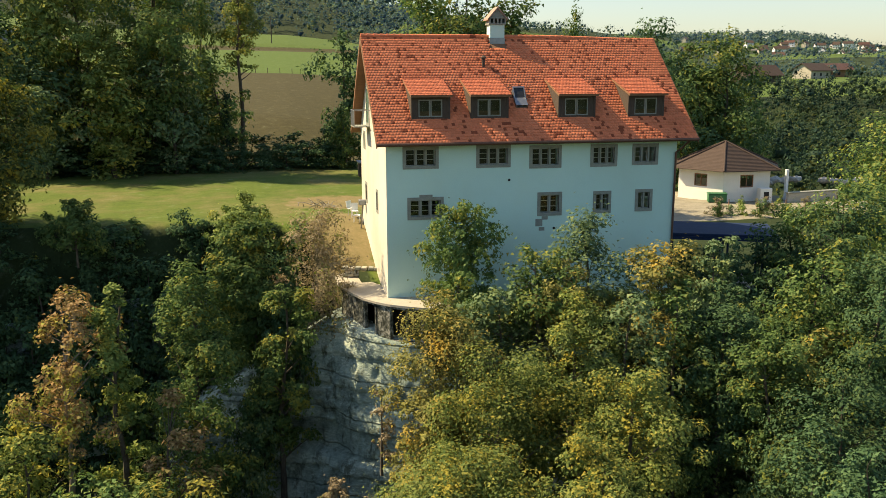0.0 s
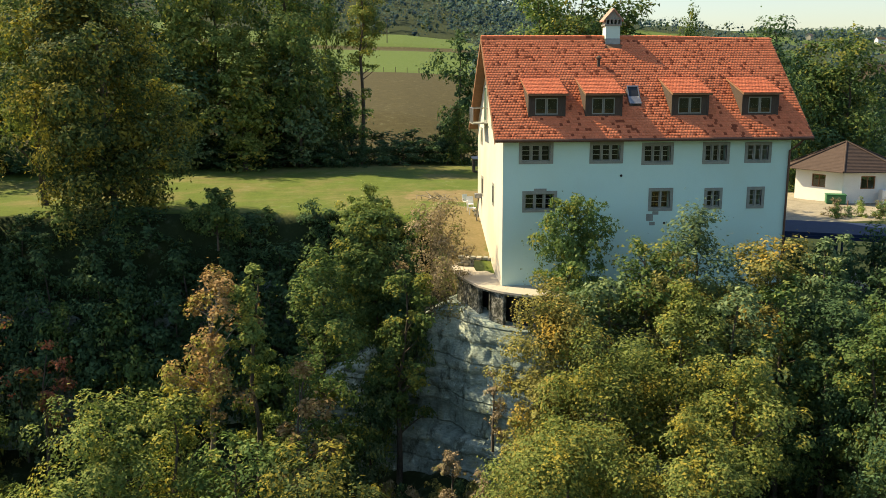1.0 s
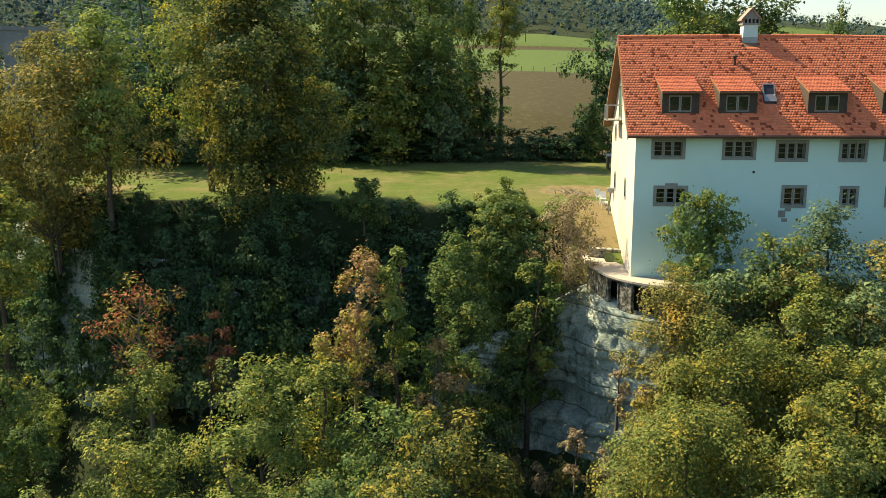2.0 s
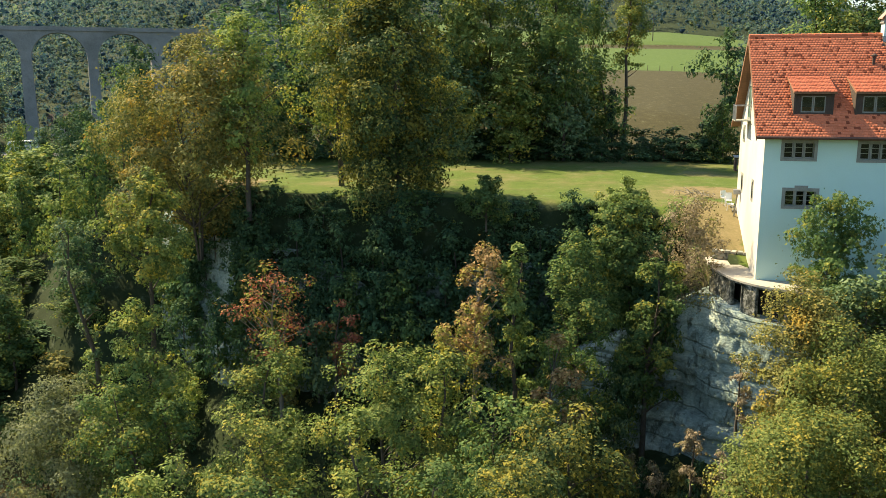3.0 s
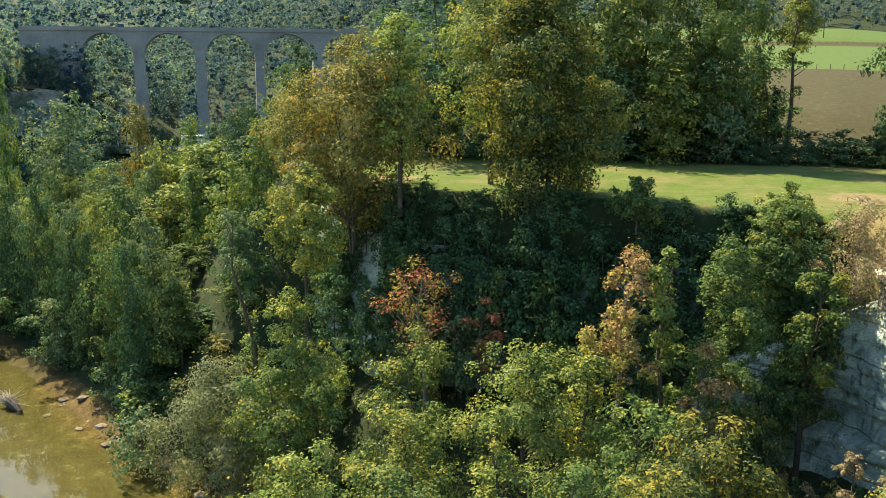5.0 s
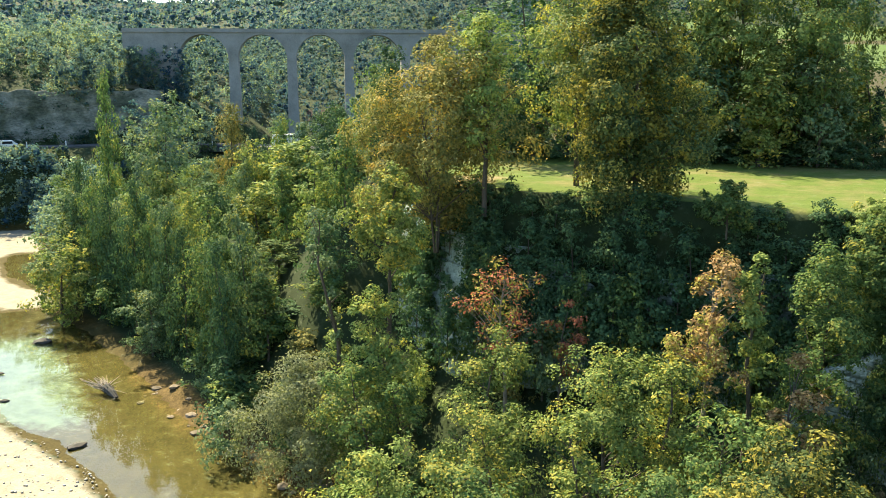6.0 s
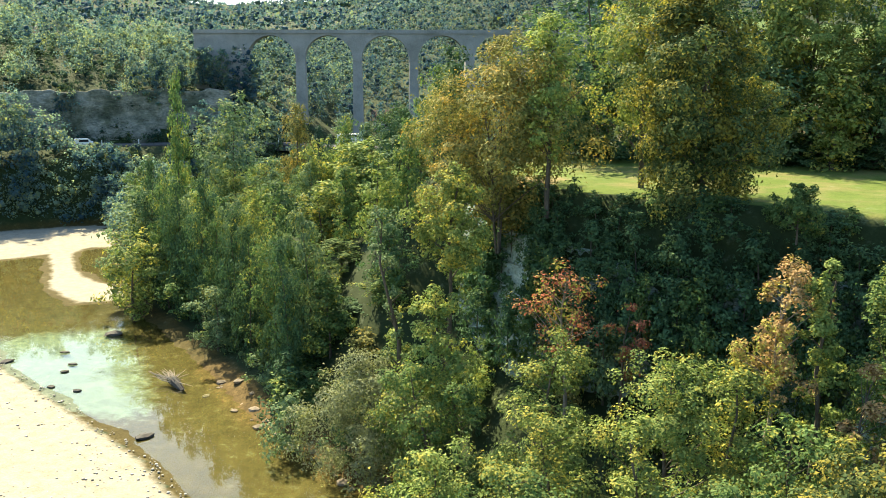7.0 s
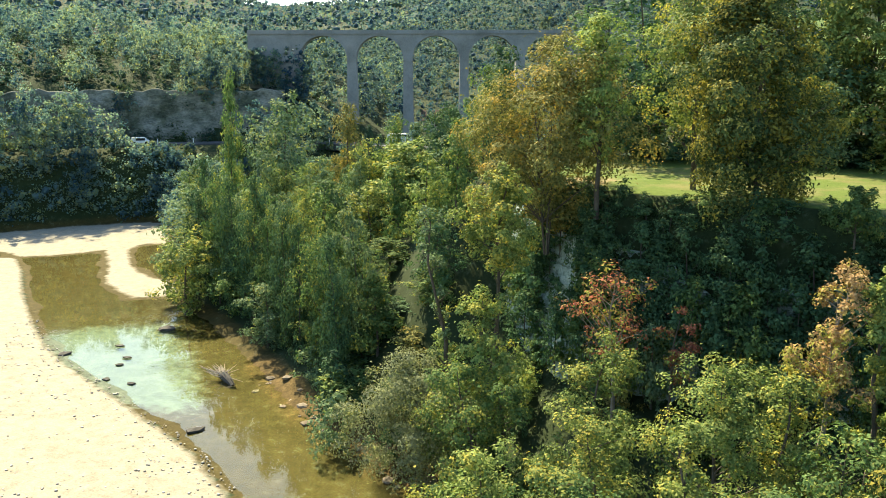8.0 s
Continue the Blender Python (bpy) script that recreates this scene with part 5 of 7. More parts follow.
for k in range(-1, 8):
    c = k * pitch
    bm = bmesh.new()
    vs = box(bm, c - PIER / 2 - 0.4, c + PIER / 2 + 0.4, -WIDE / 2 - 0.5, WIDE / 2 + 0.5, -14, SPRING)
    for v in vs:
        if v.co.z > 10:
            v.co.x = c + (PIER / 2 if v.co.x > c else -PIER / 2)
            v.co.y = WIDE / 2 if v.co.y > 0 else -WIDE / 2
    bmesh.ops.transform(bm, matrix=vm, verts=bm.verts)
    pier = part("pier", bm, VIADUCT_STONE, viaduct)
    bm = bmesh.new()
    box(bm, c - PIER / 2 - 0.12, c + PIER / 2 + 0.12, -WIDE / 2 - 0.12, WIDE / 2 + 0.12, SPRING - 0.3, SPRING - 0.02, vm)
    part("impost", bm, VIADUCT_STONE, pier)
    bm = bmesh.new()
    arc = [(c + pitch / 2 - rad * math.cos(a), SPRING + rad * math.sin(a)) for a in [math.pi * i / 20 for i in range(21)]]
    top_z = VTOP - 0.95
    loops = []
    for y in (-WIDE / 2, WIDE / 2):
        lo = [bm.verts.new((x, y, z)) for x, z in [(c, SPRING)] + arc + [(c + pitch, SPRING)]]
        hi = [bm.verts.new((x, y, top_z)) for x, z in [(c, SPRING)] + arc + [(c + pitch, SPRING)]]
        for i in range(len(lo) - 1):
            f = (lo[i], lo[i + 1], hi[i + 1], hi[i])
            bm.faces.new(f if y < 0 else f[::-1])
        loops.append(lo)
    for i in range(len(loops[0]) - 1):
        bm.faces.new((loops[0][i + 1], loops[0][i], loops[1][i], loops[1][i + 1]))
    bmesh.ops.transform(bm, matrix=vm, verts=bm.verts)
    sp = part("arch", bm, VIADUCT_STONE, viaduct)
    bm = bmesh.new()
    g, cx = 1.09, c + pitch / 2
    rows_ = [[bm.verts.new((cx + (x - cx) * s, y, SPRING + (z - SPRING) * s)) for x, z in arc] for s, y in ((1.0, -WIDE / 2 - 0.08), (g, -WIDE / 2 - 0.08), (g, -WIDE / 2 + 0.05), (1.0, -WIDE / 2 + 0.05))]
    for a, b in zip(rows_, rows_[1:] + rows_[:1]):
        for i in range(20):
            bm.faces.new((a[i], a[i + 1], b[i + 1], b[i]))
    bmesh.ops.transform(bm, matrix=vm, verts=bm.verts)
    part("arch_ring", bm, VIADUCT_STONE, sp)
for name_, y0, y1, z0, z1 in (("deck", -WIDE / 2 - 0.3, WIDE / 2 + 0.3, VTOP - 0.95, VTOP - 0.7), ("parapet", -WIDE / 2 - 0.2, -WIDE / 2 + 0.1, VTOP - 0.7, VTOP), ("parapet", WIDE / 2 - 0.1, WIDE / 2 + 0.2, VTOP - 0.7, VTOP)):
    bm = bmesh.new()
    box(bm, -pitch - 12, 8 * pitch + 10, y0, y1, z0, z1, vm)
    part(name_, bm, VIADUCT_STONE, viaduct)
bm = bmesh.new()
box(bm, -pitch - 12, -pitch, -WIDE / 2, WIDE / 2, -4, VTOP - 0.95, vm)
part("abutment", bm, VIADUCT_STONE, viaduct)


# ---- planting ----
rng = np.random.default_rng(21)
tree(3.2, -2.9, 5.6, 2.25, 'green', 'young willow standing before the white wall', shape='oval', leaves=17000, leaf=0.13, clumps=150, seed=78, bare=0.0, zbase=-3.0, droop=0.8, lean=0.01, limbs=14)
tree(9.3, -5.9, 5.6, 3.96, 'grey_green', 'bushy tree in front of the house wall', leaves=14000, leaf=0.15, clumps=90, seed=8, bare=0.02, zbase=-7.0)
tree(11.2, -7.7, 4.5, 3.30, 'rust', 'olive-brown bushy tree below the house', leaves=9000, leaf=0.15, clumps=80, seed=9, bare=0.02, zbase=-7.0)
tree(6.1, -6.3, 4.3, 3.12, 'green', 'green bushy tree below the house', leaves=8000, leaf=0.15, clumps=80, seed=10, bare=0.02, zbase=-7.0)
tree(15.8, -6.2, 4.2, 1.88, 'grey_green', 'green tree beside the carport', leaves=6500, leaf=0.16, clumps=80, seed=201, bare=0.03, limbs=14, group='wood beside the house')
tree(24.1, -4.0, 5.7, 4.08, 'dark', 'dark green tree on the slope beside the house', leaves=6500, leaf=0.16, clumps=80, seed=202, bare=0.03, limbs=14, group='wood beside the house')
tree(31.2, 2.1, 9.0, 5.0, 'green', 'tall olive-green tree above the yard', leaves=14000, leaf=0.16, clumps=80, seed=203, bare=0.03, limbs=14, group='wood beside the house')
tree(19.5, -8.0, 3.4, 3.26, 'green', 'green tree on the wooded slope', leaves=6500, leaf=0.16, clumps=80, seed=204, bare=0.03, limbs=14, group='wood beside the house')
tree(20.5, -11.3, 4.2, 3.12, 'dark', 'dark green tree on the wooded slope', leaves=12500, leaf=0.115, clumps=80, seed=205, bare=0.03, limbs=14, group='wood beside the house')
tree(15.1, -12.2, 1.4, 3.38, 'green', 'green tree on the wooded slope', leaves=12500, leaf=0.115, clumps=80, seed=206, bare=0.03, limbs=14, group='wood beside the house')
tree(15.5, -16.2, 0.7, 3.38, 'dark', 'dark green tree on the wooded slope', leaves=12500, leaf=0.115, clumps=80, seed=207, bare=0.03, limbs=14, group='wood beside the house')
tree(13.1, -17.8, -0.8, 2.6, 'dark', 'dark green tree on the wooded slope', leaves=12500, leaf=0.115, clumps=80, seed=209, bare=0.03, limbs=14, group='wood beside the house')
tree(13.3, -21.5, -0.3, 2.60, 'dark', 'dark green tree on the wooded slope', leaves=12500, leaf=0.115, clumps=80, seed=211, bare=0.03, limbs=14, group='wood beside the house')
tree(-16.3, -2.9, 2.3, 2.53, 'orange', 'slender tree with brown-orange autumn leaves', leaves=5200, leaf=0.15, clumps=60, seed=21, bare=0.55, bark=BARK_PALE, limbs=30)
tree(-13.7, -1.6, 3.0, 1.9, 'lime', 'slender bright green tree on the slope', shape='column', leaves=8000, leaf=0.16, clumps=70, seed=22, bare=0.3, limbs=24)
tree(-30.6, 2.6, -0.2, 3.23, 'red', 'sparse tree with red autumn leaves', leaves=1700, leaf=0.16, clumps=60, seed=23, bare=0.55, bark=BARK_PALE, limbs=26)
tree(-26.9, 3.0, -3.0, 1.63, 'red', 'small sparse red-leaved tree', leaves=900, leaf=0.17, clumps=30, seed=24, bare=0.5, limbs=12)
tree(-9.9, -1.6, 2.5, 3.1, 'green', 'round bushy green tree at the cliff top', leaves=15000, leaf=0.15, clumps=110, seed=25, bare=0.2)
tree(-7.0, 3.4, 4.0, 2.5, 'green', 'dense green tree above the cliff beside the terrace', leaves=12000, leaf=0.16, clumps=90, seed=26, bare=0.1, zbase=-5.5, inner=0.3)
tree(-5.2, 2.6, 0.6, 1.7, 'dark', 'dark green bush over the edge of the rock', shape='dome', leaves=7000, leaf=0.15, clumps=70, seed=126, bare=0.02, zbase=-4.5, inner=0.3, name='shrub')
tree(-5.9, 0.5, 1.8, 2.06, 'green', 'green bushy tree by the terrace', leaves=8000, leaf=0.15, clumps=70, seed=26, bare=0.3)
tree(-3.6, 3.3, 4.6, 2.73, 'dry', 'dry yellow-brown shrub by the terrace', shape='dome', leaves=8000, leaf=0.11, clumps=70, seed=27, bare=0.05, zbase=-2.4, stems=4, thick=0.4)
tree(-7.4, 9.5, 4.6, 2.83, 'lime', 'light green shrub at the lawn edge', shape='dome', leaves=6000, leaf=0.14, clumps=60, seed=28, bare=0.1, zbase=1.0)
tree(-17.1, 8.7, 4.9, 1.82, 'green', 'green shrub at the lawn edge', shape='dome', leaves=4500, leaf=0.14, clumps=50, seed=29, bare=0.1, zbase=1.2)
tree(-29.6, -3.6, -3.8, 3.54, 'lime', 'yellow-green young tree on the slope', leaves=10156, leaf=0.145, clumps=70, seed=30, bare=0.03)
tree(-20.3, -6.4, -2.6, 4.19, 'lime', 'yellow-green bushy tree on the slope', leaves=14062, leaf=0.145, clumps=90, seed=31, bare=0.03)
tree(-17.2, -6.6, -2.9, 3.07, 'maple', 'yellow-green bushy tree on the slope', leaves=12500, leaf=0.145, clumps=80, seed=32, bare=0.03)
tree(-18.6, -16.4, -3.4, 2.78, 'maple', 'young tree with yellowing leaves', shape='column', leaves=11250, leaf=0.15, clumps=80, seed=33, bare=0.03)
tree(-24.6, -12.3, -4.7, 3.82, 'maple', 'olive-yellow bushy tree on the slope', leaves=11250, leaf=0.15, clumps=90, seed=34, bare=0.03)
tree(-15.4, -18.6, -4.0, 3.91, 'green', 'green bush on the slope', shape='dome', leaves=15000, leaf=0.13, clumps=100, seed=35, bare=0.03)
tree(-13.8, -9.0, -4.2, 3.82, 'green', 'green bushy tree on the slope', leaves=11250, leaf=0.16, clumps=90, seed=36, bare=0.03)
tree(-11.1, -5.7, -2.6, 1.82, 'orange', 'brownish half-bare tree on the slope', leaves=2200, leaf=0.16, clumps=36, seed=37, bare=0.3, limbs=30)
tree(-9.2, -10.6, -4.0, 4.01, 'linden', 'green bushy tree on the slope', leaves=11875, leaf=0.16, clumps=90, seed=38, bare=0.03)
tree(-11.2, -15.7, -4.3, 3.82, 'linden', 'green bushy tree low on the slope', leaves=12500, leaf=0.15, clumps=90, seed=39, bare=0.03)
tree(-22.9, -18.1, -5.3, 3.93, 'green', 'green bushy tree low on the slope', leaves=12500, leaf=0.15, clumps=90, seed=40, bare=0.03)
tree(-31.3, -13.7, -7.9, 3.61, 'lime', 'yellow-green bush low on the slope', leaves=10000, leaf=0.16, clumps=80, seed=41, bare=0.03)
tree(-38.3, 0.9, -3.2, 3.03, 'lime', 'yellow-green tree before the rock', leaves=7000, leaf=0.18, clumps=70, seed=42, bare=0.3)
tree(-39.0, -2.0, -7.8, 4.48, 'green', 'green tree near the river', leaves=10000, leaf=0.18, clumps=80, seed=43, bare=0.03)
tree(-45.7, -0.6, -9.2, 5.31, 'willow', 'silvery grey willow bush at the river bank', shape='dome', leaves=24000, leaf=0.15, clumps=120, seed=44, bare=0.0, droop=0.4, thick=0.5, stems=3)
tree(-45.1, 3.6, 2.6, 2.00, 'grey_green', 'half-bare ivy-clad poplar near the river', shape='column', leaves=3200, leaf=0.16, clumps=60, seed=45, bare=0.05, limbs=34)
tree(-67.0, 14.1, -16.7, 5.99, 'grey_green', 'grey-green bush on the river bank', shape='dome', leaves=7500, leaf=0.2, clumps=70, seed=46, bare=0.03)
tree(-24.7, 13.1, 19.4, 6.23, 'linden', 'big broad tree with yellowing leaves at the lawn edge', leaves=46000, leaf=0.2, clumps=130, seed=51, bare=0.01, limbs=50, inner=0.14)
tree(-30.9, 17.5, 21.5, 4.61, 'maple', 'tall light tree with yellow leaves', leaves=14000, leaf=0.2, clumps=110, seed=52, bare=0.25, limbs=40)
tree(-41.0, 11.6, 15.3, 6.9, 'rust', 'rust-yellow broad tree at the cliff edge', leaves=42000, leaf=0.19, clumps=130, seed=53, zbase=-2.5, bare=0.12, limbs=50, stems=3, thick=0.7)
tree(-36.3, 11.0, 16.8, 3.90, 'lime', 'open-branched light green tree', leaves=6000, leaf=0.2, clumps=60, seed=54, bare=0.3, limbs=34, zbase=1.0)
tree(-40.5, 3.0, 5.3, 3.19, 'maple', 'yellow-green tree at the cliff edge', leaves=9000, leaf=0.19, clumps=80, seed=55, bare=0.46, zbase=-9)
filler(-25.6, 41.0, 22.5, 4.6, 'maple', 'tall yellowing tree behind the lawn', rng, 'trees behind the lawn')
tree(-16.2, 42.6, 25.5, 5.6, 'green', 'tall green tree behind the lawn', shape='oval', leaves=24000, leaf=0.24, clumps=150, seed=261, bare=0.12, limbs=40, group='trees behind the lawn')
tree(-22.6, 43.4, 25.0, 4.4, 'lime', 'tall tree with a yellowing top behind the lawn', shape='oval', leaves=17000, leaf=0.23, clumps=130, seed=262, bare=0.3, limbs=40, group='trees behind the lawn')
tree(-19.4, 38.2, 15.6, 2.3, 'lime', 'slender pale olive tree behind the lawn', shape='column', leaves=9000, leaf=0.18, clumps=90, seed=263, bare=0.18, limbs=24, group='trees behind the lawn')
filler(-42.9, 37.5, 21.2, 7.91, 'dark', 'tall dark green tree behind the lawn', rng, 'trees behind the lawn')
filler(-28.9, 43.0, 23.0, 7.15, 'dark', 'tall dark tree behind the lawn', rng, 'trees behind the lawn')
filler(-12.1, 47.3, 21.1, 2.31, 'tall', 'slender tree behind the lawn', rng, 'trees behind the lawn')
tree(-8.1, 46.5, 22.5, 2.6, 'maple', 'slender ivy-clad tree with thin crown', leaves=7500, leaf=0.17, clumps=70, seed=60, bare=0.5, limbs=24)
filler(-9.4, 44.4, 10.6, 1.22, 'conifer', 'small dark conifer behind the lawn', rng, 'trees behind the lawn')
filler(-4.4, 43.4, 5.5, 2.85, 'bush_dark', 'dark shrub at the back of the lawn', rng, 'shrubs behind the lawn')
filler(-8.3, 43.5, 4.8, 2.54, 'bush_dark', 'dark shrub at the back of the lawn', rng, 'shrubs behind the lawn')
filler(-13.3, 42.3, 4.8, 2.82, 'bush_dark', 'dark shrub at the back of the lawn', rng, 'shrubs behind the lawn')
filler(-19.0, 41.7, 4.7, 2.82, 'bush_dark', 'dark shrub at the back of the lawn', rng, 'shrubs behind the lawn')
filler(-24.9, 40.8, 4.3, 2.82, 'bush_dark', 'dark shrub at the back of the lawn', rng, 'shrubs behind the lawn')
filler(-0.3, 43.2, 6.7, 2.22, 'bush_dark', 'dark shrub at the back of the lawn', rng, 'shrubs behind the lawn')
filler(2.2, 45.0, 16.6, 3.56, 'dark', 'dark green tree behind the lawn', rng, 'trees behind the lawn')
filler(1.9, 41.0, 9.0, 1.86, 'green', 'olive-green tree behind the lawn', rng, 'trees behind the lawn')
filler(8.2, 34.4, 20.4, 4.98, 'green', 'big tree behind the house', rng, 'trees behind the house')
filler(14.2, 35.1, 21.6, 5.38, 'green', 'big tree behind the house', rng, 'trees behind the house')
filler(10.4, 31.9, 17.3, 4.05, 'maple', 'yellowing tree behind the house', rng, 'trees behind the house')
filler(31.0, 57.0, 20.1, 2.60, 'tall', 'slender tree behind the house', rng, 'trees behind the house')
filler(38.1, 47.5, 18.5, 4.56, 'dark', 'dark green tree behind the house', rng, 'trees behind the house')
filler(44.4, 53.3, 14.1, 7.18, 'dark', 'dark green tree beside the house', rng, 'trees behind the house')
filler(48.4, 51.2, 17.5, 5.67, 'green', 'tall tree beside the house', rng, 'trees behind the house')
filler(45.7, 50.4, 16.2, 5.56, 'green', 'olive tree beside the house', rng, 'trees behind the house')
filler(56.9, 65.3, 12.8, 6.37, 'dark', 'tall dark green tree in the valley', rng, 'trees behind the house')
filler(53.6, 69.5, 14.0, 4.32, 'green', 'green tree beside the house', rng, 'trees behind the house')
tree(4.3, -6.8, 2.6, 2.28, 'grey_green', 'green bushy tree below the house', leaves=6500, leaf=0.16, clumps=80, seed=212, bare=0.03, limbs=14, group='wood beside the house', zbase=-7.0)
tree(7.5, -7.8, 3.3, 2.43, 'rust', 'olive bushy tree below the house', leaves=6500, leaf=0.16, clumps=80, seed=213, bare=0.03, limbs=14, group='wood beside the house', zbase=-7.0)
tree(8.8, -10.5, 3.0, 2.60, 'grey_green', 'green bushy tree below the house', leaves=6500, leaf=0.16, clumps=80, seed=214, bare=0.03, limbs=14, group='wood beside the house', zbase=-8.0)
tree(11.3, -10.6, 3.3, 2.52, 'green', 'green bushy tree below the house', leaves=6500, leaf=0.16, clumps=80, seed=215, bare=0.03, limbs=14, group='wood beside the house', zbase=-8.0)
tree(13.0, -11.6, 2.2, 2.52, 'dark', 'dark bushy tree below the house', leaves=12500, leaf=0.115, clumps=80, seed=216, bare=0.03, limbs=14, group='wood beside the house', zbase=-8.0)
tree(15.6, -7.8, 1.9, 2.34, 'dark', 'dark bushy tree below the house', leaves=6500, leaf=0.16, clumps=80, seed=217, bare=0.03, limbs=14, group='wood beside the house', zbase=-8.0)
tree(23.5, -1.1, 4.8, 2.89, 'green', 'green tree on the wooded slope', leaves=6500, leaf=0.16, clumps=80, seed=218, bare=0.03, limbs=14, group='wood beside the house', zbase=-6)
tree(24.9, -4.6, 6.7, 2.97, 'green', 'green tree on the wooded slope', leaves=6500, leaf=0.16, clumps=80, seed=219, bare=0.03, limbs=14, group='wood beside the house', zbase=-6)
tree(18.8, -5.1, 1.9, 2.56, 'dark', 'dark green tree on the wooded slope', leaves=6500, leaf=0.16, clumps=80, seed=220, bare=0.03, limbs=14, group='wood beside the house', zbase=-8)
filler(-121.3, 47.0, 12.8, 3.54, 'tall', 'tall slender tree of the river wood', rng, 'wood on the river bank')
filler(-115.4, 53.5, 9.3, 6.58, 'grey', 'tall tree of the river wood', rng, 'wood on the river bank')
filler(-111.4, 64.4, 7.2, 4.70, 'rust', 'tall olive tree of the river wood', rng, 'wood on the river bank')
filler(-98.4, 55.8, 4.4, 2.83, 'conifer', 'dark conifer in the river wood', rng, 'wood on the river bank')
filler(-72.8, 35.4, 3.9, 6.19, 'lime', 'round yellow-green tree of the river wood', rng, 'wood on the river bank')
filler(-65.1, 36.0, 2.8, 4.21, 'maple', 'yellowing tree of the river wood', rng, 'wood on the river bank')
filler(-106.5, 27.2, -3.3, 6.37, 'grey', 'pale grey-green tree at the river bend', rng, 'wood on the river bank')
filler(-100.5, 20.2, -7.5, 4.73, 'maple', 'yellowing tree at the river bank', rng, 'wood on the river bank')
filler(-98.0, 31.1, -3.1, 4.94, 'green', 'green tree of the river wood', rng, 'wood on the river bank')
filler(-87.8, 33.0, -1.8, 5.09, 'green', 'green tree of the river wood', rng, 'wood on the river bank')
filler(-79.4, 32.5, -2.3, 4.82, 'dark', 'dark green tree of the river wood', rng, 'wood on the river bank')
filler(-80.9, 21.6, -7.5, 4.52, 'green', 'green tree at the river bank', rng, 'wood on the river bank')
filler(-72.5, 21.4, -7.2, 3.93, 'dark', 'dark green tree at the river bank', rng, 'wood on the river bank')
filler(-66.0, 21.6, -5.9, 3.76, 'green', 'green tree at the river bank', rng, 'wood on the river bank')
filler(-92.2, 22.5, -9.6, 4.15, 'green', 'green tree at the river bank', rng, 'wood on the river bank')
filler(-78.9, 14.9, -11.5, 3.27, 'grey', 'grey-green tree at the river bank', rng, 'wood on the river bank')
filler(-68.2, 13.0, -11.4, 3.26, 'green', 'green tree at the river bank', rng, 'wood on the river bank')
filler(-66.0, 9.6, -14.8, 3.12, 'bush_grey', 'grey-green bush at the water', rng, 'wood on the river bank', name='shrub')
filler(-60.4, 12.0, -9.5, 3.04, 'dark', 'dark green tree at the river bank', rng, 'wood on the river bank')
filler(-54.8, 13.9, -6.8, 2.97, 'green', 'green tree at the river bank', rng, 'wood on the river bank')
filler(-38.2, 42.5, 19.8, 6.61, 'dark', 'tall dark green tree behind the lawn', rng, 'trees behind the lawn')
filler(-19.6, 38.6, 14.0, 4.55, 'maple', 'yellowing tree behind the lawn', rng, 'trees behind the lawn')
filler(-14.2, 40.2, 15.6, 3.99, 'grey', 'grey-green tree behind the lawn', rng, 'trees behind the lawn')
filler(-25.3, 38.7, 13.5, 4.60, 'grey', 'grey-green tree behind the lawn', rng, 'trees behind the lawn')
filler(-48.4, 40.6, 15.0, 5.06, 'dark', 'dark green tree behind the lawn', rng, 'trees behind the lawn')
filler(-42.6, 39.8, 12.4, 4.58, 'green', 'green tree behind the lawn', rng, 'trees behind the lawn')
filler(-33.8, 40.7, 12.4, 4.81, 'dark', 'dark tree behind the lawn', rng, 'trees behind the lawn')
filler(-30.4, 40.6, 5.2, 3.49, 'bush_dark', 'dark shrub at the back of the lawn', rng, 'shrubs behind the lawn')
filler(-16.1, 41.0, 5.7, 3.41, 'bush_dark', 'dark shrub at the back of the lawn', rng, 'shrubs behind the lawn')
filler(-21.8, 40.3, 5.3, 3.41, 'bush_dark', 'dark shrub at the back of the lawn', rng, 'shrubs behind the lawn')
tree(-3.5, -7.2, -6.3, 1.03, 'dry', 'dry brown shrub at the foot of the rock', shape='dome', leaves=1800, leaf=0.09, clumps=24, seed=301, bare=0.05, zbase=-9.6, name='shrub')
tree(-2.2, -8.3, -7.0, 1.29, 'dry', 'dry brown shrub at the foot of the rock', shape='dome', leaves=2400, leaf=0.09, clumps=28, seed=302, bare=0.05, zbase=-10.8, name='shrub')
tree(-1.3, -5.9, -2.6, 0.91, 'dry', 'dry brown shrub below the terrace', shape='dome', leaves=1500, leaf=0.09, clumps=24, seed=303, bare=0.05, zbase=-6.6, name='shrub')
tree(-1.1, -9.0, -5.0, 0.99, 'rust', 'olive-brown shrub at the foot of the rock', shape='dome', leaves=2000, leaf=0.1, clumps=28, seed=304, bare=0.05, zbase=-9.6, name='shrub')
filler(-62.3, 10.3, -12.9, 2.90, 'bush_grey', 'grey-green shrub on the river bank', rng, 'shrubs on the river bank', name='shrub')
filler(-63.0, 9.6, -11.8, 3.07, 'bush_dark', 'dark green shrub on the river bank', rng, 'shrubs on the river bank', name='shrub')
filler(-49.0, 0.7, -14.6, 2.18, 'bush_dark', 'dark green shrub on the river bank', rng, 'shrubs on the river bank', name='shrub')
filler(-62.0, 10.6, -13.7, 2.60, 'bush_grey', 'grey-green shrub on the river bank', rng, 'shrubs on the river bank', name='shrub')
filler(-58.2, 13.8, -12.1, 3.18, 'bush_dark', 'dark green shrub on the river bank', rng, 'shrubs on the river bank', name='shrub')
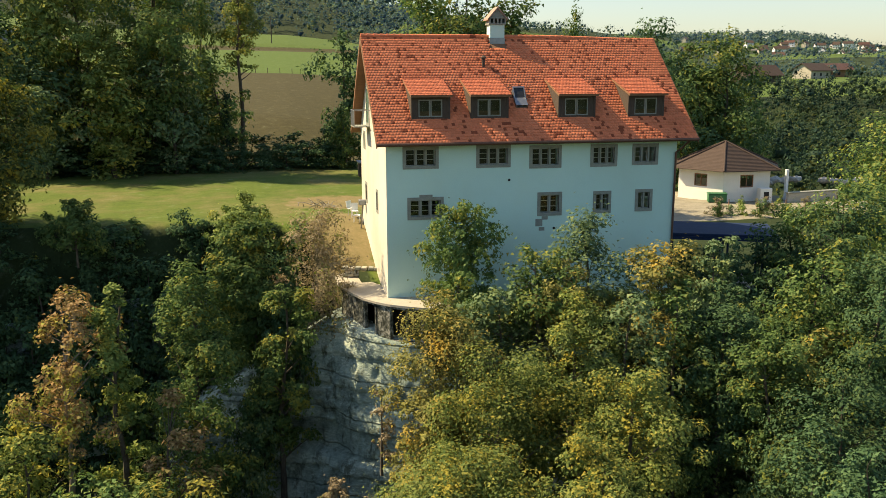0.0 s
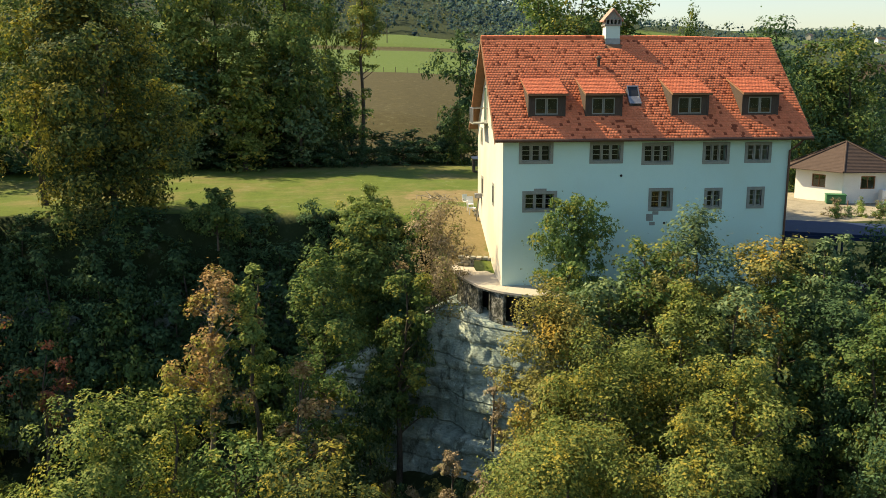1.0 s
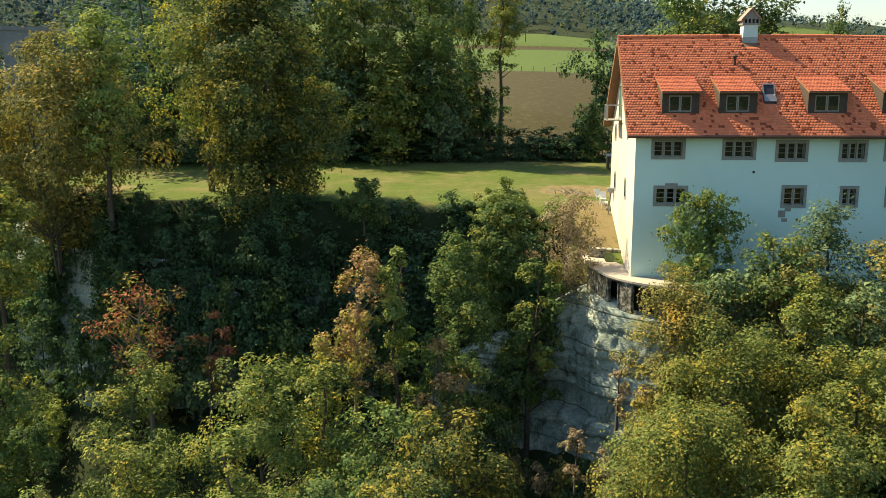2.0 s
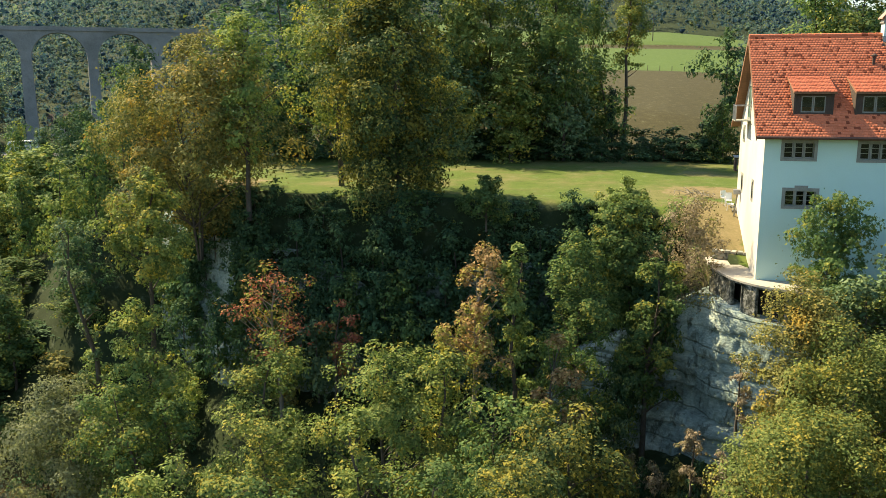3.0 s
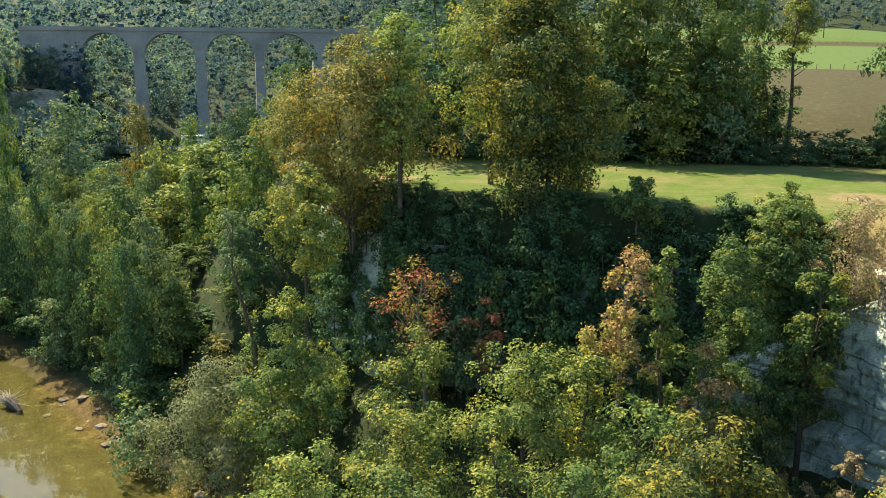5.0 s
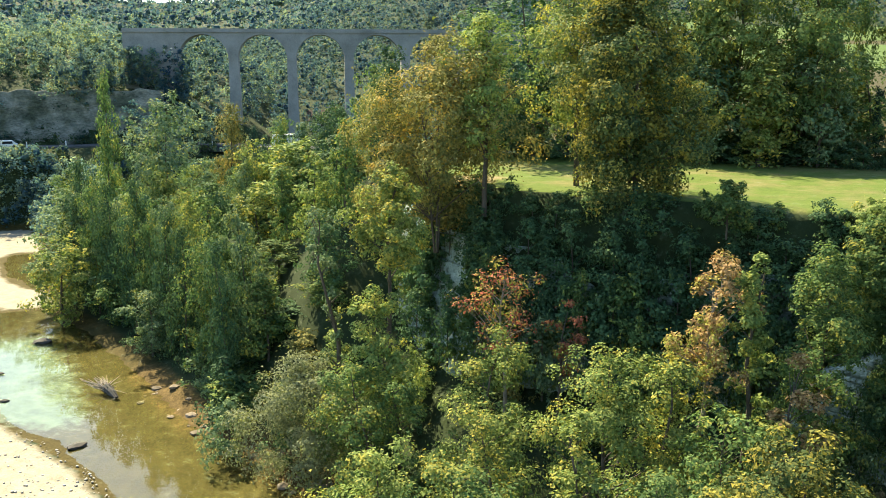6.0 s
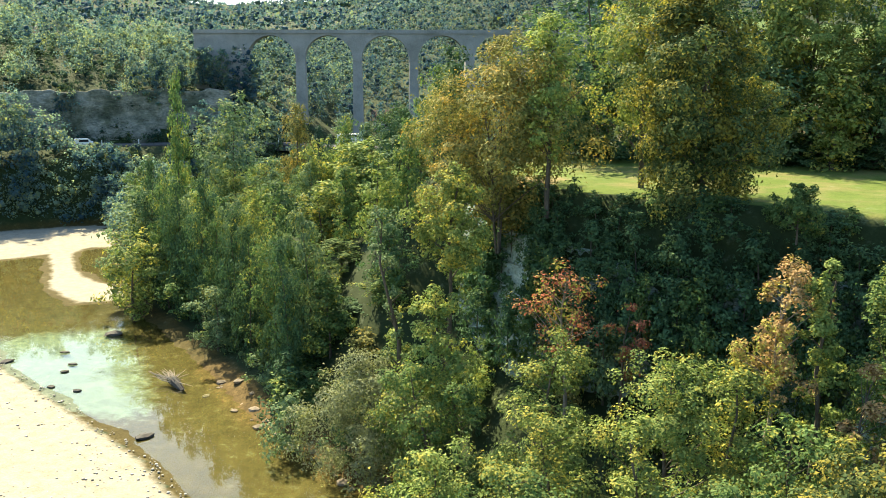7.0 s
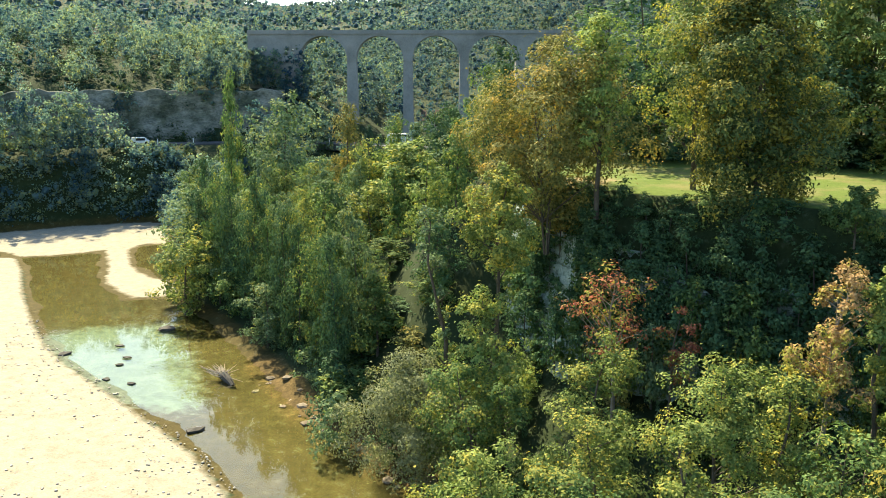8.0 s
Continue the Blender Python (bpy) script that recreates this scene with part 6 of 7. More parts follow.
filler(-59.0, 13.1, -14.0, 2.82, 'bush_dark', 'dark green shrub on the river bank', rng, 'shrubs on the river bank', name='shrub')
filler(-55.0, 0.7, -14.3, 2.74, 'bush_grey', 'grey-green shrub on the river bank', rng, 'shrubs on the river bank', name='shrub')
filler(-58.6, 5.6, -15.1, 2.38, 'bush_dark', 'dark green shrub on the river bank', rng, 'shrubs on the river bank', name='shrub')
filler(-59.5, 4.8, -13.1, 3.02, 'bush_dark', 'dark green shrub on the river bank', rng, 'shrubs on the river bank', name='shrub')
filler(-51.3, 4.0, -13.5, 2.50, 'bush_dark', 'dark green shrub on the river bank', rng, 'shrubs on the river bank', name='shrub')
filler(-61.2, 11.3, -13.6, 2.82, 'bush', 'green shrub on the river bank', rng, 'shrubs on the river bank', name='shrub')
filler(-59.1, 5.1, -14.9, 3.31, 'bush_lime', 'yellow-green shrub on the river bank', rng, 'shrubs on the river bank', name='shrub')
filler(-59.6, 12.6, -13.5, 3.21, 'bush', 'green shrub on the river bank', rng, 'shrubs on the river bank', name='shrub')
filler(-61.3, 11.2, -14.1, 3.18, 'bush_dark', 'dark green shrub on the river bank', rng, 'shrubs on the river bank', name='shrub')
tree(2.1, -9.2, 2.8, 3.20, 'rust', 'broad maple crown turning rust-yellow below the house', leaves=34020, leaf=0.105, clumps=110, seed=3, bare=0.1, limbs=30)
tree(2.1, -12.9, 0.9, 4.65, 'maple', 'broad yellow-green maple on the slope below the house', leaves=56700, leaf=0.105, clumps=170, seed=4, bare=0.05, limbs=40)
tree(6.4, -11.7, 2.8, 2.74, 'maple', 'yellow-green maple on the slope below the house', leaves=30239, leaf=0.105, clumps=110, seed=5, bare=0.08, limbs=30)
tree(7.5, -14.3, 1.5, 2.95, 'maple', 'yellow-green maple on the slope below the house', leaves=30239, leaf=0.105, clumps=110, seed=6, bare=0.08, limbs=30)
tree(0.3, -10.8, -1.4, 2.2, 'rust', 'olive-brown maple leaning over the cliff foot', leaves=11000, leaf=0.15, clumps=90, seed=311, bare=0.08)
tree(0.6, -17.2, -0.9, 4.25, 'maple', 'yellow-green maple with dense low crown', leaves=49140, leaf=0.105, clumps=160, seed=312, bare=0.05)
tree(5.5, -17.3, -0.4, 3.19, 'maple', 'yellow-green maple with dense low crown', leaves=32129, leaf=0.105, clumps=120, seed=313, bare=0.05)
tree(14.4, -13.8, 1.6, 2.3, 'green', 'green tree on the wooded slope', leaves=12500, leaf=0.115, clumps=80, seed=314, bare=0.03, group='wood beside the house')
filler(-31.4, 41.4, 12.4, 4.29, 'dark', 'dark green tree behind the lawn', rng, 'trees behind the lawn')
filler(-28.9, 43.0, 14.9, 4.99, 'green', 'green tree behind the lawn', rng, 'trees behind the lawn')
filler(-26.4, 44.6, 16.0, 4.58, 'green', 'olive-green tree behind the lawn', rng, 'trees behind the lawn')
filler(-23.1, 43.1, 9.0, 3.94, 'dark', 'dark green tree behind the lawn', rng, 'trees behind the lawn')
filler(-20.6, 44.5, 11.6, 4.66, 'green', 'green tree behind the lawn', rng, 'trees behind the lawn')
filler(-18.2, 45.9, 15.6, 4.42, 'dark', 'dark tree behind the lawn', rng, 'trees behind the lawn')
filler(-15.1, 44.1, 10.5, 4.42, 'dark', 'dark green tree behind the lawn', rng, 'trees behind the lawn')
filler(-12.5, 45.3, 10.3, 4.08, 'green', 'green tree behind the lawn', rng, 'trees behind the lawn')
filler(-10.1, 46.4, 14.1, 4.06, 'green', 'olive-green tree behind the lawn', rng, 'trees behind the lawn')
filler(-46.9, 36.9, 5.1, 4.76, 'bush_dark', 'dark shrub at the back of the lawn', rng, 'shrubs behind the lawn', name='shrub')
filler(-43.4, 38.4, 4.9, 4.63, 'bush_dark', 'dark shrub at the back of the lawn', rng, 'shrubs behind the lawn', name='shrub')
filler(-39.7, 39.8, 5.3, 4.60, 'bush_dark', 'dark shrub at the back of the lawn', rng, 'shrubs behind the lawn', name='shrub')
filler(-36.0, 41.1, 5.8, 4.14, 'bush_dark', 'dark shrub at the back of the lawn', rng, 'shrubs behind the lawn', name='shrub')
filler(-32.3, 42.2, 4.7, 4.56, 'bush_dark', 'dark shrub at the back of the lawn', rng, 'shrubs behind the lawn', name='shrub')
filler(-28.5, 43.1, 5.2, 3.95, 'bush_dark', 'dark shrub at the back of the lawn', rng, 'shrubs behind the lawn', name='shrub')
filler(-24.8, 43.9, 5.5, 4.08, 'bush_dark', 'dark shrub at the back of the lawn', rng, 'shrubs behind the lawn', name='shrub')
filler(-21.0, 44.5, 5.5, 4.66, 'bush_dark', 'dark shrub at the back of the lawn', rng, 'shrubs behind the lawn', name='shrub')
filler(-17.3, 44.9, 5.7, 4.73, 'bush_dark', 'dark shrub at the back of the lawn', rng, 'shrubs behind the lawn', name='shrub')
filler(-13.6, 45.3, 4.5, 3.92, 'bush_dark', 'dark shrub at the back of the lawn', rng, 'shrubs behind the lawn', name='shrub')
filler(-6.1, 44.5, 6.0, 3.33, 'bush_dark', 'dark shrub at the back of the lawn', rng, 'shrubs behind the lawn', name='shrub')
filler(-2.6, 44.4, 6.3, 3.27, 'bush_dark', 'dark shrub at the back of the lawn', rng, 'shrubs behind the lawn', name='shrub')
filler(-0.1, 44.2, 5.6, 2.98, 'bush_dark', 'dark shrub at the back of the lawn', rng, 'shrubs behind the lawn', name='shrub')
filler(18.7, 3.1, 1.8, 1.70, 'bush_dark', 'dark shrub before the carport', rng, 'shrubs before the carport', name='shrub')
filler(19.3, 1.6, 1.9, 1.67, 'bush_dark', 'dark shrub before the carport', rng, 'shrubs before the carport', name='shrub')
filler(20.4, 0.4, 2.1, 1.65, 'bush_dark', 'dark shrub before the carport', rng, 'shrubs before the carport', name='shrub')
filler(21.8, 0.1, 2.2, 1.67, 'bush_dark', 'dark shrub before the carport', rng, 'shrubs before the carport', name='shrub')
filler(22.3, -1.4, 2.3, 1.63, 'bush_dark', 'dark shrub before the carport', rng, 'shrubs before the carport', name='shrub')
filler(23.6, -1.1, 2.8, 1.67, 'bush_dark', 'dark shrub before the carport', rng, 'shrubs before the carport', name='shrub')
filler(16.7, 34.4, 20.0, 5.10, 'green', 'big tree behind the house', rng, 'trees behind the house')

for k in range(16):
    f = k / 15
    filler(-4.6 - 4.6 * f + rng.normal() * 0.4, 2.4 - 3.6 * f + rng.normal() * 0.4, -0.6 - 9.0 * f + rng.random(), 1.25 + 0.5 * rng.random(), ("bush_dark", "bush", "bush_dark", "bush_grey")[k % 4], "dark shrub beside the bare rock", rng, "shrubs beside the rock", zbase=-4.6 - 9.0 * f, name="shrub")
for k in range(9):
    f = k / 8
    filler(-7.2 + 6.0 * f + rng.normal() * 0.4, -3.6 - 1.6 * f + rng.normal() * 0.5, -10.6 + 1.9 * f + rng.random() * 0.9, 0.9 + 0.5 * rng.random(), ("bush_dry", "bush_rust", "bush_dark")[k % 3], "dry brownish shrub at the foot of the rock", rng, "shrubs at the foot of the rock", zbase=-13.6, name="shrub")

edge_kinds = (("dark", "dark green"), ("tall", "slender green"), ("green", "green"), ("grey", "grey-green"), ("dark", "dark green"), ("maple", "yellowing"))
for k in range(17):
    f = k / 16
    x, y = -104 + 44 * f + rng.normal() * 0.6, 27.5 - 19.5 * f + 2.6 * (k % 2) + rng.normal() * 0.5
    kd, word = edge_kinds[k % 6]
    filler(x, y, -0.8 - 2.6 * f + rng.normal() * 1.5 - (4 if k % 5 == 3 else 0), 2.2 + 0.9 * rng.random(), kd, word + " tree rising from the water's edge", rng, "trees along the water")

for k in range(18):
    filler(-27 + 1.75 * k + rng.normal() * 0.4, 41.6 + rng.normal() * 0.6, 5.0 + 0.9 * rng.random(), 1.7 + 0.5 * rng.random(), "bush_dark", "dark shrub at the back of the lawn", rng, "shrubs behind the lawn", name="shrub")


# ---- woods ----
def not_field(x, y):
    """Keeps the small stubble field on the far hillside open."""
    a = math.degrees(math.atan2(-(x + 7), y + 50))
    return not (55.5 < a < 63 and 318 < math.hypot(x + 7, y + 50) < 360)


def off_cliff(x, y):
    """Leaves the bare rock under the terrace free, and the steep edge."""
    return not (-9.5 < x < 1.5 and -10 < y < 6)


TALUS = [(-43, 0), (-58, 6), (-56, 20), (-46, 13), (-36, 8.5), (-20, 7.5), (-10, 7), (-6, 2), (-6, -6), (3, -5), (14, -7), (26, -9), (32, -28), (4, -33), (-12, -30), (-22, -25), (-33, -8)]
fill(TALUS, 4.7, ["bush", "bush_lime", "bush_dark", "bush_grey", "bush_rust", "bush"], (2.6, 5.0), (1.6, 2.6), "undergrowth on the slope",
     {"bush": "green shrub of the undergrowth", "bush_lime": "yellow-green shrub of the undergrowth", "bush_dark": "dark green shrub of the undergrowth", "bush_grey": "grey-green shrub of the undergrowth", "bush_rust": "brownish shrub of the undergrowth"}, 5, off_cliff)
r = np.random.default_rng(12)
HEDGE = [(-4.6, 9.0), (-9, 11.2), (-19, 11.7), (-29, 11.2), (-36, 12.7), (-43, 17), (-49, 25)]
seg = np.r_[0, np.cumsum([math.hypot(b[0] - a[0], b[1] - a[1]) for a, b in zip(HEDGE, HEDGE[1:])])]
for s in np.arange(0, seg[-1], 1.9):
    hx, hy = np.interp(s, seg, [p[0] for p in HEDGE]), np.interp(s, seg, [p[1] for p in HEDGE])
    k = ("bush_dark", "bush_dark", "bush", "bush_dark")[int(r.integers(4))]
    filler(hx + r.normal() * 0.4, hy - 0.3 + r.normal() * 0.3, 2.9 + r.random() * 0.9, 1.5 + r.random() * 0.6, k, "dark green shrub of the hedge along the lawn edge", r, "hedge along the cliff edge", zbase=0.2, name="shrub")
    filler(hx + r.normal() * 0.6, hy - 1.9 + r.normal() * 0.4, 0.6 + r.random(), 1.7 + r.random() * 0.6, "bush_dark", "dark shrub hanging over the cliff", r, "hedge along the cliff edge", zbase=-3.4, name="shrub")
    if not (-42.6 < hx < -38.6):
        filler(hx + r.normal() * 0.6, hy - 3.4 + r.normal() * 0.5, -2.4 + r.random() * 1.5, 1.8 + r.random() * 0.7, "bush_dark" if r.random() < 0.7 else "bush", "dark shrub on the cliff ledges", r, "hedge along the cliff edge", zbase=-7.5, name="shrub")
        filler(hx + 0.9 + r.normal() * 0.5, hy - 2.9 + r.normal() * 0.4, -3.6 + r.random() * 1.5, 2.1 + r.random() * 0.6, "bush_dark", "dark ivy-like shrub on the cliff", r, "hedge along the cliff edge", zbase=-8.0, name="shrub")
    if not (-42 < hx < -39) and hx < -7:
        filler(hx + r.normal() * 0.8, hy - 4.8 + r.normal() * 0.6, -6.2 + r.random() * 1.8, 1.9 + r.random() * 0.8, ("bush_dark", "bush", "bush_dark", "bush_grey")[int(r.integers(4))], "dark shrub at the foot of the cliff", r, "hedge along the cliff edge", zbase=-11.5, name="shrub")
BANKWOOD = [(-52, 9), (-61, 8), (-74, 14), (-92, 22), (-104, 27), (-116, 34), (-140, 53), (-158, 66), (-160, 84), (-135, 88), (-108, 78), (-80, 58), (-62, 44), (-54, 30), (-49, 20)]
fill(BANKWOOD, 6.9, ["green", "dark", "grey", "tall", "dark", "tall", "lime", "maple", "dark"], (8.5, 14.5), (2.4, 3.6), "wood on the river bank",
     {"green": "green broadleaf tree of the river wood", "dark": "dark green tree of the river wood", "grey": "grey-green tree of the river wood", "tall": "slender green tree of the river wood", "lime": "light green tree of the river wood", "maple": "yellowing tree of the river wood"}, 7)

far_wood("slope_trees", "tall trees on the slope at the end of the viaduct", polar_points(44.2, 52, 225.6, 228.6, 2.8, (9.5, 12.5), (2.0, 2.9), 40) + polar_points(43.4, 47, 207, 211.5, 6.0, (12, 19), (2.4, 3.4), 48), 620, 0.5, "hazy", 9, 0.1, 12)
# dark scrub colour paints the shaded gaps between the far crowns
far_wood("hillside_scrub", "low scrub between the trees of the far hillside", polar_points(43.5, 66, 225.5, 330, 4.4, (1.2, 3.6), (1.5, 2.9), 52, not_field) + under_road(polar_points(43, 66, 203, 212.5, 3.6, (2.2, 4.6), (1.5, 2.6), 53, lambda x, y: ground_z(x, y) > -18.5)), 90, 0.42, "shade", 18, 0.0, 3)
# across the river, under the road
edge_pts, re_ = [], np.random.default_rng(51)
for (ax, ay), (bx, by) in zip(BANK_RIGHT[9:15], BANK_RIGHT[10:16]):
    ln = math.hypot(bx - ax, by - ay)
    for q in np.arange(0, ln, 2.6):
        for off in (1.5, 4.5, 8.0, 12.0):
            f, o = q / ln, off + re_.normal() * 0.8
            x, y = ax + (bx - ax) * f - (by - ay) / ln * -o, ay + (by - ay) * f + (bx - ax) / ln * -o
            edge_pts.append((x, y, 4.5 + off * 0.45 + 4.5 * re_.random(), 1.9 + 1.8 * re_.random()))
edge_pts = [p for p in edge_pts if not inside(np.array([p[0]]), np.array([p[1]]), BANK_RIGHT + BANK_LEFT[::-1])[0]]
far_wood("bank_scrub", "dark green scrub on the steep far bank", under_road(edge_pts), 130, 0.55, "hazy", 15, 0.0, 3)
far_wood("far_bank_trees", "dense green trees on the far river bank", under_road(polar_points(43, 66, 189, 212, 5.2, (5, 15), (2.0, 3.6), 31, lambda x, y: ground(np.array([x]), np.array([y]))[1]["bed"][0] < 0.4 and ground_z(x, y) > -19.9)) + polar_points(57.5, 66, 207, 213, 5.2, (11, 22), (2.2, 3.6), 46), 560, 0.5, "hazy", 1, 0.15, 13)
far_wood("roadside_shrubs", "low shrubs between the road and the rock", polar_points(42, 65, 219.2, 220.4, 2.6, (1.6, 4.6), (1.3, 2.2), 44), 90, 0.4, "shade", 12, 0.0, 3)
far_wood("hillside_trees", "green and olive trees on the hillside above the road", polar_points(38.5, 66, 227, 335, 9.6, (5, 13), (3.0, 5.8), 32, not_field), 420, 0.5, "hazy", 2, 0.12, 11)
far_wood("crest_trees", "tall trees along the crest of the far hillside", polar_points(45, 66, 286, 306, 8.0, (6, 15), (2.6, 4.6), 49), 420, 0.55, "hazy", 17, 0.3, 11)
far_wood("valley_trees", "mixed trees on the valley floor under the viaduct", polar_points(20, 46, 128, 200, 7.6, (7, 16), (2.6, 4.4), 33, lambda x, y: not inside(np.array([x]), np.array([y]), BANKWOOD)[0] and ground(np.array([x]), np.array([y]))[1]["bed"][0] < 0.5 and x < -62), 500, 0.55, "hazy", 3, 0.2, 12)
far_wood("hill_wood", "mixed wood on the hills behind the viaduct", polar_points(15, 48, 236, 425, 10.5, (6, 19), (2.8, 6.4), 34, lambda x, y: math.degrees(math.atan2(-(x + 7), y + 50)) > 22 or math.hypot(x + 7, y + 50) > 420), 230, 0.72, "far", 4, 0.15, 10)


def wooded(x, y):
    """Open country with hedges on the right-hand side of the valley, woods elsewhere."""
    a = math.degrees(math.atan2(-(x + 7), y + 50))
    return a > -10 or math.sin(x * 0.021 + 1) + math.sin(y * 0.027) + 0.5 * math.sin((x + y) * 0.06) > 0.15


def open_hill(x, y):
    """Keeps the meadow knoll above the fields and the dip behind the hill crest open."""
    a, d = math.degrees(math.atan2(-(x + 7), y + 50)), math.hypot(x + 7, y + 50)
    return not (-10 < a < 22 and d < 425)


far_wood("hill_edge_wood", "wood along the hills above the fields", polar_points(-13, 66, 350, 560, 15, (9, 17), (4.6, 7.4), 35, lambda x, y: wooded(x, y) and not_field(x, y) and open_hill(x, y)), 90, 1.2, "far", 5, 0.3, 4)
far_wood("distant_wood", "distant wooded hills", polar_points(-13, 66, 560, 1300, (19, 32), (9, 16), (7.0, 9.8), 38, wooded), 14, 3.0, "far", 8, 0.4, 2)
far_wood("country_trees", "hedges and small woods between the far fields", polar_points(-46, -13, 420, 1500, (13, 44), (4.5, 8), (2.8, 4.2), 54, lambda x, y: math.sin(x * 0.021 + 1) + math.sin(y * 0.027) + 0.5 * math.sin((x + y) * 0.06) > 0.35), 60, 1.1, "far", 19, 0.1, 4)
# the side valley's shade is carried by its leaf colour
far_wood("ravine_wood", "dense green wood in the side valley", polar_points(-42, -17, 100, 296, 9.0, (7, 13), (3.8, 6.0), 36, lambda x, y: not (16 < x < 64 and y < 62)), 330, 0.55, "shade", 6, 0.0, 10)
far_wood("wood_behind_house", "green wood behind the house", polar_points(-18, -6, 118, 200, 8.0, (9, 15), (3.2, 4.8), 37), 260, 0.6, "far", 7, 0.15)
far_wood("far_hill_wood", "wood on the far hill, leaves tinted bluish for haze", polar_points(-41, -24, 1950, 2500, 34, (10, 15), (13, 18), 41), 24, 5.0, "far", 11, 0.0, 3)
far_wood("far_valley_wood", "wood on the far valley hills, leaves tinted bluish for haze", polar_points(20, 68, 1400, 2600, 44, (14, 22), (18, 27), 45), 14, 8.0, "far", 13, 0.3, 2)


# ---- the yard beside the house ----
def octagon(cx, cy, r, n=6, turn=0):
    return [(cx + r * math.cos(radians(turn + 360 * k / n)), cy + r * math.sin(radians(turn + 360 * k / n))) for k in range(n)]


PX, PY, PZ = 42.0, 39.4, -1.05
pavilion = thing("pavilion", "six-sided white garden pavilion with a brown tiled tent roof", "pavilion")
walls = octagon(PX, PY, 5.2)
for k in range(6):
    a, b = Vector(walls[k]), Vector(walls[(k + 1) % 6])
    d = b - a
    m = Matrix.Translation((a.x, a.y, PZ)) @ Matrix.Rotation(math.atan2(d.y, d.x), 4, "Z")
    bm = bmesh.new()
    pierced(bm, 0, d.length, -0.1, 3.3, [(d.length / 2 - 0.75, d.length / 2 + 0.75, 1.45, 2.75)], -0.02, 0.22, m)
    wl = part("wall", bm, PLASTER_WHITE, pavilion)
    bm = bmesh.new()
    l0, l1 = d.length / 2 - 0.75, d.length / 2 + 0.75
    pierced(bm, l0, l1, 1.45, 2.75, [(l0 + 0.1, l0 + 0.7, 1.55, 2.65), (l1 - 0.7, l1 - 0.1, 1.55, 2.65)], 0.04, 0.12, m)
    part("window_frame", bm, WOOD, wl)
    bm = bmesh.new()
    box(bm, l0 + 0.1, l1 - 0.1, 0.07, 0.08, 1.55, 2.65, m)
    part("pane", bm, GLASS, wl)
eave = octagon(PX, PY, 6.3)
apex = Vector((PX, PY, 4.75))
for k in range(6):
    a, b = Vector((*eave[k], 2.15)), Vector((*eave[(k + 1) % 6], 2.15))
    under = Vector((0, 0, -0.02))
    side = part("roof_side", mesh_from("roof_side", np.array([a + under, b + under, apex + under]), np.array([[0, 1, 2]])), BROWN_TILE, pavilion)
    rows_n = 22
    for r_ in range(rows_n):
        s0, s1 = r_ / rows_n, min((r_ + 1.1) / rows_n, 0.995)
        q = [a.lerp(apex, s0), b.lerp(apex, s0), b.lerp(apex, s1), a.lerp(apex, s1)]
        up = Vector((0, 0, 0.035))
        vs = [q[0] + up, q[1] + up, q[2] + up * 0.3, q[3] + up * 0.3, q[0], q[1]]
        part("tile_course", mesh_from("tile_course", np.array(vs), np.array([(0, 1, 2, 3), (0, 4, 5, 1)])), BROWN_TILE, side)
    bm = bmesh.new()
    tube(bm, [a + Vector((0, 0, 0.08)), apex + Vector((0, 0, 0.08))], 0.09, 6)
    part("hip_tiles", bm, BROWN_TILE, pavilion)
bm = bmesh.new()
prs = [bm.verts.new((x, y, 2.12)) for x, y in eave]
bm.faces.new(prs)
part("soffit", bm, WOOD_DARK, pavilion)
for px_, py_ in ((46.6, 35.0),):
    bm = bmesh.new()
    box(bm, px_ - 0.15, px_ + 0.15, py_ - 0.15, py_ + 0.15, PZ - 0.2, 2.12, bevel=0.02)
    part("post", bm, WHITE_PAINT, pavilion)

garden_wall = thing("garden_wall", "low pale stone wall with a flat coping", "wall")
bm = bmesh.new()
m = Matrix.Translation((45.6, 33.2, PZ)) @ Matrix.Rotation(radians(8), 4, "Z")
box(bm, 0, 6.5, -0.2, 0.2, -0.3, 0.95, m, 0.02)
part("wall_body", bm, PAVING, garden_wall)
bm = bmesh.new()
box(bm, -0.1, 6.6, -0.28, 0.28, 0.95, 1.07, m, 0.02)
part("coping", bm, STONE_TRIM, garden_wall)
bin_ = thing("waste_container", "green metal waste container on the yard", "container")
bm = bmesh.new()
box(bm, -0.9, 0.9, -0.5, 0.5, 0.12, 0.95, pose(38.6, 34.6, PZ, 0, 0, -20), 0.05)
part("bin_body", bm, GREEN_PAINT, bin_)
bm = bmesh.new()
box(bm, -0.95, 0.95, -0.55, 0.55, 0.95, 1.05, pose(38.6, 34.6, PZ, 0, 0, -20), 0.03)
part("lid", bm, GREEN_PAINT, bin_)
tub = thing("oven_block", "white plastered block with a dark opening by the pavilion", "oven")
bm = bmesh.new()
box(bm, -0.6, 0.6, -0.5, 0.5, 0, 1.5, pose(43.4, 33.8, PZ, 0, 0, -10), 0.03)
part("block", bm, PLASTER_WHITE, tub)
bm = bmesh.new()
box(bm, -0.25, 0.25, -0.53, -0.5, 0.35, 1.15, pose(43.4, 33.8, PZ, 0, 0, -10))
part("oven_door", bm, DARK_INSIDE, tub)
# pale boulders in a row behind the yard
rr = np.random.default_rng(77)


def stone_mesh(seed, flat=0.6):
    r_ = np.random.default_rng(seed)
    bm = bmesh.new()
    bmesh.ops.create_icosphere(bm, subdivisions=1, radius=1.0)
    for v in bm.verts:
        v.co *= 0.78 + 0.42 * r_.random()
        v.co.z *= flat
    me = bpy.data.meshes.new("stone")
    bm.to_mesh(me)
    bm.free()
    return me


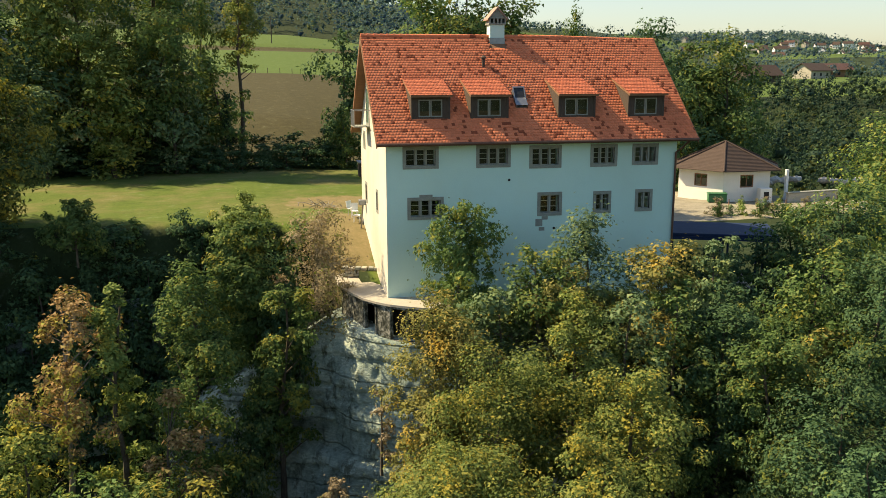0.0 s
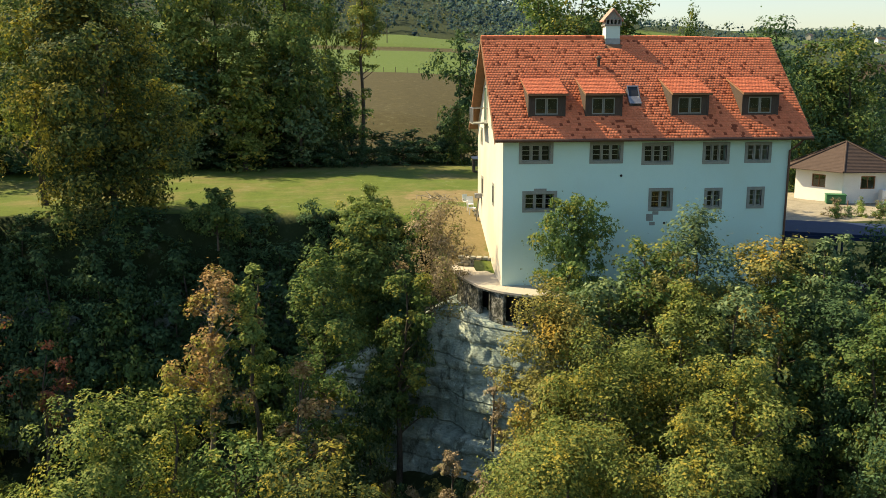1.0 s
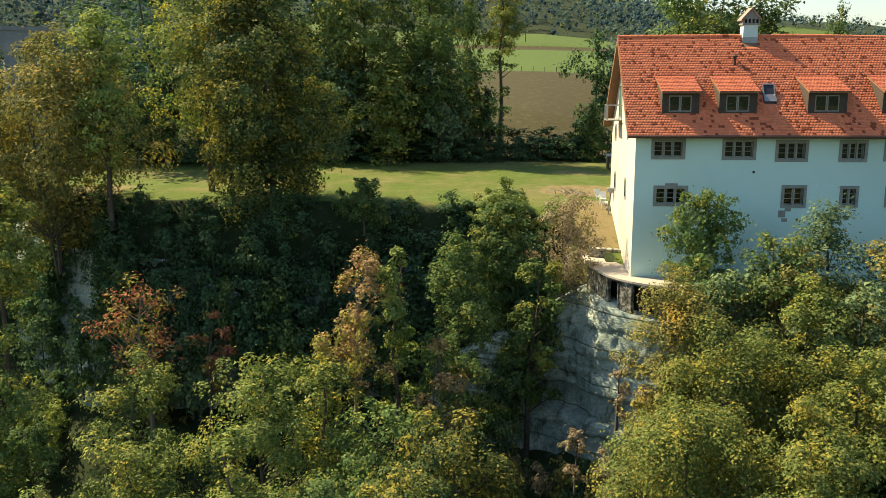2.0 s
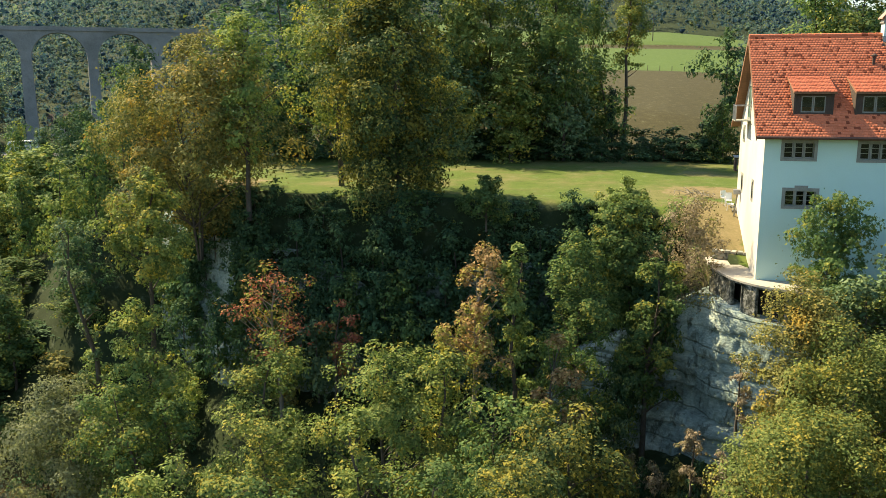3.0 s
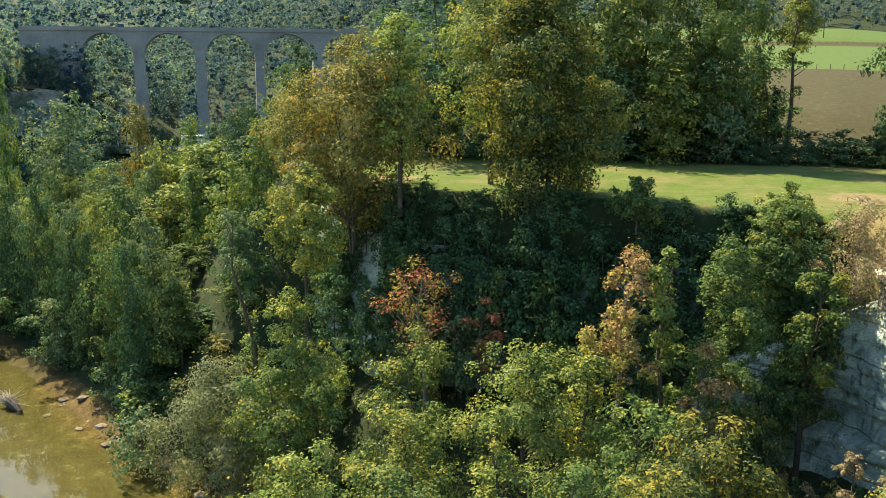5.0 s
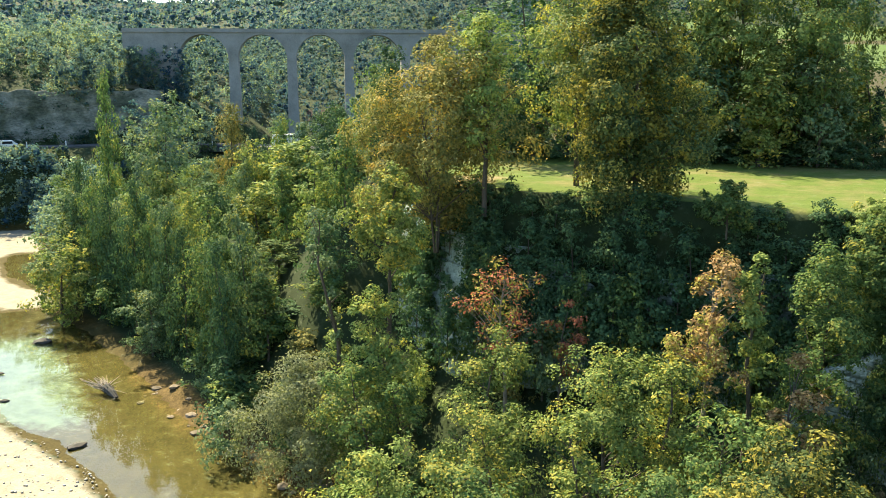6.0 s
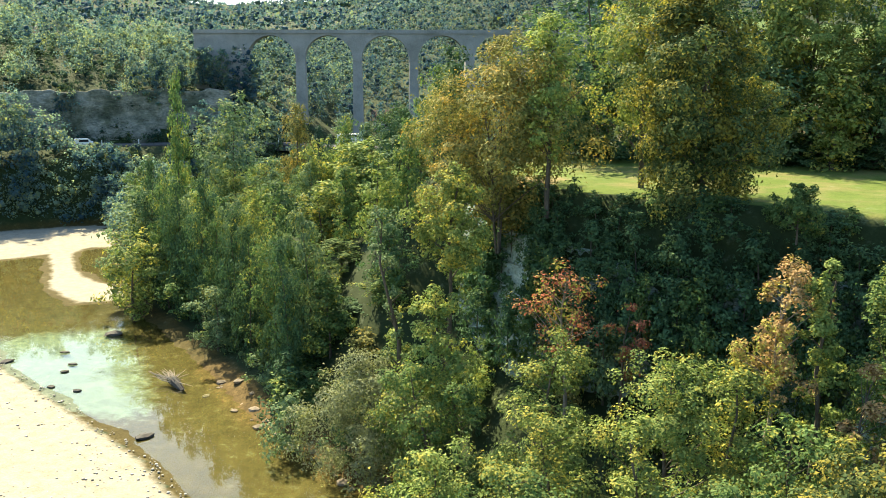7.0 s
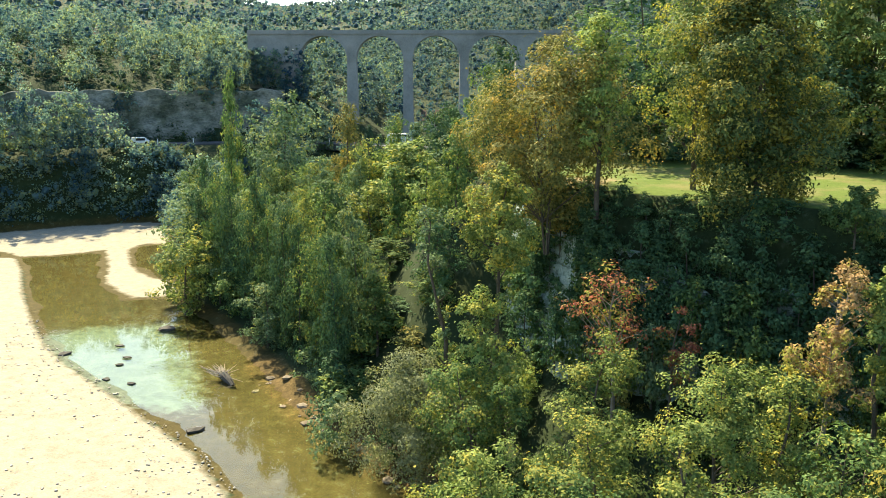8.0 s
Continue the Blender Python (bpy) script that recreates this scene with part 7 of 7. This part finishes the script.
STONES = [stone_mesh(s) for s in range(6)]
for me in STONES:
    me.materials.append(PEBBLE)
for k in range(26):
    ob = new("boulder", STONES[k % 6])
    f = rr.random()
    ob.matrix_basis = pose(52 + 12 * f + rr.normal() * 0.5, 47 + 2 * math.sin(f * 5) + rr.normal() * 0.6, PZ + 0.3, 0, 0, rr.random() * 360) @ Matrix.Scale(0.45 + 0.35 * rr.random(), 4)
    tagged(ob, "pale boulder lined up behind the yard", "boulder", "row of pale boulders")
for k in range(5):
    ob = thing("fence_post", "thin wooden post at the edge of the yard", "post", "posts along the yard", at=pose(37.5 + 2.6 * k, 30.4 - 0.7 * k, -1.15))
    bm = bmesh.new()
    tube(bm, [(0, 0, -0.3), (0, 0, 1.1)], 0.05, 6)
    part("shaft", bm, WOOD, ob)
for k in range(13):
    f = k / 12
    filler(34.5 + 9 * f + rr.normal() * 0.5, 27.5 - 3.5 * f + rr.normal() * 0.8, 0.0 + rr.random() * 0.9, 0.8 + 0.5 * rr.random(), ("bush", "bush_dry", "bush_grey", "bush_lime")[k % 4], "low garden shrub along the yard", rr, "shrubs along the yard", zbase=-1.7, name="shrub")

# carport
carport = thing("carport", "dark blue flat-roofed carport on slim posts beside the house", "carport")
cm = Matrix.Translation((21.0, 5.2, 0.55)) @ Matrix.Rotation(radians(-24), 4, "Z")
bm = bmesh.new()
box(bm, -2.2, 4.2, -2.0, 2.6, 1.32, 1.5, cm, 0.02)
part("roof_sheet", bm, BLUE_METAL, carport)
bm = bmesh.new()
box(bm, -2.3, 4.3, -2.1, 2.7, 1.12, 1.32, cm)
part("fascia", bm, BLUE_METAL, carport)
for ux in (-2.0, 1.0, 1.3, 3.6, 4.0):
    for uy in (-1.8, 2.4):
        bm = bmesh.new()
        box(bm, ux - 0.06, ux + 0.06, uy - 0.06, uy + 0.06, -2.4, 1.12, cm)
        part("post", bm, BLUE_METAL, carport)
bm = bmesh.new()
box(bm, -2.0, 4.2, -1.9, 2.5, -2.1, -1.85, cm)
part("floor_slab", bm, PAVING, carport)
trailer = thing("trailer", "blue covered trailer parked by the carport", "trailer")
tm = cm @ Matrix.Translation((6.2, 0.4, -2.2))
bm = bmesh.new()
box(bm, -1.3, 1.3, -0.8, 0.8, 0.45, 1.9, tm, 0.12)
part("box_body", bm, BLUE_METAL, trailer)
for uy in (-0.86, 0.86):
    bm = bmesh.new()
    tube(bm, [Vector((0, uy - 0.08, 0.33)), Vector((0, uy + 0.08, 0.33))], 0.33, 14)
    bmesh.ops.transform(bm, matrix=tm, verts=bm.verts)
    wheel = part("wheel", bm, DARK_INSIDE, trailer)

# ---- by the gable ----
shed = thing("garden_shed", "small grey wooden shed behind the gable", "shed", at=pose(2.9, 34.6, ground_z(2.9, 34.6)) @ Matrix.Scale(0.62, 4))
bm = bmesh.new()
pierced(bm, -0.9, 0.9, 0, 2.1, [(-0.6, 0.5, 0.1, 1.8)], -0.9, 0.9, Matrix.Identity(4))
part("boards", bm, WOOD_DARK, shed)
bm = bmesh.new()
box(bm, -1.1, 1.1, -1.1, 1.1, 2.1, 2.22, pose(0, 0, 0, 4))
part("roof", bm, GREY_METAL, shed)
for k, (cx, cy) in enumerate(((-0.45, 11.9), (-0.5, 12.9), (-0.42, 10.9))):
    ch = thing("garden_chair", "white folding garden chair beside the gable wall", "chair", "chairs by the gable", at=pose(cx, cy, ground_z(cx, cy), 0, 0, 40 * k))
    bm = bmesh.new()
    box(bm, -0.24, 0.24, -0.22, 0.22, 0.42, 0.46, bevel=0.01)
    part("seat", bm, WHITE_PAINT, ch)
    bm = bmesh.new()
    box(bm, -0.24, 0.24, -0.02, 0.02, 0.46, 0.95, pose(0, 0.2, 0, -10))
    part("backrest", bm, WHITE_PAINT, ch)
    for lx in (-0.2, 0.2):
        for ly in (-0.18, 0.18):
            bm = bmesh.new()
            tube(bm, [(lx, ly, 0.0), (lx, ly, 0.43)], 0.018, 6)
            part("leg", bm, WHITE_PAINT, ch)
hood = thing("wall_lamp", "grey box lamp on a bent pipe at the gable", "lamp")
bm = bmesh.new()
box(bm, -0.45, 0.0, 9.0, 9.5, 3.7, 4.0, bevel=0.02)
part("lamp_box", bm, GREY_METAL, hood)
bm = bmesh.new()
tube(bm, [(-0.2, 9.2, 3.7), (-0.25, 9.6, 2.6), (-0.3, 10.2, 1.2)], 0.05, 6)
part("pipe", bm, GREY_METAL, hood)
sticks = thing("brush_pile", "loose pile of cut grey branches on bare soil", "branches", at=pose(-2.3, 16.6, ground_z(-2.3, 16.6)))
for k in range(22):
    bm = bmesh.new()
    a = Vector((rr.normal() * 0.7, rr.normal() * 0.7, 0.05 + 0.1 * rr.random()))
    e = a + Vector((rr.normal() * 0.8, rr.normal() * 0.8, 0.1 + 0.45 * rr.random()))
    tube(bm, [a, (a + e) / 2 + Vector((0, 0, 0.08)), e], [0.035, 0.025, 0.01], 5)
    part("branch", bm, DRIFT, sticks)
wall = thing("dry_stone_wall", "low wall of stacked stones at the end of the terrace", "stone wall")
for row in range(3):
    for k in range(6):
        bm = bmesh.new()
        L = 0.36
        mm = pose(-1.95 + k * L * 1.02 + (0.15 if row % 2 else 0), 5.25 - 0.3 * k * L, 0.1 + row * 0.2, rr.normal() * 3, rr.normal() * 3, -14 + rr.normal() * 4)
        box(bm, 0, L * (0.9 + 0.1 * rr.random()), -0.2, 0.2, 0, 0.185, mm, 0.03)
        part("stone", bm, PAVING if (k + row) % 2 else STONE_TRIM, wall)
table = thing("picnic_table", "weathered wooden picnic table with benches on the lawn", "table", at=pose(-14.2, 41.4, ground_z(-14.2, 41.4), 0, 0, 8))
for nm, x0, x1, y0, y1, z0, z1 in (("tabletop", -1.0, 1.0, -0.38, 0.38, 0.70, 0.75), ("bench_seat", -1.0, 1.0, -0.95, -0.65, 0.42, 0.46), ("bench_seat", -1.0, 1.0, 0.65, 0.95, 0.42, 0.46), ("frame", -0.8, -0.72, -0.9, 0.9, 0.36, 0.42), ("frame", 0.72, 0.8, -0.9, 0.9, 0.36, 0.42)):
    bm = bmesh.new()
    box(bm, x0, x1, y0, y1, z0, z1, bevel=0.008)
    part(nm, bm, DRIFT, table)
for sx in (-0.76, 0.76):
    for sy in (-1, 1):
        bm = bmesh.new()
        tube(bm, [(sx, sy * 0.65, 0.0), (sx, sy * 0.22, 0.70)], 0.045, 6)
        part("leg", bm, DRIFT, table)

# ---- road, rock cut and traffic across the river ----
def polar(a, d):
    return (-7 - d * math.sin(radians(a)), -50 + d * math.cos(radians(a)))


road_line = [(*polar(a, np.interp(a, (22, 36, 46, 66), (186, 196, 216, 218))), np.interp(a, (22, 36, 46), (-5.0, -4.4, -4.1))) for a in np.linspace(24, 66, 60)]
bm = bmesh.new()
prev = None
for i, p in enumerate(road_line):
    q = Vector(road_line[min(i + 1, 59)]) - Vector(road_line[max(i - 1, 0)])
    n = Vector((-q.y, q.x, 0)).normalized() * 3.4
    row = [bm.verts.new(Vector(p) + n), bm.verts.new(Vector(p) - n), bm.verts.new(Vector(p) - n - Vector((0, 0, 1.5))), bm.verts.new(Vector(p) + n - Vector((0, 0, 1.5)))]
    if prev:
        for k in range(4):
            bm.faces.new((prev[k], row[k], row[(k + 1) % 4], prev[(k + 1) % 4]))
    prev = row
me = bpy.data.meshes.new("road")
bmesh.ops.recalc_face_normals(bm, faces=bm.faces)
bm.to_mesh(me)
bm.free()
me.materials.append(ASPHALT)
tagged(new("road", me), "grey asphalt road along the far river bank", "road", kind="structure")
# rock cut: its shade is put into the darker stone colour
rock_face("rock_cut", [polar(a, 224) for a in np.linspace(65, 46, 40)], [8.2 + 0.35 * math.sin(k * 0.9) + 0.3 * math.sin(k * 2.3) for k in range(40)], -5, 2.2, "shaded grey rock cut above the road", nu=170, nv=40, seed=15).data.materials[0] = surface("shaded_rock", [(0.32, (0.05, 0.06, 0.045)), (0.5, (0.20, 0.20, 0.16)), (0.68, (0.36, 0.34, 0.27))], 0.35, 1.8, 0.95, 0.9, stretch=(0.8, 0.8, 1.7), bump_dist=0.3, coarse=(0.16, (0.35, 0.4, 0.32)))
for k in range(12):
    p = Vector(road_line[24 + k * 3]) + Vector((2.2, -2.4, 0))
    ob = thing("road_post", "slim white road marker post", "post", "posts along the road", at=Matrix.Translation(p))
    bm = bmesh.new()
    box(bm, -0.08, 0.08, -0.08, 0.08, -0.3, 1.3)
    part("shaft", bm, WHITE_PAINT, ob)


def vehicle(name, label, x, y, z, rot_, L, W, H, cab):
    ob = thing(name, label, name.replace("_", " "), at=pose(x, y, z, 0, 0, rot_))
    bm = bmesh.new()
    prof = [(-L / 2, 0.35), (L / 2, 0.35), (L / 2, 0.95), (L / 2 - cab * 0.5, 1.05), (L / 2 - cab, H), (-L / 2 + 0.15, H), (-L / 2, H - 0.25)]
    prism(bm, prof, -W / 2, W / 2)
    bmesh.ops.bevel(bm, geom=list(bm.edges), offset=0.05, segments=1, affect="EDGES")
    part("body", bm, WHITE_PAINT, ob)
    for s in (-1, 1):
        bm = bmesh.new()
        box(bm, -L * 0.25, L / 2 - cab * 0.9, s * (W / 2) - 0.01, s * (W / 2) + 0.012, H - 0.75, H - 0.2)
        part("side_window", bm, DARK_INSIDE, ob)
        for fx in (-L * 0.32, L * 0.32):
            bm = bmesh.new()
            tube(bm, [(fx, s * (W / 2 - 0.1), 0.33), (fx, s * (W / 2 + 0.02), 0.33)], 0.33, 12)
            part("wheel", bm, DARK_INSIDE, ob)
    return ob


vx, vy = polar(55.1, 215)
vehicle("van", "white van driving on the far road", vx, vy, -4.1, 54, 4.1, 1.8, 1.7, 1.1)
vx, vy = polar(38.5, 199)
vehicle("truck", "white box truck on the far road", vx, vy, -4.3, 40, 6.4, 2.3, 2.9, 1.0)

# ---- river stones ----
for me in [stone_mesh(s, 0.55) for s in range(20, 24)]:
    me.materials.append(PEBBLE_WET)
    STONES.append(me)
for sx, sy, size, label in ((-96.7, 14.3, 1.15, "dark wet boulder standing in the river"), (-67.9, -4.3, 0.8, "grey boulder lying in the shallows"), (-86.5, -1.1, 0.5, "dark stone in the shallows"),
                            (-95.5, 6.6, 0.55, "dark stone in the shallows"), (-83.2, -0.4, 0.45, "dark stone in the shallows"), (-98, 1.0, 0.8, "dark stone at the gravel edge"), (-91, 4.5, 0.5, "dark stone in the shallows"), (-89.5, 2.5, 0.45, "dark stone in the shallows")):
    ob = new("boulder", STONES[6 + int(rr.integers(4))])
    ob.matrix_basis = pose(sx, sy, RIVER_Z + 0.05, 0, 0, rr.random() * 360) @ Matrix.Diagonal((size * 1.2, size * 0.8, size * 0.75, 1))
    tagged(ob, label, "boulder", "stones in the river")
BANK_STONES = [stone_mesh(s) for s in range(20, 26)]
for me in BANK_STONES:
    me.materials.append(PEBBLE_BROWN)
for k in range(90):
    f = rr.random()
    i = 2 + int(3 * rr.random() ** 1.6)
    a, b = Vector(BANK_RIGHT[i]), Vector(BANK_RIGHT[i + 1])
    p = a.lerp(b, f) + Vector((-0.2 + rr.normal() * 0.7, -0.5 + rr.normal() * 0.7))
    ob = new("bank_stone", BANK_STONES[int(rr.integers(6))])
    s = 0.16 + 0.42 * rr.random() ** 2
    ob.matrix_basis = pose(p.x, p.y, ground_z(p.x, p.y) + 0.1 * s, 0, 0, rr.random() * 360) @ Matrix.Diagonal((s * 1.3, s, s, 1))
    tagged(ob, "brownish stone on the river bank", "stone", "stones along the bank")
# loose cobbles on the gravel bar: past counting
vs, fs, n = [], [], 0
ico = [np.array([v.co for v in me.vertices]) for me in STONES[:6]]
icf = [np.array([list(p.vertices) for p in me.polygons]) for me in STONES[:6]]
for k in range(1500):
    i = 2 + int(rr.integers(5))
    a, b = Vector(BANK_LEFT[i]), Vector(BANK_LEFT[i + 1])
    q = b - a
    nrm = Vector((q.y, -q.x)).normalized()
    if nrm.y > 0:
        nrm = -nrm
    p = a.lerp(b, rr.random()) + nrm * (rr.random() ** 1.6 * 22 - 1.0)
    s = 0.04 + 0.12 * rr.random() ** 3
    j = int(rr.integers(6))
    vs.append(ico[j] * np.array([s * 1.2, s, s * 0.7]) + np.array([p.x, p.y, RIVER_Z + 0.14 + 0.035 * max((p - a).dot(nrm), 0)]))
    fs.append(icf[j] + n)
    n += len(ico[j])
me = mesh_from("cobbles", np.concatenate(vs), np.concatenate(fs))
me.materials.append(surface("cobble", [(0.3, (0.26, 0.245, 0.21)), (0.6, (0.42, 0.40, 0.35)), (0.8, (0.55, 0.53, 0.47))], 1, 12, 0.95, 0.3, island=0.4))
tagged(new("cobbles", me), "loose grey cobbles strewn over the gravel bar", "cobbles", kind="stuff")
# stranded root stock
snag = thing("root_stock", "stranded root stock with bare branches in the river", "driftwood", at=pose(-76.4, 6.1, RIVER_Z))
bm = bmesh.new()
tube(bm, [(2.1, -0.5, -0.15), (1.1, -0.2, 0.2), (0.1, 0.1, 0.4), (-0.9, 0.2, 0.2)], [0.25, 0.42, 0.5, 0.2], 9)
part("stump", bm, PEBBLE_WET, snag)
for k in range(34):
    bm = bmesh.new()
    a = Vector((-0.2 + rr.normal() * 0.5, 0.1 + rr.normal() * 0.3, 0.3))
    e = a + Vector((-1.1 + rr.normal() * 1.3, 0.2 + rr.normal() * 1.0, 0.15 + rr.random() * 0.8))
    tube(bm, [a, (a + e) / 2 + Vector((rr.normal() * 0.15, rr.normal() * 0.15, 0.1)), e], [0.07, 0.045, 0.015], 5)
    part("branch", bm, DRIFT, snag)


# ---- country beyond ----
def farm_house(x, y, w, d, h, roof_h, rot_, label, roof_mat, wall_mat=None, windows=3):
    z = ground_z(x, y)
    ob = thing("farmhouse", label, "house", at=pose(x, y, z, 0, 0, rot_))
    bm = bmesh.new()
    box(bm, -w / 2, w / 2, -d / 2, d / 2, -1.5, h)
    prism(bm, [(-d / 2, h), (d / 2, h), (0, h + roof_h)], -w / 2, w / 2, Matrix.Rotation(radians(90), 4, "Z"))
    part("wall", bm, wall_mat or PLASTER_WHITE, ob)
    for s in (-1, 1):
        bm = bmesh.new()
        a = [bm.verts.new(p) for p in ((-w / 2 - 0.8, s * (d / 2 + 0.8), h - 0.8 * roof_h / (d / 2)), (w / 2 + 0.8, s * (d / 2 + 0.8), h - 0.8 * roof_h / (d / 2)), (w / 2 + 0.8, 0, h + roof_h + 0.05), (-w / 2 - 0.8, 0, h + roof_h + 0.05))]
        b = [bm.verts.new(v.co + Vector((0, 0, 0.25))) for v in a]
        bm.faces.new(a)
        bm.faces.new(b[::-1])
        for i in range(4):
            bm.faces.new((a[i], b[i], b[(i + 1) % 4], a[(i + 1) % 4]))
        part("roof", bm, roof_mat, ob)
    for k in range(windows):
        wx = -w / 2 + (k + 0.5) * w / windows
        for zf in ((h * 0.25,) if h < 4.5 else (h * 0.15, h * 0.6)):
            bm = bmesh.new()
            box(bm, wx - 0.6, wx + 0.6, -d / 2 - 0.05, -d / 2 + 0.02, zf, zf + 1.3)
            part("window", bm, DARK_INSIDE, ob)
    return ob


farm_house(223, 286, 13, 9, 3.4, 2.6, 20, "pale farmhouse with a broad brown gable roof", BROWN_TILE, PAVING)
farm_house(243, 299, 12, 10, 3.2, 2.4, -10, "farm barn with a red-brown roof", COPPER, WOOD)
farm_house(180, 258, 16, 9, 3.2, 3.4, 8, "low barn with a weathered grey-brown roof", BROWN_TILE, WOOD_DARK)
rt = np.random.default_rng(5)
for k in range(46):
    if k < 30:
        a, d = -31 - 10 * rt.random(), 1600 + 420 * rt.random()
    else:
        a, d = -27 - 12 * rt.random(), 1250 + 350 * rt.random()
    x, y = polar(a, d)
    farm_house(x, y, 10 + 8 * rt.random(), 9 + 4 * rt.random(), 4 + 6 * rt.random(), 3 + 2 * rt.random(), rt.random() * 90 - 45, "distant town house with pale walls", (COPPER, BROWN_TILE, BROWN_TILE)[k % 3], (WHITE_PAINT, PAVING)[k % 2], 4)
hx, hy = polar(56.5, 330)
farm_house(hx, hy, 15, 9, 3.2, 3.6, 40, "farmhouse with a brown roof on the hill", BROWN_TILE)
hx, hy = polar(36, 252)
farm_house(hx, hy, 8, 6, 2.8, 2.2, 30, "small house with a dull brown roof below the viaduct", BROWN_TILE)
# fence along the upper meadow, pole
for k in range(24):
    a = -3 + k * 0.75
    x, y = polar(a, 213)
    ob = thing("meadow_post", "thin fence post between field and meadow", "post", "posts along the meadow", at=pose(x, y, ground_z(x, y)))
    bm = bmesh.new()
    tube(bm, [(0, 0, -0.3), (0, 0, 1.2)], 0.07, 5)
    part("shaft", bm, WOOD_DARK, ob)
x, y = polar(-1.0, 330)
pole = thing("utility_pole", "wooden utility pole on the upper meadow", "pole", at=pose(x, y, ground_z(x, y)))
bm = bmesh.new()
tube(bm, [(0, 0, -0.5), (0, 0, 9)], [0.18, 0.12], 8)
part("shaft", bm, WOOD_DARK, pole)
bm = bmesh.new()
box(bm, -1.1, 1.1, -0.06, 0.06, 8.3, 8.45)
part("crossarm", bm, WOOD_DARK, pole)
